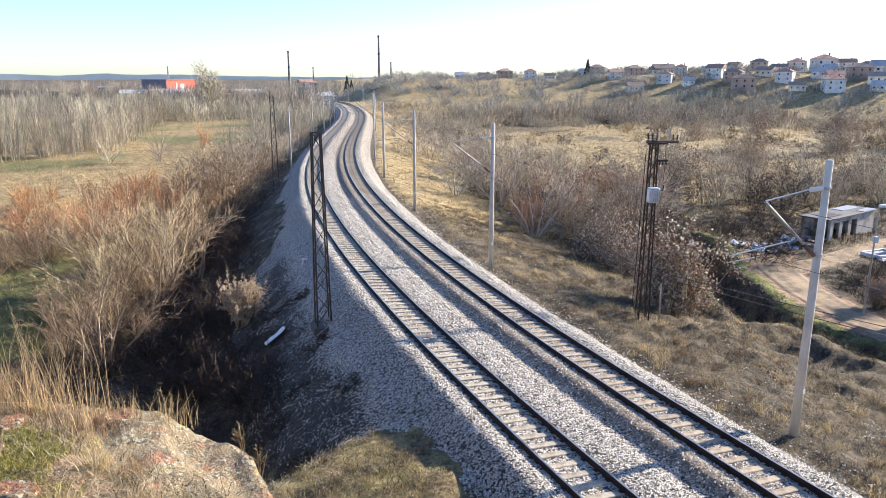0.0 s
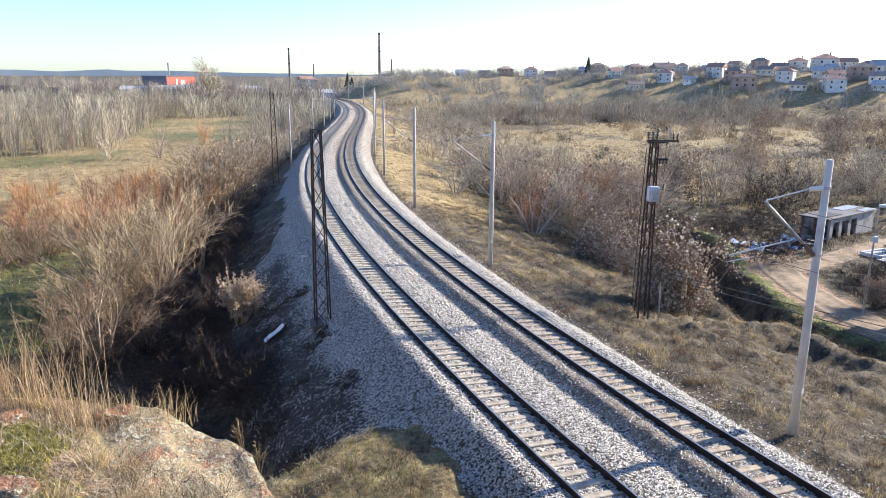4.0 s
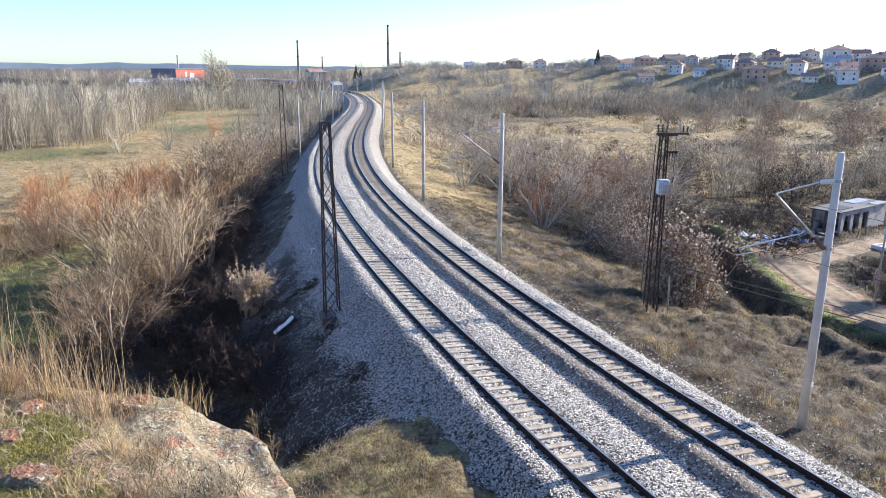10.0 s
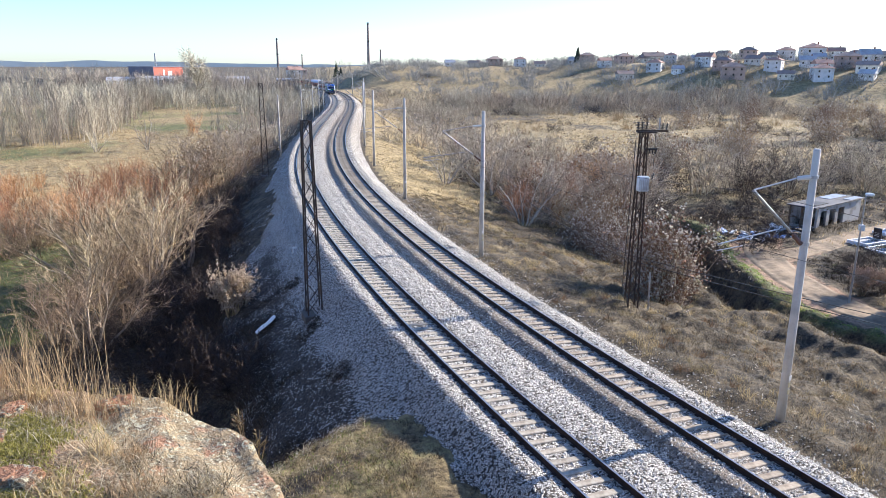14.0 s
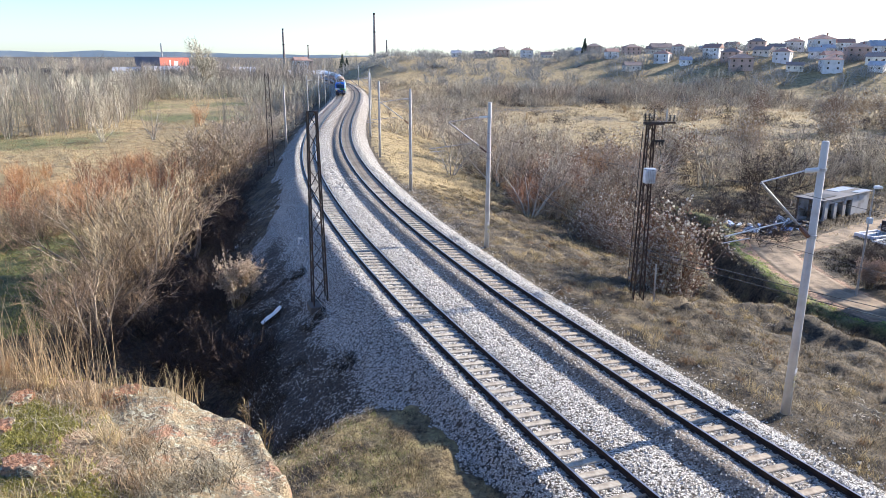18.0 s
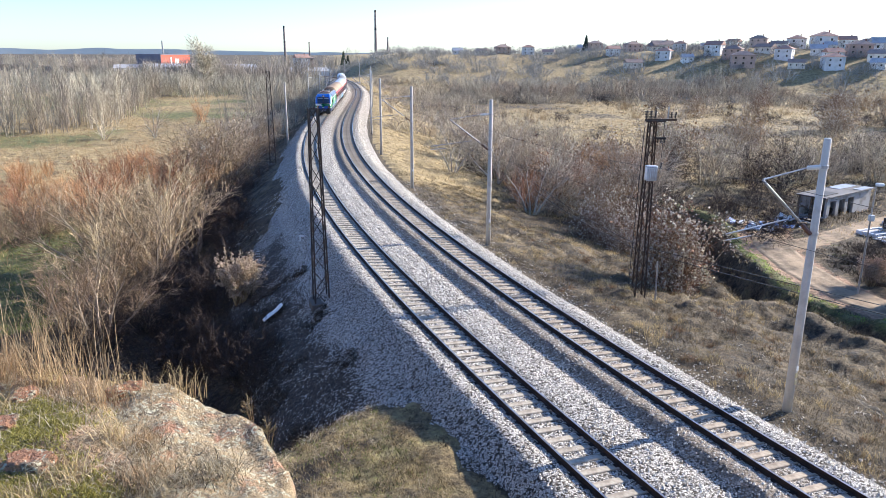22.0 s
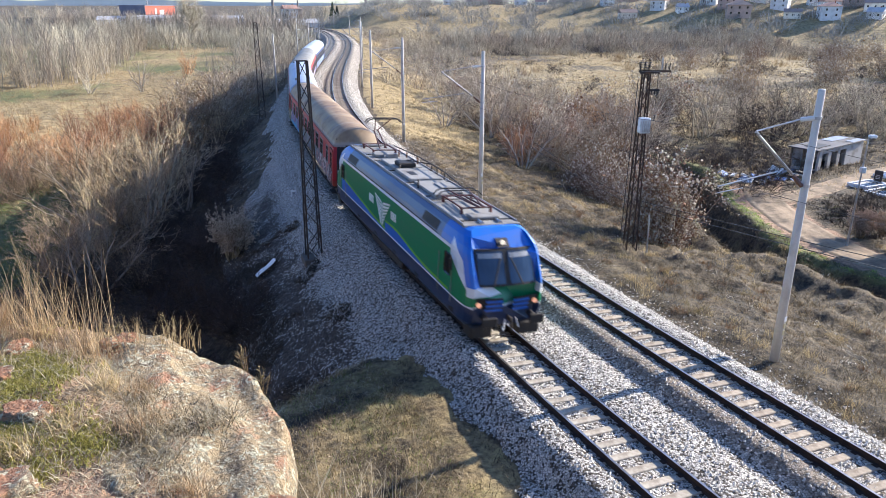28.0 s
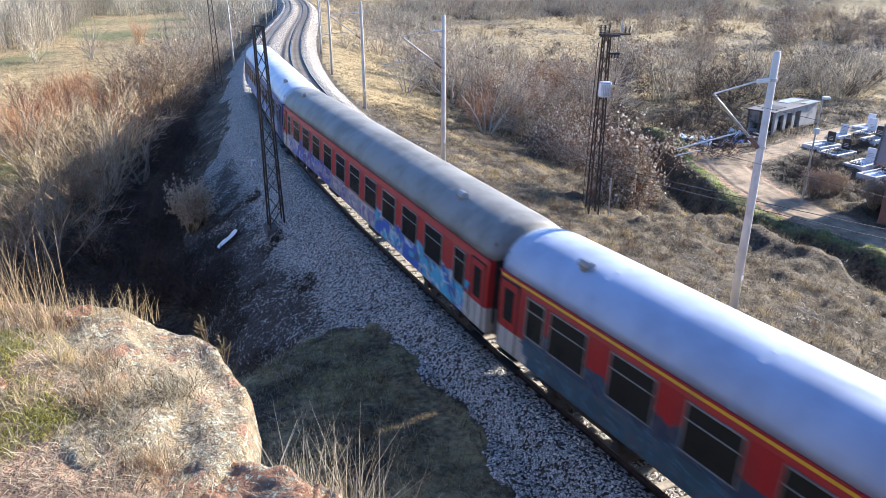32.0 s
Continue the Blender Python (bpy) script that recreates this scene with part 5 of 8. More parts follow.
RED, CREAM = (0.38, 0.017, 0.026), (0.5, 0.47, 0.42)
LOCO = locomotive()
_w10 = [-9.6 + 2.1 * i for i in range(10)]
_w9 = [-8.6 + 2.13 * i for i in range(9)]
_slate, _ink, _chalk = (0.22, 0.32, 0.35), (0.05, 0.075, 0.11), (0.58, 0.58, 0.6)
_cyan, _royal, _purple, _teal, _ochre, _moss = (0.06, 0.4, 0.62), (0.02, 0.1, 0.5), (0.06, 0.025, 0.19), (0.01, 0.055, 0.095), (0.34, 0.24, 0.12), (0.2, 0.27, 0.06)
COACHES = [
    coach("coach", "red coach with a rust-brown roof and sprayed paint", coach_paint("coach_red_rust", RED, (0.3, 0.04, 0.03), 1.2, None,
          ((-12.9, -11.2, 2.0, (0.24, 0.33, 0.09), (0.36, 0.36, 0.3), _moss, CREAM), (-11.4, -5.0, 2.2, _purple, (0.03, 0.24, 0.42), (0.05, 0.03, 0.15), (0.6, 0.62, 0.68)), (-11.4, -5.0, 1.3, (0.03, 0.3, 0.48), _cyan, (0.05, 0.2, 0.52), _purple), (-5.0, -2.2, 1.9, _moss, _ochre, _slate, _ink), (-2.2, 6.0, 1.92, _ink, (0.05, 0.12, 0.14), (0.15, 0.24, 0.27), (0.012, 0.014, 0.02)), (6.0, 12.6, 1.95, _chalk, _ink, (0.42, 0.22, 0.22), (0.02, 0.02, 0.03))), 1),
          roof_mat("rusty_roof", (0.35, 0.25, 0.14), (0.18, 0.105, 0.06), 0.6, 0.0, (0.36, 0.36, 0.38)), _w9, 1.36, 1.9, 2.92, (), 10.95),
    coach("coach", "red coach with a pale silver roof and a yellow stripe", coach_paint("coach_red_yellow", (0.37, 0.016, 0.02), CREAM, 1.62, (0.75, 0.42, 0.02),
          ((4.2, 10.8, 1.95, (0.1, 0.09, 0.08), _ochre, (0.3, 0.29, 0.27), _ink), (-11.6, -3.6, 2.15, _teal, (0.012, 0.07, 0.12), _ink, (0.05, 0.16, 0.24)), (-1.6, 1.2, 1.35, (0.3, 0.3, 0.3), CREAM, CREAM, _slate)), 4),
          roof_mat("silver_roof", (0.4, 0.45, 0.56), (0.3, 0.34, 0.44), 0.48, 0.1), [-10.0 + 2.2 * i for i in range(10)], 1.4, 1.78, 2.92, (-10.4, 10.4)),
    coach("coach", "red coach with a dark grey roof and blue sprayed paint", coach_paint("coach_red_grey", (0.4, 0.018, 0.022), CREAM, 1.7, None,
          ((3.5, 11.8, 1.95, _royal, _cyan, (0.5, 0.58, 0.68), _ink), (-3.0, 3.5, 1.6, (0.3, 0.27, 0.36), CREAM, (0.16, 0.1, 0.3), _purple), (-11.5, -3.0, 1.95, _purple, (0.28, 0.24, 0.36), _royal, _chalk)), 7),
          roof_mat("grey_roof", (0.245, 0.235, 0.21), (0.15, 0.14, 0.12), 0.55), _w10, 1.42, 1.78, 2.92, (-10.6, 9.9)),
    coach("coach", "blue coach with a pale silver roof and sprayed paint", coach_paint("coach_blue", (0.03, 0.06, 0.2), (0.05, 0.1, 0.3), 1.5, None,
          ((-10.0, 11.0, 1.9, (0.03, 0.12, 0.4), (0.2, 0.25, 0.4), (0.5, 0.55, 0.6), _ink),), 11),
          roof_mat("pale_roof", (0.62, 0.64, 0.68), (0.44, 0.47, 0.54), 0.45, 0.1), _w10, 1.4, 1.8, 2.92, (10.4,)),
]
for _sy in (-1, 1):
    _cu = bpy.data.curves.new("class_numeral", "FONT")
    _cu.body, _cu.size, _cu.extrude, _cu.align_x = "2", 0.42, 0.003, "CENTER"
    _cu.materials.append(M_WHITE)
    _o = new("class_numeral", _cu)
    _o.parent = COACHES[0]
    _o.matrix_basis = pose(-9.75, _sy * (HALF + 0.006), 2.35, 90, 0, 0 if _sy < 0 else 180)
SPEED, NOSE_AT_28 = 18.65, 22.2


def motions():
    """The train runs down the left track, easing off a little on the way; each vehicle sits on its two pivots."""
    places = [(LOCO, 9.95, 10.4)] + [(c, 19.9 + 26.4 * i + 13.2, 19.0) for i, c in enumerate(COACHES)]
    for ob, back, pivots in places:
        rows = []
        for k in range(65):
            t = k / 2
            mid = NOSE_AT_28 - SPEED * (t - 28) + 3.2 * math.exp(-((t - 25.2) / 2.1) ** 2) + 1.3 * math.exp(-((t - 30.0) / 0.45) ** 2) - 0.5 * math.exp(-((t - 32.0) / 0.5) ** 2) + back
            ax, ay, _ = on_line(mid - pivots / 2, -SPACING / 2)
            bx, by, _ = on_line(mid + pivots / 2, -SPACING / 2)
            c = (cant(mid - pivots / 2) + cant(mid + pivots / 2)) / 2
            rows.append((t, pose((ax + bx) / 2, (ay + by) / 2, abs(c) / 2, -math.degrees(math.atan(c / GAUGE)), 0, math.degrees(math.atan2(ay - by, ax - bx)))))
        walk(ob, rows)


# ---- buildings and far things ----
def gable_house(name, label, w, d, h, roof_h, wall, roof, floors, hip=False, chimney=True):
    ob = empty(name, Matrix.Identity(4), label, "house", "houses on the ridge")
    bm = bmesh.new()
    box(bm, -w / 2, w / 2, -d / 2, d / 2, -3.0, h)
    if not hip:
        for sx in (-1, 1):
            a = [bm.verts.new((sx * (w / 2 - 0.01), -d / 2, h)), bm.verts.new((sx * (w / 2 - 0.01), d / 2, h)), bm.verts.new((sx * (w / 2 - 0.01), 0, h + roof_h * 0.98))]
            bm.faces.new(a)
    body = part("wall", bm, wall, ob)
    bm = bmesh.new()
    o = 0.5
    e = [(-w / 2 - o, -d / 2 - o), (w / 2 + o, -d / 2 - o), (w / 2 + o, d / 2 + o), (-w / 2 - o, d / 2 + o)]
    k = (w - d) / 2 if hip else w / 2 + o
    low = [bm.verts.new((x, y, h - 0.15)) for x, y in e] + [bm.verts.new((x, y, h + 0.03)) for x, y in e]
    r = [bm.verts.new((-k, 0, h + roof_h)), bm.verts.new((k, 0, h + roof_h))]
    for i in range(4):
        j = (i + 1) % 4
        bm.faces.new((low[i], low[j], low[4 + j], low[4 + i]))
    bm.faces.new((low[3], low[2], low[1], low[0]))
    bm.faces.new((low[4], low[5], r[1], r[0]))
    bm.faces.new((low[6], low[7], r[0], r[1]))
    bm.faces.new((low[5], low[6], r[1]))
    bm.faces.new((low[7], low[4], r[0]))
    rf = part("roof", bm, roof, ob)
    if chimney:
        bm = bmesh.new()
        box(bm, w * 0.2, w * 0.2 + 0.6, -0.3, 0.3, h + roof_h * 0.5, h + roof_h + 0.7, 0.03)
        part("chimney", bm, M_BRICK, rf)
    wm = bmesh.new()
    box(wm, -0.45, 0.45, -0.03, 0.03, -0.55, 0.55)
    wme = bpy.data.meshes.new("window")
    wm.to_mesh(wme)
    wm.free()
    wme.materials.append(M_GLASS)
    for f in range(floors):
        n = max(2, int(w / 3.6))
        for i in range(n):
            x = -w / 2 + w * (i + 0.5) / n
            sub("window", wme, ob, Matrix.Translation((x, -d / 2 - 0.01, 1.5 + 2.8 * f)))
        for sx in (-1, 1):
            sub("window", wme, ob, Matrix.Translation((sx * (w / 2 + 0.01), 0, 1.5 + 2.8 * f)) @ Matrix.Rotation(math.pi / 2, 4, "Z"))
    return ob


M_BRICK = worn("brick", (0.3, 0.13, 0.08), (0.17, 0.09, 0.07), 2, 20, 0.9)
# House walls and roofs paled to stand for haze over the ridge.
_walls = [worn("wall_white", (0.82, 0.81, 0.79), (0.45, 0.42, 0.38), 0.4, 6, 0.9), worn("wall_cream", (0.76, 0.7, 0.6), (0.58, 0.52, 0.44), 0.4, 6, 0.9), worn("wall_brick", (0.5, 0.36, 0.3), (0.38, 0.28, 0.23), 0.4, 6, 0.9), worn("wall_grey", (0.66, 0.65, 0.65), (0.5, 0.49, 0.48), 0.4, 6, 0.9)]
_roofs = [worn("roof_tile_red", (0.42, 0.25, 0.19), (0.3, 0.19, 0.15), 0.6, 5, 0.9), worn("roof_tile_brown", (0.34, 0.25, 0.21), (0.25, 0.19, 0.16), 0.6, 5, 0.9), worn("roof_grey", (0.44, 0.44, 0.46), (0.32, 0.32, 0.33), 0.6, 5, 0.85)]
_kinds = [
    gable_house("house", "two-storey white house with a red tiled roof", 10, 8.5, 5.6, 2.6, _walls[0], _roofs[0], 2),
    gable_house("house", "brick house with a hipped brown roof", 12, 9, 5.6, 2.4, _walls[2], _roofs[1], 2, True),
    gable_house("house", "low cream house with a brown tiled roof", 11, 8, 3.2, 2.4, _walls[1], _roofs[1], 1),
    gable_house("house", "grey rendered house with a red hipped roof", 10, 9, 6.0, 2.2, _walls[3], _roofs[0], 2, True),
    gable_house("house", "small white cottage with a grey roof", 8, 6.5, 3.0, 2.6, _walls[0], _roofs[2], 1),
]


def house_at(px_x, r, kind, turn, scale=1.0, dz=0.0):
    """On the ridge: px_x is the bearing, as its tangent."""
    a = math.atan(px_x)
    x, y = r * math.sin(a), r * math.cos(a)
    m = Matrix.Translation((x, y, gz(x, y) + dz)) @ Matrix.Rotation(-a + turn, 4, "Z") @ Matrix.Scale(scale, 4)
    k = copy_thing(_kinds[kind], m)
    k.matrix_basis = m
    return k


_hr = random.Random(12)
_rows = [(0.02, 455, 4), (0.06, 450, 2), (0.085, 455, 1), (0.115, 450, 3), (0.15, 450, 2), (0.185, 440, 4), (0.215, 430, 1)]
_rows += [(0.235 + 0.032 * i, 390 + 14 * (i % 3), i % 5) for i in range(13)]
_rows += [(0.27 + 0.034 * i, 355 + 12 * (i % 2), (i + 2) % 5) for i in range(12)]
_rows += [(0.42 + 0.06 * i, 342, (i + 1) % 5) for i in range(4)]
for _b, _r, _k in _rows:
    house_at(_b + _hr.uniform(-0.008, 0.008), _r, _k, _hr.uniform(-0.5, 0.5), _hr.uniform(0.6, 0.8))
for _i, _h in enumerate(_kinds):
    _a = math.atan((-0.195, -0.19, 0.3, 0.52, 0.6)[_i])
    _r = (560, 600, 420, 400, 380)[_i]
    _x, _y = _r * math.sin(_a), _r * math.cos(_a)
    _h.matrix_basis = Matrix.Translation((_x, _y, gz(_x, _y) + (6 if _i < 2 else 0))) @ Matrix.Rotation(-_a + 0.3, 4, "Z")


def chimney_stack(tan_b, r, h, r0, label):
    a = math.atan(tan_b)
    x, y = r * math.sin(a), r * math.cos(a)
    ob = empty("chimney_stack", Matrix.Translation((x, y, gz(x, y) - 1)), label, "chimney", "factory chimneys")
    bm = bmesh.new()
    n = 16
    loft(bm, [[(k * math.cos(2 * math.pi * i / n), k * math.sin(2 * math.pi * i / n), z) for i in range(n)] for z, k in ((0, r0), (h * 0.97, r0 * 0.55), (h, r0 * 0.55))])
    part("shaft", bm, worn("stack_concrete", (0.26, 0.22, 0.2), (0.18, 0.14, 0.13), 0.06, 2, 0.9), ob)
    bm = bmesh.new()
    loft(bm, [[(k * math.cos(2 * math.pi * i / n), k * math.sin(2 * math.pi * i / n), z) for i in range(n)] for z, k in ((h * 0.965, r0 * 0.64), (h + 0.5, r0 * 0.64))])
    part("rim", bm, M_DARK, ob)
    bm = bmesh.new()
    loft(bm, [[(k * math.cos(2 * math.pi * i / n), k * math.sin(2 * math.pi * i / n), z) for i in range(n)] for z, k in ((h * 0.6, r0 * 0.76), (h * 0.63, r0 * 0.745))])
    part("band", bm, M_DARK, ob)


chimney_stack(-0.0922, 900, 56, 2.0, "tall slender factory chimney on the skyline")
chimney_stack(-0.2170, 900, 47, 1.7, "slender factory chimney on the skyline")
chimney_stack(-0.0757, 950, 23, 1.5, "shorter factory chimney on the skyline")
chimney_stack(-0.1835, 1000, 30, 1.3, "short factory chimney on the skyline")


def factory():
    a = math.atan(-0.385)
    x, y = 520 * math.sin(a), 520 * math.cos(a)
    z = gz(x, y)
    ob = empty("factory_hall", Matrix.Translation((x, y, z)) @ Matrix.Rotation(-a + 0.75, 4, "Z") @ Matrix.Diagonal((0.78, 0.8, 0.82, 1)), "red and dark factory hall with a pale roof edge", "factory")
    # Both wall colours are lifted to paint in distance haze.
    red, dark = worn("factory_red", (0.55, 0.13, 0.08), (0.42, 0.12, 0.08), 0.1, 2, 0.8), worn("factory_dark", (0.2, 0.18, 0.21), (0.15, 0.14, 0.16), 0.1, 2, 0.8)
    bm = bmesh.new()
    box(bm, -16, 16, -14, 14, 0, 16, 0.1)
    part("wall", bm, red, ob)
    bm = bmesh.new()
    box(bm, -16.3, -16.02, -14, 14, 0, 16)
    part("side_wall", bm, dark, ob)
    bm = bmesh.new()
    box(bm, -16.5, 16.5, -14.5, 14.5, 16, 16.5)
    part("roof", bm, dark, ob)
    bm = bmesh.new()
    bm.free()
    for x0, x1, z0, z1 in ((-6, -4.6, 5, 14), (-1, 3, 9, 13), (6, 9, 4, 9)):
        bm = bmesh.new()
        box(bm, x0, x1, -14.3, -14.02, z0, z1)
        part("painted_shape", bm, M_WHITE, ob, "plain pale shape on the red wall")
    bm = bmesh.new()
    tube(bm, (4, 4, 16), (4, 4, 27), 0.6)
    part("flue", bm, M_GALV, ob)
    for dx, w, h in ((-16, 16, 7.5), (12, 30, 8.0), (60, 18, 5), (105, 26, 4), (-196, 8, 13)):
        xx, yy = x + dx * math.cos(a) - 30 * math.sin(a) * 0, y - dx * math.sin(a) * 0.2 - 20
        hall = empty("industrial_shed", Matrix.Translation((xx, yy, gz(xx, yy))) @ Matrix.Rotation(-a, 4, "Z"), "long low industrial shed with a pale roof", "shed", "sheds on the plain")
        bm = bmesh.new()
        box(bm, -w / 2, w / 2, -8, 8, 0, h, 0.1)
        part("wall", bm, _walls[3], hall)
        bm = bmesh.new()
        loft(bm, [[(sx, -8.5, h), (sx, 8.5, h), (sx, 0, h + 2.2)] for sx in (-w / 2 - 0.4, w / 2 + 0.4)])
        part("roof", bm, _roofs[2], hall)


factory()


def far_hills():
    """Hills on the horizon, far beyond all else, haze painted as pale colour and glow."""
    n = Nodes("haze_painted_hills")
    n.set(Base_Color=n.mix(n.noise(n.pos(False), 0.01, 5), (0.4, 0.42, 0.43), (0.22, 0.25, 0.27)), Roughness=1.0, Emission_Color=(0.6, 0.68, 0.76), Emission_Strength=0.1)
    a = np.linspace(-1.1, -0.05, 120)
    top = 14 + 9 * smooth(-0.12, -0.45, a) + 22 * fbm(a * 16, a * 0 + 3, 5)
    v = [(3600 * math.sin(k), 3600 * math.cos(k), z) for k, t in zip(a, top) for z in (-20, t)]
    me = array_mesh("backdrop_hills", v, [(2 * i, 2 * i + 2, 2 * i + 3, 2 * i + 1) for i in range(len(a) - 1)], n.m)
    tagged(new("backdrop_hills", me), "low hills on the horizon in painted blue haze", "hills", kind="structure")


far_hills()


def road_sheet(name, line, width, label):
    pts = []
    for (ax, ay), (bx, by) in zip(line, line[1:]):
        n = max(2, int(math.hypot(bx - ax, by - ay) / 0.8))
        pts += [(ax + (bx - ax) * i / n, ay + (by - ay) * i / n) for i in range(n)]
    for _ in range(30):
        pts = [pts[0]] + [tuple((a[k] + 2 * b[k] + c[k]) / 4 for k in (0, 1)) for a, b, c in zip(pts, pts[1:], pts[2:])] + [pts[-1]]
    P = np.array(pts)
    T = np.gradient(P, axis=0)
    T /= np.linalg.norm(T, axis=1, keepdims=True)
    us = np.linspace(-1, 1, 15)
    w = width * (1 + 0.35 * fbm(P[:, 0] * 0.2, P[:, 1] * 0.2, 3))
    X = P[:, :1] + us[None] * -T[:, 1:] * w[:, None]
    Y = P[:, 1:] + us[None] * T[:, :1] * w[:, None]
    Z = ground_z(X.ravel(), Y.ravel()).reshape(X.shape)
    rut = -0.06 * np.exp(-((np.abs(us) - 0.42) / 0.13) ** 2)
    Z = Z + 0.07 + rut[None] - 0.3 * smooth(0.72, 1.0, np.abs(us))[None]
    n = len(us)
    i, j = np.meshgrid(np.arange(len(P) - 1), np.arange(n - 1), indexing="ij")
    q = np.stack((i * n + j, i * n + j + 1, (i + 1) * n + j + 1, (i + 1) * n + j), -1).reshape(-1, 4)
    m = Nodes(name)
    p = m.pos(False)
    c = m.mix(m.ramp(m.noise(p, 0.8, 6, 0.65), 0.35, 0.7), (0.33, 0.24, 0.15), (0.13, 0.095, 0.06))
    m.set(Base_Color=c, Roughness=0.95)
    m.bump(m.noise(p, 7, 5, 0.7), 0.6, 0.05)
    me = array_mesh(name, np.stack((X, Y, Z), -1), q, m.m, True)
    me.flip_normals() if me.polygons[0].normal.z < 0 else None
    tagged(new(name, me), label, "road", kind="structure")


road_sheet("dirt_road", ROAD, 1.9, "bare brown dirt road with wheel ruts")
road_sheet("dirt_track", ROAD_B, 1.5, "bare brown dirt track past a shed")


def old_shed():
    z = gz(41, 70) - 0.1
    ob = empty("old_shed", Matrix.Translation((37.3, 66.8, z)) @ Matrix.Rotation(0.62, 4, "Z"), "derelict whitewashed shed with a flat patched roof and open doorways", "shed")
    plaster = worn("peeling_plaster", (0.42, 0.4, 0.38), (0.2, 0.175, 0.15), 0.9, 8, 0.95, bump=0.4)
    dark = worn("shed_inside", (0.05, 0.045, 0.04), (0.03, 0.03, 0.03), 2, 10, 0.95)
    bm = bmesh.new()
    xs = [0.0, 0.6, 1.8, 2.4, 3.6, 4.2, 5.4, 9.0]
    for i in range(0, 6, 2):
        box(bm, xs[i], xs[i + 1], -0.12, 0.12, 0, 2.3, 0.01)
        part("pier", bm, plaster, ob, "peeling white plaster pier")
        bm = bmesh.new()
        box(bm, xs[i + 1], xs[i + 2], -0.115, 0.115, 1.85, 2.295)
        part("lintel", bm, plaster, ob)
        bm = bmesh.new()
    box(bm, xs[6], 9.0, -0.12, 0.12, 0, 2.3, 0.01)
    part("front_wall", bm, plaster, ob, "peeling white plaster wall")
    bm = bmesh.new()
    box(bm, -0.12, 0.12, 0.12, 2.3, 0, 0.35)
    box(bm, -0.12, 0.12, 1.5, 2.3, 1.0, 2.3)
    box(bm, -0.12, 9.0, 2.3, 2.54, 0, 2.3)
    box(bm, 8.76, 9.0, 0.12, 2.3, 0, 2.3)
    box(bm, 6.0, 6.15, 0.12, 2.3, 0, 2.3)
    part("back_wall", bm, plaster, ob)
    bm = bmesh.new()
    box(bm, -0.9, 9.2, -0.35, 2.65, 2.3, 2.42, 0.03)
    sheds_roof = part("roof", bm, worn("felt_roof", (0.1, 0.1, 0.115), (0.05, 0.047, 0.045), 0.6, 6, 0.8), ob, "flat patched roof")
    for x0, x1, y0, y1, mt in ((0.2, 2.6, 0.2, 1.6, M_DARK), (5.0, 8.4, 1.2, 2.5, M_GALV), (6.2, 8.8, -0.3, 0.5, M_GALV)):
        bm = bmesh.new()
        box(bm, x0, x1, y0, y1, 2.43, 2.47)
        part("roof_patch", bm, mt, sheds_roof)
    bm = bmesh.new()
    for x, y in ((-0.3, 1.3), (-0.3, 2.5)):
        box(bm, x - 0.07, x + 0.07, y - 0.07, y + 0.07, 0, 2.3)
    part("post", bm, M_TIMBER, ob)
    rng = random.Random(3)
    for i in range(26):
        bm = bmesh.new()
        x, y, zz = rng.uniform(-1.6, 0.3), rng.uniform(0.2, 3.4), rng.uniform(0.1, 1.6)
        tube(bm, (x, y, zz), (x + rng.uniform(-1.4, 1.4), y + rng.uniform(-0.8, 0.8), zz + rng.uniform(-0.2, 0.4)), 0.05, sides=5)
        part("stacked_timber", bm, M_TIMBER, ob)


old_shed()


def lamp_post(x, y, h, label):
    ob = empty("street_lamp", Matrix.Translation((x, y, gz(x, y) - 0.1)), label, "lamp post", "lamp posts by the road")
    bm = bmesh.new()
    tube(bm, (0, 0, 0), (0, 0, h), 0.07, 0.045, 10)
    part("pole", bm, M_GALV, ob)
    bm = bmesh.new()
    tube(bm, (0, 0, h - 0.05), (0.25, -0.1, h + 0.1), 0.03, sides=6)
    part("bracket", bm, M_GALV, ob)
    bm = bmesh.new()
    box(bm, -0.05, 0.42, -0.28, 0.1, h + 0.02, h + 0.22, 0.06)
    part("lamp_head", bm, M_WHITE, ob, "pale lamp head")
    bm = bmesh.new()
    box(bm, -0.16, 0.16, -0.22, 0.08, h - 2.3, h - 1.9, 0.03)
    part("junction_box", bm, M_WHITE, ob)


lamp_post(28.15, 44.9, 7.5, "slim metal lamp post with a pale head by the dirt road")


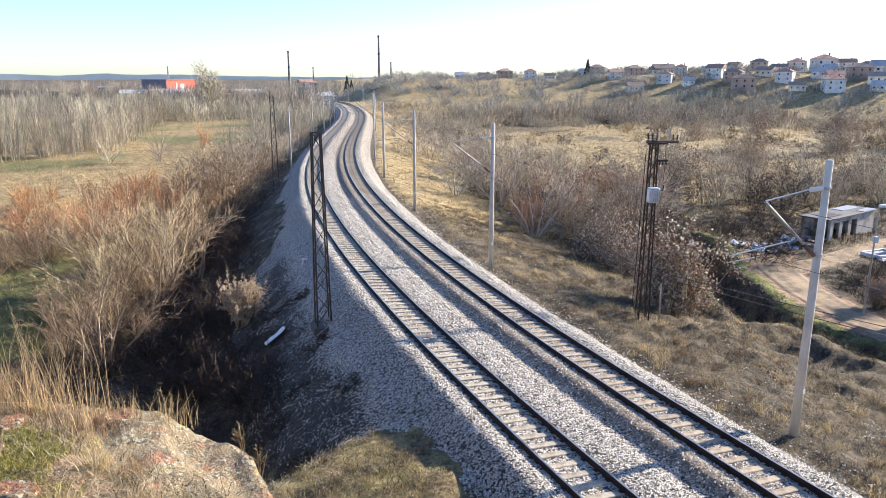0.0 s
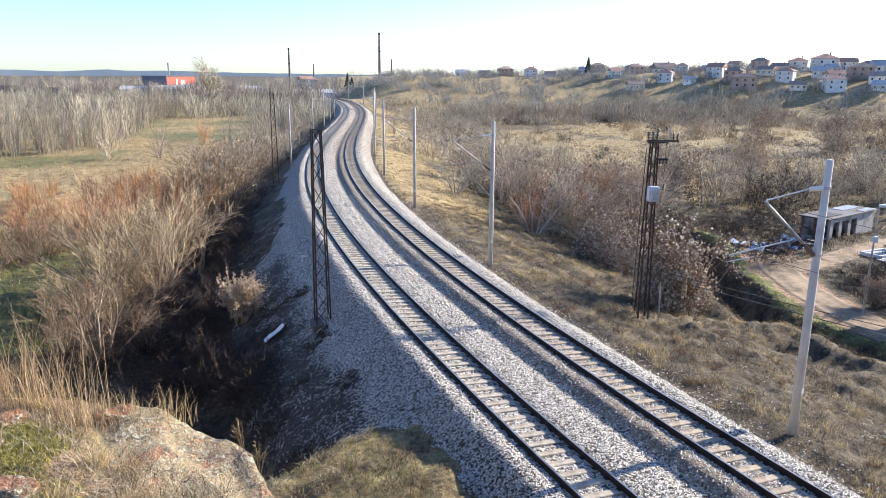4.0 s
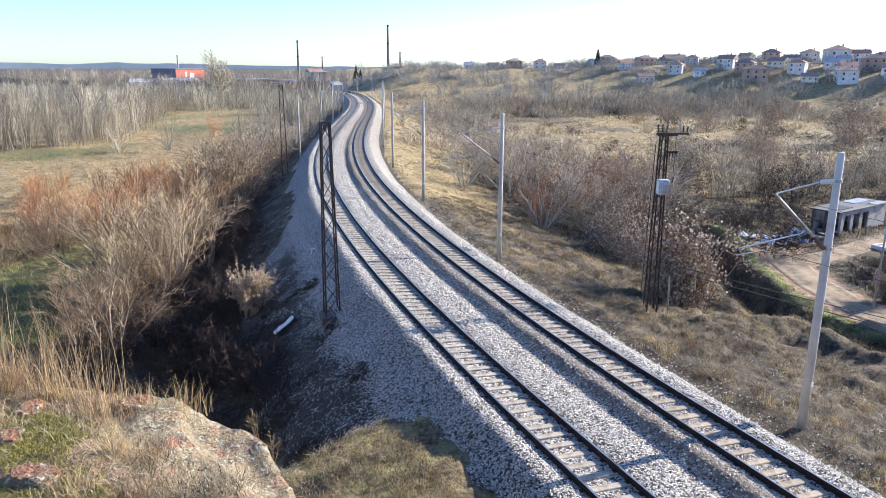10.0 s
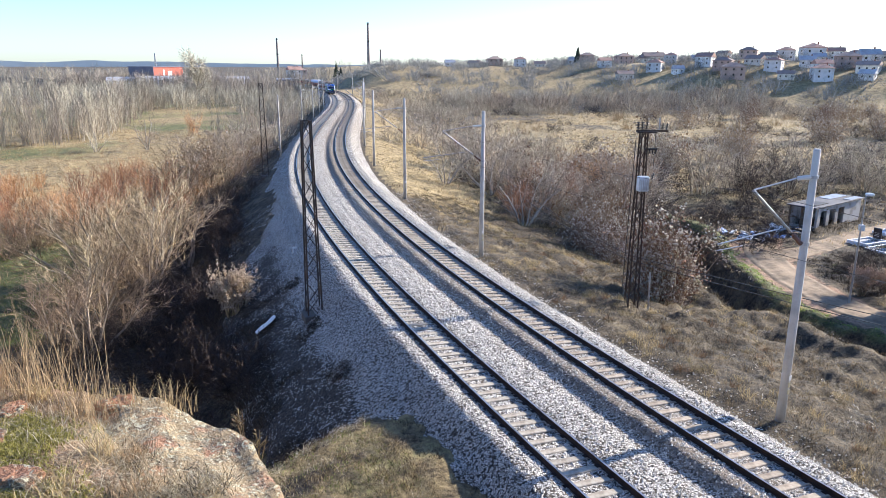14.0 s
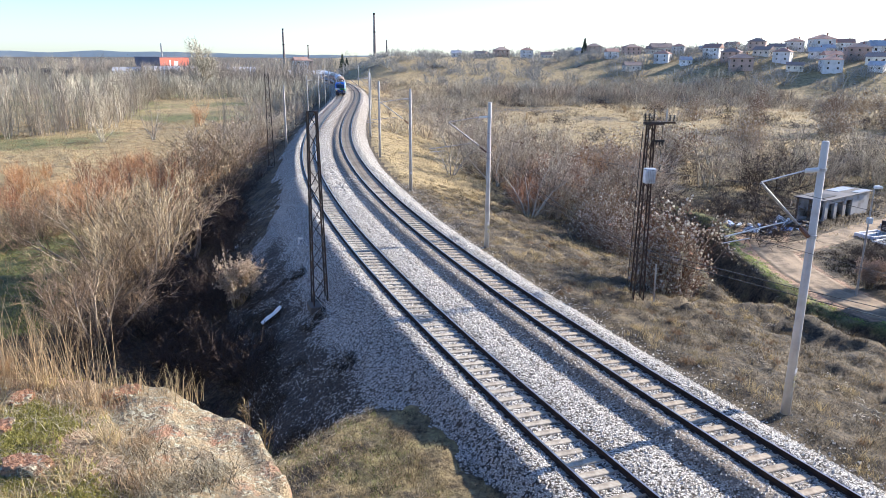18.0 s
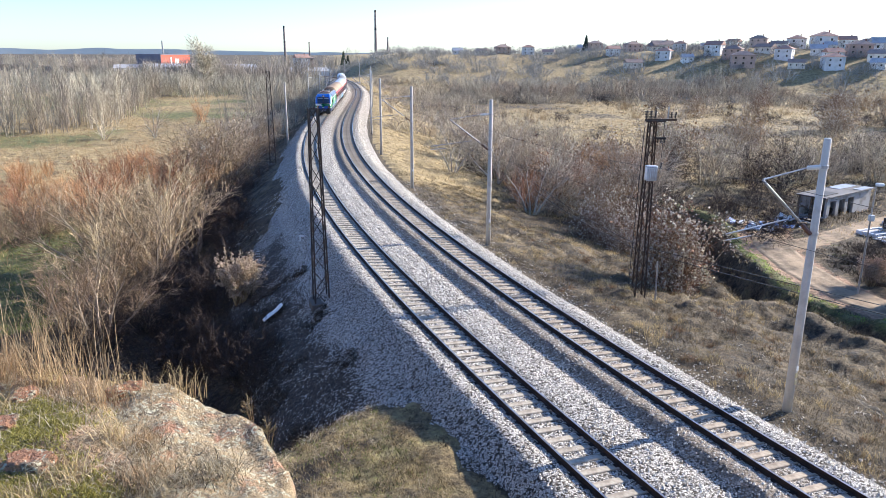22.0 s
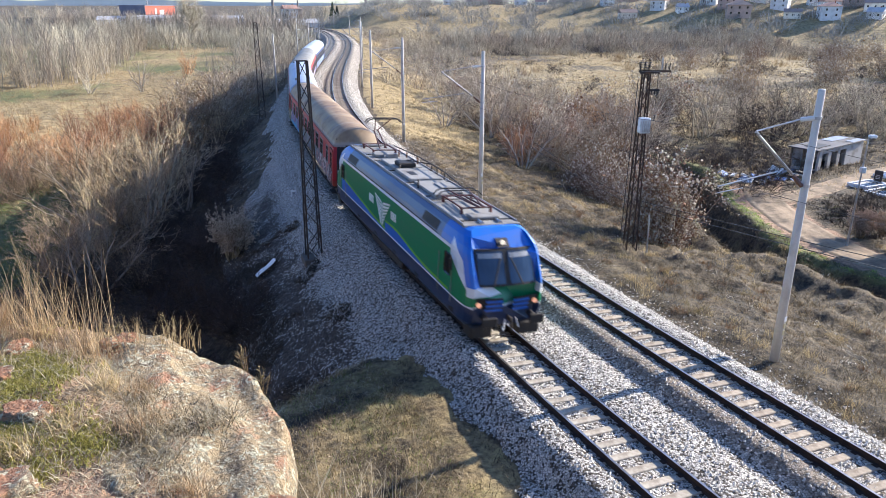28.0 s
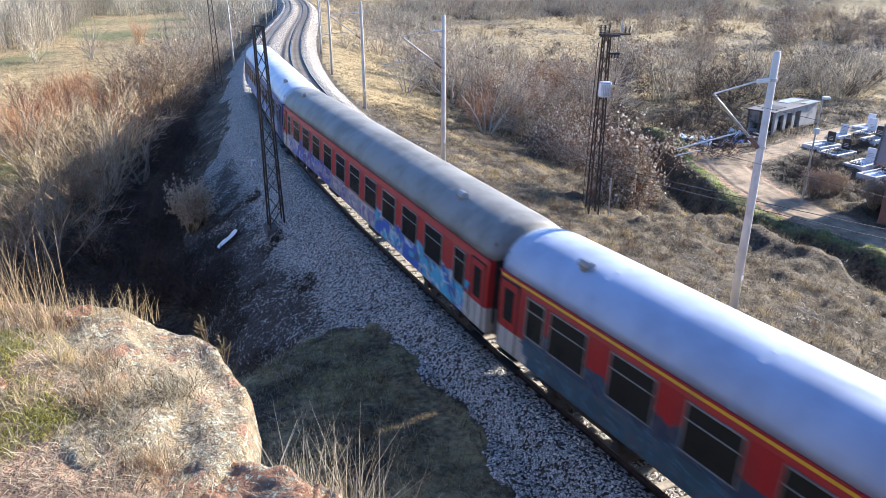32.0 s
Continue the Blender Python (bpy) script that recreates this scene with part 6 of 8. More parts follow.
def grave(x, y, turn, w, d, h, dark, label):
    ob = empty("gravestone", Matrix.Translation((x, y, gz(x, y))) @ Matrix.Rotation(turn, 4, "Z"), label, "grave", "graves by the road")
    bm = bmesh.new()
    for a in ((-w / 2, w / 2, -d / 2, -d / 2 + 0.18), (-w / 2, w / 2, d / 2 - 0.18, d / 2), (-w / 2, -w / 2 + 0.18, -d / 2 + 0.18, d / 2 - 0.18), (w / 2 - 0.18, w / 2, -d / 2 + 0.18, d / 2 - 0.18)):
        box(bm, *a, -0.2, 0.3, 0.015)
    part("kerb", bm, M_MARBLE, ob, "white marble kerb")
    bm = bmesh.new()
    box(bm, -w / 2 + 0.18, w / 2 - 0.18, -d / 2 + 0.18, d / 2 - 0.18, -0.2, 0.16, 0.01)
    part("slab", bm, M_MARBLE if not dark else M_CONCRETE, ob)
    bm = bmesh.new()
    box(bm, -0.38, 0.38, d / 2 - 0.3, d / 2 - 0.16, 0.3, 0.3 + h, 0.03)
    stone = part("headstone", bm, M_GRANITE if dark else M_MARBLE, ob, "polished dark headstone" if dark else "white marble headstone")
    for i in range(3):
        bm = bmesh.new()
        box(bm, -0.22, 0.22, d / 2 - 0.306, d / 2 - 0.3, 0.55 + i * 0.14, 0.6 + i * 0.14)
        part("inscription_bar", bm, M_GALV, stone)


M_MARBLE = worn("marble", (0.72, 0.72, 0.74), (0.5, 0.5, 0.52), 1.5, 12, 0.4)
M_GRANITE = glossy("granite", (0.03, 0.03, 0.035), 0.2)
for _i, (_x, _y, _w, _d, _h, _k) in enumerate(((39.4, 61.6, 1.9, 3.0, 1.0, True), (39.6, 59.4, 1.9, 3.0, 1.0, True), (38.6, 54.3, 1.6, 3.0, 1.0, False), (38.7, 52.2, 1.6, 3.4, 1.1, False), (43.4, 65.4, 1.3, 2.0, 0.9, False), (47.0, 66.5, 1.4, 2.2, 1.2, False), (48.4, 69.0, 1.4, 2.2, 1.2, False), (44.8, 62.2, 1.4, 2.2, 1.0, True), (46.5, 59.6, 1.4, 2.2, 1.0, False))):
    grave(_x, _y, -1.15 + 0.05 * (_i % 3), _w, _d, _h, _k, "white marble grave with a %s headstone in weedy ground" % ("dark" if _k else "pale"))


def rubbish(x, y, n, spread, seed, label):
    rng = random.Random(seed)
    ob = empty("rubbish_heap", Matrix.Translation((x, y, gz(x, y))), label, "rubbish", "rubbish heaps")
    mats = (M_WHITE, M_TIMBER, M_DARK, M_GALV, worn("blue_plastic", (0.1, 0.2, 0.45), (0.07, 0.12, 0.25), 3, 20, 0.5))
    for i in range(n):
        bm = bmesh.new()
        a, b, c = rng.uniform(0.1, 0.7), rng.uniform(0.1, 0.5), rng.uniform(0.02, 0.25)
        box(bm, -a, a, -b, b, 0, c, 0.01)
        bmesh.ops.transform(bm, matrix=Matrix.Translation((rng.gauss(0, spread), rng.gauss(0, spread * 0.6), rng.uniform(0, 0.35))) @ Euler((rng.uniform(-0.5, 0.5), rng.uniform(-0.5, 0.5), rng.uniform(0, 6))).to_matrix().to_4x4(), verts=bm.verts)
        part("debris", bm, rng.choice(mats), ob)


rubbish(29.5, 63.5, 30, 1.5, 1, "heap of dumped boards, sheets and scrap beside the road")
rubbish(33.0, 65.5, 18, 1.2, 2, "heap of dumped scrap beside the old shed")
rubbish(20.6, 42.5, 8, 0.5, 4, "pale plastic litter in the ditch")


def plastic_sheet():
    """A long thin sheet, a little curled, lying down the slope."""
    a, b = Vector((-9.5, 34.9, gz(-9.5, 34.9) + 0.8)), Vector((-8.6, 35.5, gz(-8.6, 35.5) + 0.82))
    ob = empty("plastic_sheet", Matrix.Translation(a), "flat white plastic sheet lying on the dark slope", "litter")
    bm = bmesh.new()
    d = b - a
    side = d.cross(Vector((0, 0, 1))).normalized() * 0.2
    up = Vector((0, 0, 0.012))
    rings = []
    for i in range(9):
        c = d * (i / 8) + Vector((0, 0, 0.03 * math.sin(i * 0.9)))
        w = side * (1.0 - 0.25 * math.sin(i * 0.8 + 1) ** 2)
        rings.append([c - w - up, c + w - up * 2, c + w, c + up * 3, c - w + up])
    loft(bm, rings)
    part("sheet", bm, M_WHITE, ob)


plastic_sheet()


def brick_building():
    """A building at the roadside of which the near corner shows."""
    x, y = 31.4, 41.4
    ob = empty("brick_building", Matrix.Translation((x, y, -4.7)) @ Matrix.Rotation(-0.66, 4, "Z"), "brick building with a tiled roof beside the dirt road", "building")
    bm = bmesh.new()
    box(bm, 0.0, 8.0, 0.0, 6.0, 0.0, 3.4)
    part("wall", bm, M_BRICK, ob)
    bm = bmesh.new()
    box(bm, -0.05, 8.05, -0.05, 6.05, 3.4, 4.3, 0.02)
    part("upper_wall", bm, M_WHITE, ob, "whitewashed upper wall")
    bm = bmesh.new()
    loft(bm, [[(px, -0.8, 4.1), (px, -0.8, 4.25), (px, 3.0, 6.0), (px, 6.8, 4.25), (px, 6.8, 4.1), (px, 3.0, 5.85)] for px in (-0.9, 8.8)])
    part("roof", bm, _roofs[0], ob, "red-brown tiled roof")
    for k in range(2):
        bm = bmesh.new()
        box(bm, -0.96, -0.84, -0.85 if k else 3.0, 3.0 if k else 6.85, 0.0, 0.16)
        sl = 0.43 if k else -0.43
        for v in bm.verts:
            v.co.z += 4.14 + (v.co.y + 0.8) * 0.46 if k else 4.14 + (6.8 - v.co.y) * 0.46
        part("eaves_board", bm, M_TIMBER, ob)


brick_building()


def marker_post():
    x, y = -9.4, 44.8
    ob = empty("marker_post", Matrix.Translation((x, y, gz(x, y))), "short bent white marker post on the ballast slope", "marker")
    bm = bmesh.new()
    tube(bm, (0, 0, -0.3), (0.02, 0, 0.75), 0.05, 0.05, 8)
    part("post", bm, M_WHITE, ob)
    bm = bmesh.new()
    box(bm, -0.03, 0.3, -0.03, 0.03, 0.68, 0.8, 0.01)
    part("arm", bm, M_WHITE, ob)


marker_post()


# ---- plants ----
def prisms(segs, sides=3):
    """Tapered sticks from rows (x0 y0 z0 x1 y1 z1 r0 r1), as vertices and faces."""
    a = np.asarray(segs, float)
    p, q, r0, r1 = a[:, 0:3], a[:, 3:6], a[:, 6:7], a[:, 7:8]
    d = q - p
    d /= np.linalg.norm(d, axis=1, keepdims=True) + 1e-9
    ref = np.where(np.abs(d[:, 2:3]) > 0.9, np.array([[1.0, 0, 0]]), np.array([[0, 0, 1.0]]))
    e = np.cross(d, ref)
    e /= np.linalg.norm(e, axis=1, keepdims=True) + 1e-9
    f = np.cross(d, e)
    rings = []
    for c, r in ((p, r0), (q, r1)):
        for k in range(sides):
            t = 2 * math.pi * k / sides
            rings.append(c + (e * math.cos(t) + f * math.sin(t)) * r)
    v = np.stack(rings, 1)
    n = np.arange(len(a))[:, None] * (2 * sides)
    faces = np.concatenate([n + np.array([[k, (k + 1) % sides, sides + (k + 1) % sides, sides + k]]) for k in range(sides)], 1).reshape(-1, 4)
    return v.reshape(-1, 3), faces


def grow(rng, stems, height, spread, depth, kids, thick, wander=0.18, rise=0.25, base=0.3, first=0.25, angle=0.6, shrink=0.55, segs=(3, 2, 1, 1), fine=0.011):
    """Branching sticks of a bare plant: thick wood and thin twigs in two lists."""
    wood, twigs = [], []

    def limb(p, d, length, r, level):
        n = segs[level]
        for i in range(n):
            d = d + rng.normal(0, wander, 3)
            d[2] += rise * 0.3
            d /= np.linalg.norm(d)
            q = p + d * length / n
            ra, rb = r * (1 - 0.7 * i / n), r * (1 - 0.7 * (i + 1) / n)
            (wood if level < 1 or (level == 1 and depth > 2) else twigs).append((*p, *q, ra, rb))
            if level < depth and (i + 1) / n > first:
                for _ in range(kids[level]):
                    side = rng.normal(0, 1, 3)
                    side -= d * (side @ d)
                    side /= np.linalg.norm(side) + 1e-9
                    t = angle * rng.uniform(0.6, 1.4)
                    e = d * math.cos(t) + side * math.sin(t)
                    limb(p + (q - p) * rng.uniform(0.2, 1), e, length * shrink * rng.uniform(0.6, 1.25), max(rb * 0.6, fine), level + 1)
            p = q

    for _ in range(stems):
        a, k = rng.uniform(0, 2 * math.pi), rng.uniform(0, 1) ** 0.7
        d = np.array([math.cos(a) * spread * k, math.sin(a) * spread * k, 1.0])
        limb(np.array([math.cos(a) * base * k, math.sin(a) * base * k, -0.15]), d / np.linalg.norm(d), height * rng.uniform(0.75, 1.08), thick * rng.uniform(0.7, 1.1), 0)
    return wood, twigs


def blobs(rng, pts, r):
    """Small uneven eight-sided clumps at points."""
    o = np.array([(1, 0, 0), (-1, 0, 0), (0, 1, 0), (0, -1, 0), (0, 0, 1), (0, 0, -1)], float)
    f = np.array([(0, 2, 4), (2, 1, 4), (1, 3, 4), (3, 0, 4), (2, 0, 5), (1, 2, 5), (3, 1, 5), (0, 3, 5)])
    pts = np.asarray(pts)
    v = pts[:, None, :] + o[None] * (r * rng.uniform(0.5, 1.3, (len(pts), 1, 1))) * rng.uniform(0.6, 1.3, (len(pts), 6, 1))
    return v.reshape(-1, 3), (np.arange(len(pts))[:, None, None] * 6 + f[None]).reshape(-1, 3)


PLANTS = {}


def plant(kind, seed, bark, twig, fluff=0, fluff_mat=None, leaves=0, fluff_r=0.05, leaf_r=0.06, **k):
    """A variant of a bare plant: its meshes, built once."""
    rng = np.random.RandomState(seed)
    wood, twigs = grow(rng, **k)
    meshes = [("trunk", array_mesh("trunk", *prisms(wood, 5), bark)), ("crown", array_mesh("crown", *prisms(twigs, 3), twig))]
    ends = np.array(twigs)[:, 3:6]
    if fluff:
        v, f = blobs(rng, ends[rng.choice(len(ends), fluff)], fluff_r)
        meshes.append(("seed_heads", array_mesh("seed_heads", v, f, fluff_mat or T_FLUFF)))
    if leaves:
        c = ends[rng.choice(len(ends), leaves)] + rng.normal(0, 0.15, (leaves, 3))
        a, b = rng.normal(0, leaf_r, (leaves, 3)), rng.normal(0, leaf_r, (leaves, 3))
        v = np.stack((c - a, c + b, c + a, c - b), 1).reshape(-1, 3)
        meshes.append(("leaves", array_mesh("leaves", v, np.arange(4 * leaves).reshape(-1, 4), T_LEAF)))
    PLANTS.setdefault(kind, []).append(meshes)


for _v in range(4):
    plant("poplar", 10 + _v, T_LIMB if _v else T_PALE, T_WOOD, stems=4, height=12.0, spread=0.12, depth=2, kids=(5, 2), thick=0.075, wander=0.04, rise=0.35, base=1.6, first=0.2, angle=0.36, shrink=0.3, fine=0.036)
for _v in range(4):
    plant("sapling", 20 + _v, T_LIMB, T_WOOD, stems=9, height=7.5, spread=0.2, depth=2, kids=(2, 2), thick=0.07, wander=0.06, rise=0.3, base=1.9, angle=0.35, shrink=0.36, fine=0.024)
for _v in range(4):
    plant("orange_shrub", 30 + _v, T_BROWN, T_ORANGE, stems=12, height=4.2, spread=0.7, depth=2, kids=(4, 3), thick=0.055, wander=0.13, rise=0.35, base=0.8, angle=0.5, shrink=0.5)
for _v in range(3):
    plant("grey_shrub", 40 + _v, T_LIMB, T_GREY, stems=5, height=4.6, spread=0.75, depth=3, kids=(2, 3, 3), thick=0.1, wander=0.2, rise=0.25, base=0.5, angle=0.62, shrink=0.55, segs=(4, 2, 1, 1), fine=0.013)
for _v in range(3):
    plant("crooked_tree", 130 + _v, T_LIMB, T_TAN, stems=4, height=5.2, spread=0.85, depth=3, kids=(2, 3, 3), thick=0.14, wander=0.16, rise=0.3, base=0.5, angle=0.55, shrink=0.55, segs=(4, 3, 1, 1), fine=0.013)
# Same growth as brown_shrub, its twigs toned down for the shaded hollow.
for _v in range(3):
    plant("hollow_shrub", 55 + _v, T_HOLLOW_SHADE, T_HOLLOW_SHADE, stems=8, height=3.5, spread=0.9, depth=2, kids=(3, 3), thick=0.05, wander=0.2, rise=0.12, base=0.9, angle=0.7, shrink=0.55, fine=0.013)
for _v in range(4):
    plant("brown_shrub", 50 + _v, T_BROWN, T_BROWN, stems=8, height=3.5, spread=0.9, depth=2, kids=(3, 3), thick=0.05, wander=0.2, rise=0.12, base=0.9, angle=0.7, shrink=0.55, leaves=120, fine=0.013)
for _v in range(3):
    plant("white_tree", 60 + _v, T_PALE, T_GREY, stems=4, height=4.6, spread=0.7, depth=2, kids=(3, 3), thick=0.1, wander=0.2, rise=0.2, base=0.4, angle=0.7, shrink=0.55, fine=0.016)
for _v in range(3):
    plant("vine_clump", 70 + _v, T_BROWN, T_VINE, stems=15, height=3.9, spread=0.6, depth=2, kids=(3, 4), thick=0.045, wander=0.3, rise=0.0, base=1.2, angle=0.95, shrink=0.5, fluff=420, fluff_r=0.075, leaves=500, leaf_r=0.045, fine=0.011)
for _v in range(2):
    plant("vine_bush", 75 + _v, T_BROWN, T_VINE, stems=18, height=3.6, spread=0.5, depth=2, kids=(3, 4), thick=0.045, wander=0.3, rise=0.0, base=1.2, angle=0.95, shrink=0.5, fluff=900, fluff_r=0.075, leaves=500, leaf_r=0.045, fine=0.012)
for _v in range(2):
    plant("vine_tower", 175 + _v, T_BROWN, T_VINE, stems=13, height=5.6, spread=0.26, depth=2, kids=(5, 4), thick=0.05, wander=0.16, rise=0.0, base=0.7, first=0.08, angle=1.0, shrink=0.26, fluff=900, fluff_r=0.08, leaves=900, leaf_r=0.05, fine=0.012)
for _v in range(3):
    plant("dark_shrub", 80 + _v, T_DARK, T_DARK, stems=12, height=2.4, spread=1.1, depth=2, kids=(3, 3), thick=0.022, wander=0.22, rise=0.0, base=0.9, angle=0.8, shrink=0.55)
for _v in range(3):
    plant("reed_clump", 90 + _v, T_STRAW, T_STRAW, stems=40, height=1.7, spread=0.55, depth=1, kids=(1,), thick=0.022, wander=0.1, rise=-0.1, base=0.9, angle=0.5, shrink=0.4, segs=(2, 1))
for _v in range(3):
    plant("far_scrub", 110 + _v, T_DARK, T_SCRUB, stems=16, height=1.8, spread=1.1, depth=1, kids=(5,), thick=0.05, wander=0.25, rise=0.0, base=1.3, angle=0.9, shrink=0.5, segs=(1, 1), fine=0.03)
for _v in range(3):
    plant("far_brown", 115 + _v, T_BROWN, T_BROWN, stems=16, height=1.9, spread=0.7, depth=1, kids=(5,), thick=0.05, wander=0.2, rise=0.2, base=1.5, angle=0.7, shrink=0.5, segs=(1, 1), fine=0.03)
for _v in range(3):
    plant("far_sapling", 120 + _v, T_LIMB, T_WOOD, stems=9, height=6.0, spread=0.3, depth=1, kids=(3,), thick=0.08, wander=0.06, rise=0.3, base=2.4, angle=0.4, shrink=0.4, segs=(3, 1), fine=0.04)
for _v in range(4):
    plant("far_poplar", 140 + _v, T_LIMB, T_WOOD, stems=6, height=11.0, spread=0.12, depth=1, kids=(5,), thick=0.07, wander=0.05, rise=0.4, base=2.2, first=0.1, angle=0.36, shrink=0.32, segs=(4, 1), fine=0.05)
for _v in range(4):
    plant("light_shrub", 150 + _v, T_BROWN, T_GREY if _v % 2 else T_BROWN, stems=11, height=3.8, spread=0.8, depth=2, kids=(2, 3), thick=0.06, wander=0.26, rise=0.1, base=1.2, angle=0.9, shrink=0.55, segs=(2, 1, 1), fine=0.022)
plant("big_tree", 99, T_LIMB, T_WOOD, stems=1, height=12.0, spread=0.05, depth=3, kids=(5, 5, 4), thick=0.34, wander=0.07, rise=0.32, first=0.2, angle=0.72, shrink=0.5, segs=(5, 3, 1, 1), fine=0.055)
plant("pale_bush", 98, T_HOLLOW_SHADE, T_BUSH, stems=54, height=2.2, spread=0.36, depth=2, kids=(4, 4), thick=0.03, wander=0.14, rise=0.05, base=0.3, first=0.35, angle=0.7, shrink=0.3, fluff=5200, fluff_mat=T_BUSH, fluff_r=0.042, fine=0.009)

KIND = {
    "poplar": ("tree", "clump of slender leafless pale-barked trees"), "sapling": ("tree", "clump of thin pale leafless saplings"),
    "orange_shrub": ("shrub", "bare shrub with rust-orange twigs"), "grey_shrub": ("shrub", "leafless shrub with pale crooked branches"),
    "brown_shrub": ("shrub", "tangled brown leafless shrub"), "hollow_shrub": ("shrub", "tangled brown leafless shrub in shade-darkened tone"), "light_shrub": ("shrub", "grey-brown leafless shrub"), "white_tree": ("tree", "low leafless tree with pale limbs"),
    "vine_clump": ("shrub", "vine-covered thicket with white seed heads"), "vine_bush": ("shrub", "vine-covered bush thick with white seed heads"), "vine_tower": ("shrub", "tall column of vines with white seed heads"), "dark_shrub": ("shrub", "low dark bramble thicket, also deepening shade"),
    "crooked_tree": ("tree", "low leafless tree with crooked tan branches"), "reed_clump": ("grass clump", "clump of tall dry straw-coloured grass"), "big_tree": ("tree", "big leafless tree with broad crown"),
    "pale_bush": ("shrub", "pale straw-coloured bush with fluffy heads"),
}
NAMES = {"poplar": "tree_clump", "sapling": "sapling_clump", "white_tree": "tree", "crooked_tree": "tree", "big_tree": "tree", "vine_clump": "vine_thicket", "vine_bush": "vine_thicket", "vine_tower": "vine_thicket", "reed_clump": "grass_clump", "dark_shrub": "bramble", "pale_bush": "bush"}
_prng = random.Random(5)


def put_plant(kind, x, y, scale=1.0, where="", squash=1.0, dz=0.0):
    meshes = _prng.choice(PLANTS[kind])
    category, label = KIND[kind]
    k = scale * _prng.uniform(0.85, 1.15)
    m = Matrix.Translation((x, y, gz(x, y) + dz)) @ Matrix.Rotation(_prng.uniform(0, 6.28), 4, "Z") @ Matrix.Diagonal((k, k, k * squash, 1))
    ob = empty(NAMES.get(kind, "shrub"), m, label + (" " + where if where else ""), category, "bare " + category + "s")
    for name, me in meshes:
        o = sub({"trunk": "trunk" if category == "tree" else "woody_base", "seed_heads": "seed_fluff", "leaves": "dead_foliage"}.get(name, name), me, ob)
        if name in ("seed_heads", "leaves") or (name == "trunk" and kind not in ("big_tree",)):
            o["kind"] = "stuff"
    return ob


def ditch_clear(x, y):
    """Nothing tall grows on the banks of the ditch and in the yard beside the dirt road."""
    return (y < 64 and x > 17.5 and polyline_distance(np.array([x]), np.array([y]), DITCH)[0][0] < 4.6) or (50 < y < 84 and x > 0.325 * y)


def many(kind, n, x0, x1, y0, y1, scale=(0.8, 1.2), where="", test=None, squash=1.0, seed=1):
    rng = random.Random(seed)
    done = tries = 0
    while done < n and tries < n * 30:
        tries += 1
        x, y = rng.uniform(x0, x1), rng.uniform(y0, y1)
        if (test and not test(x, y)) or (kind not in ("dark_shrub", "pale_bush") and ditch_clear(x, y)):
            continue
        put_plant(kind, x, y, rng.uniform(*scale), where, squash)
        done += 1


def su(x, y):
    s, u = along(x, y)
    return float(s[0]), float(u[0])


def stuff_plants(name, kind, n, region, scale, label, category, seed, test=None, dz=0.0):
    """Plants past counting, joined into one object."""
    rng = random.Random(seed)
    vs, fs, mats, off = [], [], [], 0
    srcs = []
    for meshes in PLANTS[kind]:
        v = np.concatenate([np.array([p.co[:] for p in me.vertices]) for _, me in meshes[:2]])
        k = len(meshes[0][1].vertices)
        f = [tuple(pp.vertices) for pp in meshes[0][1].polygons] + [tuple(i + k for i in pp.vertices) for pp in meshes[1][1].polygons]
        srcs.append((v, f))
    x0, x1, y0, y1 = region
    done = tries = 0
    pts = []
    while done < n and tries < 40 * n:
        tries += 1
        x, y = rng.uniform(x0, x1), rng.uniform(y0, y1)
        if test and not test(x, y):
            continue
        pts.append((x, y))
        done += 1
    if not pts:
        return
    zs = ground_z([p[0] for p in pts], [p[1] for p in pts])
    for (x, y), z in zip(pts, zs):
        v, f = rng.choice(srcs)
        k, a = rng.uniform(*scale), rng.uniform(0, 6.28)
        c, s = math.cos(a) * k, math.sin(a) * k
        w = np.stack((x + v[:, 0] * c - v[:, 1] * s, y + v[:, 0] * s + v[:, 1] * c, z + dz + v[:, 2] * k), 1)
        vs.append(w)
        fs.append(np.array([q for q in f], int) + off)
        off += len(v)
    me = array_mesh(name, np.concatenate(vs), np.concatenate(fs), PLANTS[kind][0][1][1].materials[0])
    tagged(new(name, me), label, category, kind="stuff")


def evergreen(x, y, height, seed):
    """A dark conifer: a trunk with drooping whorls of needle clumps."""
    rng = np.random.RandomState(seed)
    ob = empty("conifer", Matrix.Translation((x, y, gz(x, y) - 0.2)), "dark evergreen conifer standing on the skyline", "tree")
    sub("trunk", array_mesh("trunk", *prisms([(0, 0, 0, 0, 0, height, 0.25, 0.04)], 7), T_LIMB), ob)
    pts = []
    for i in range(520):
        f = rng.uniform(0.08, 1.0) ** 0.8
        w = height * 0.3 * (1.02 - f) * rng.uniform(0.2, 1.0) ** 0.5
        a = rng.uniform(0, 6.28)
        pts.append((math.cos(a) * w, math.sin(a) * w, height * f - 0.25 * w))
    crown = sub("crown", array_mesh("crown", *blobs(rng, pts, 0.34), twig_mat("needles", (0.012, 0.02, 0.012), (0.05, 0.07, 0.04))), ob)
    crown["kind"] = "stuff"


for _b, _r, _h in ((-0.137, 520, 13.0), (-0.131, 540, 9.0), (0.196, 430, 9.0)):
    evergreen(_r * math.sin(math.atan(_b)), _r * math.cos(math.atan(_b)), _h, int(_r))


# wood on the left plain: the front rows singly, the depth as one
_edge = ((-140, 120), (-92, 146), (-82, 158), (-80, 176), (-88, 205), (-108, 268), (-124, 330))


def in_wood(x, y, lo=0.0, hi=999.0):
    d, side = polyline_distance(np.array([x]), np.array([y]), _edge)
    return side[0] > 0 and lo <= d[0] < hi


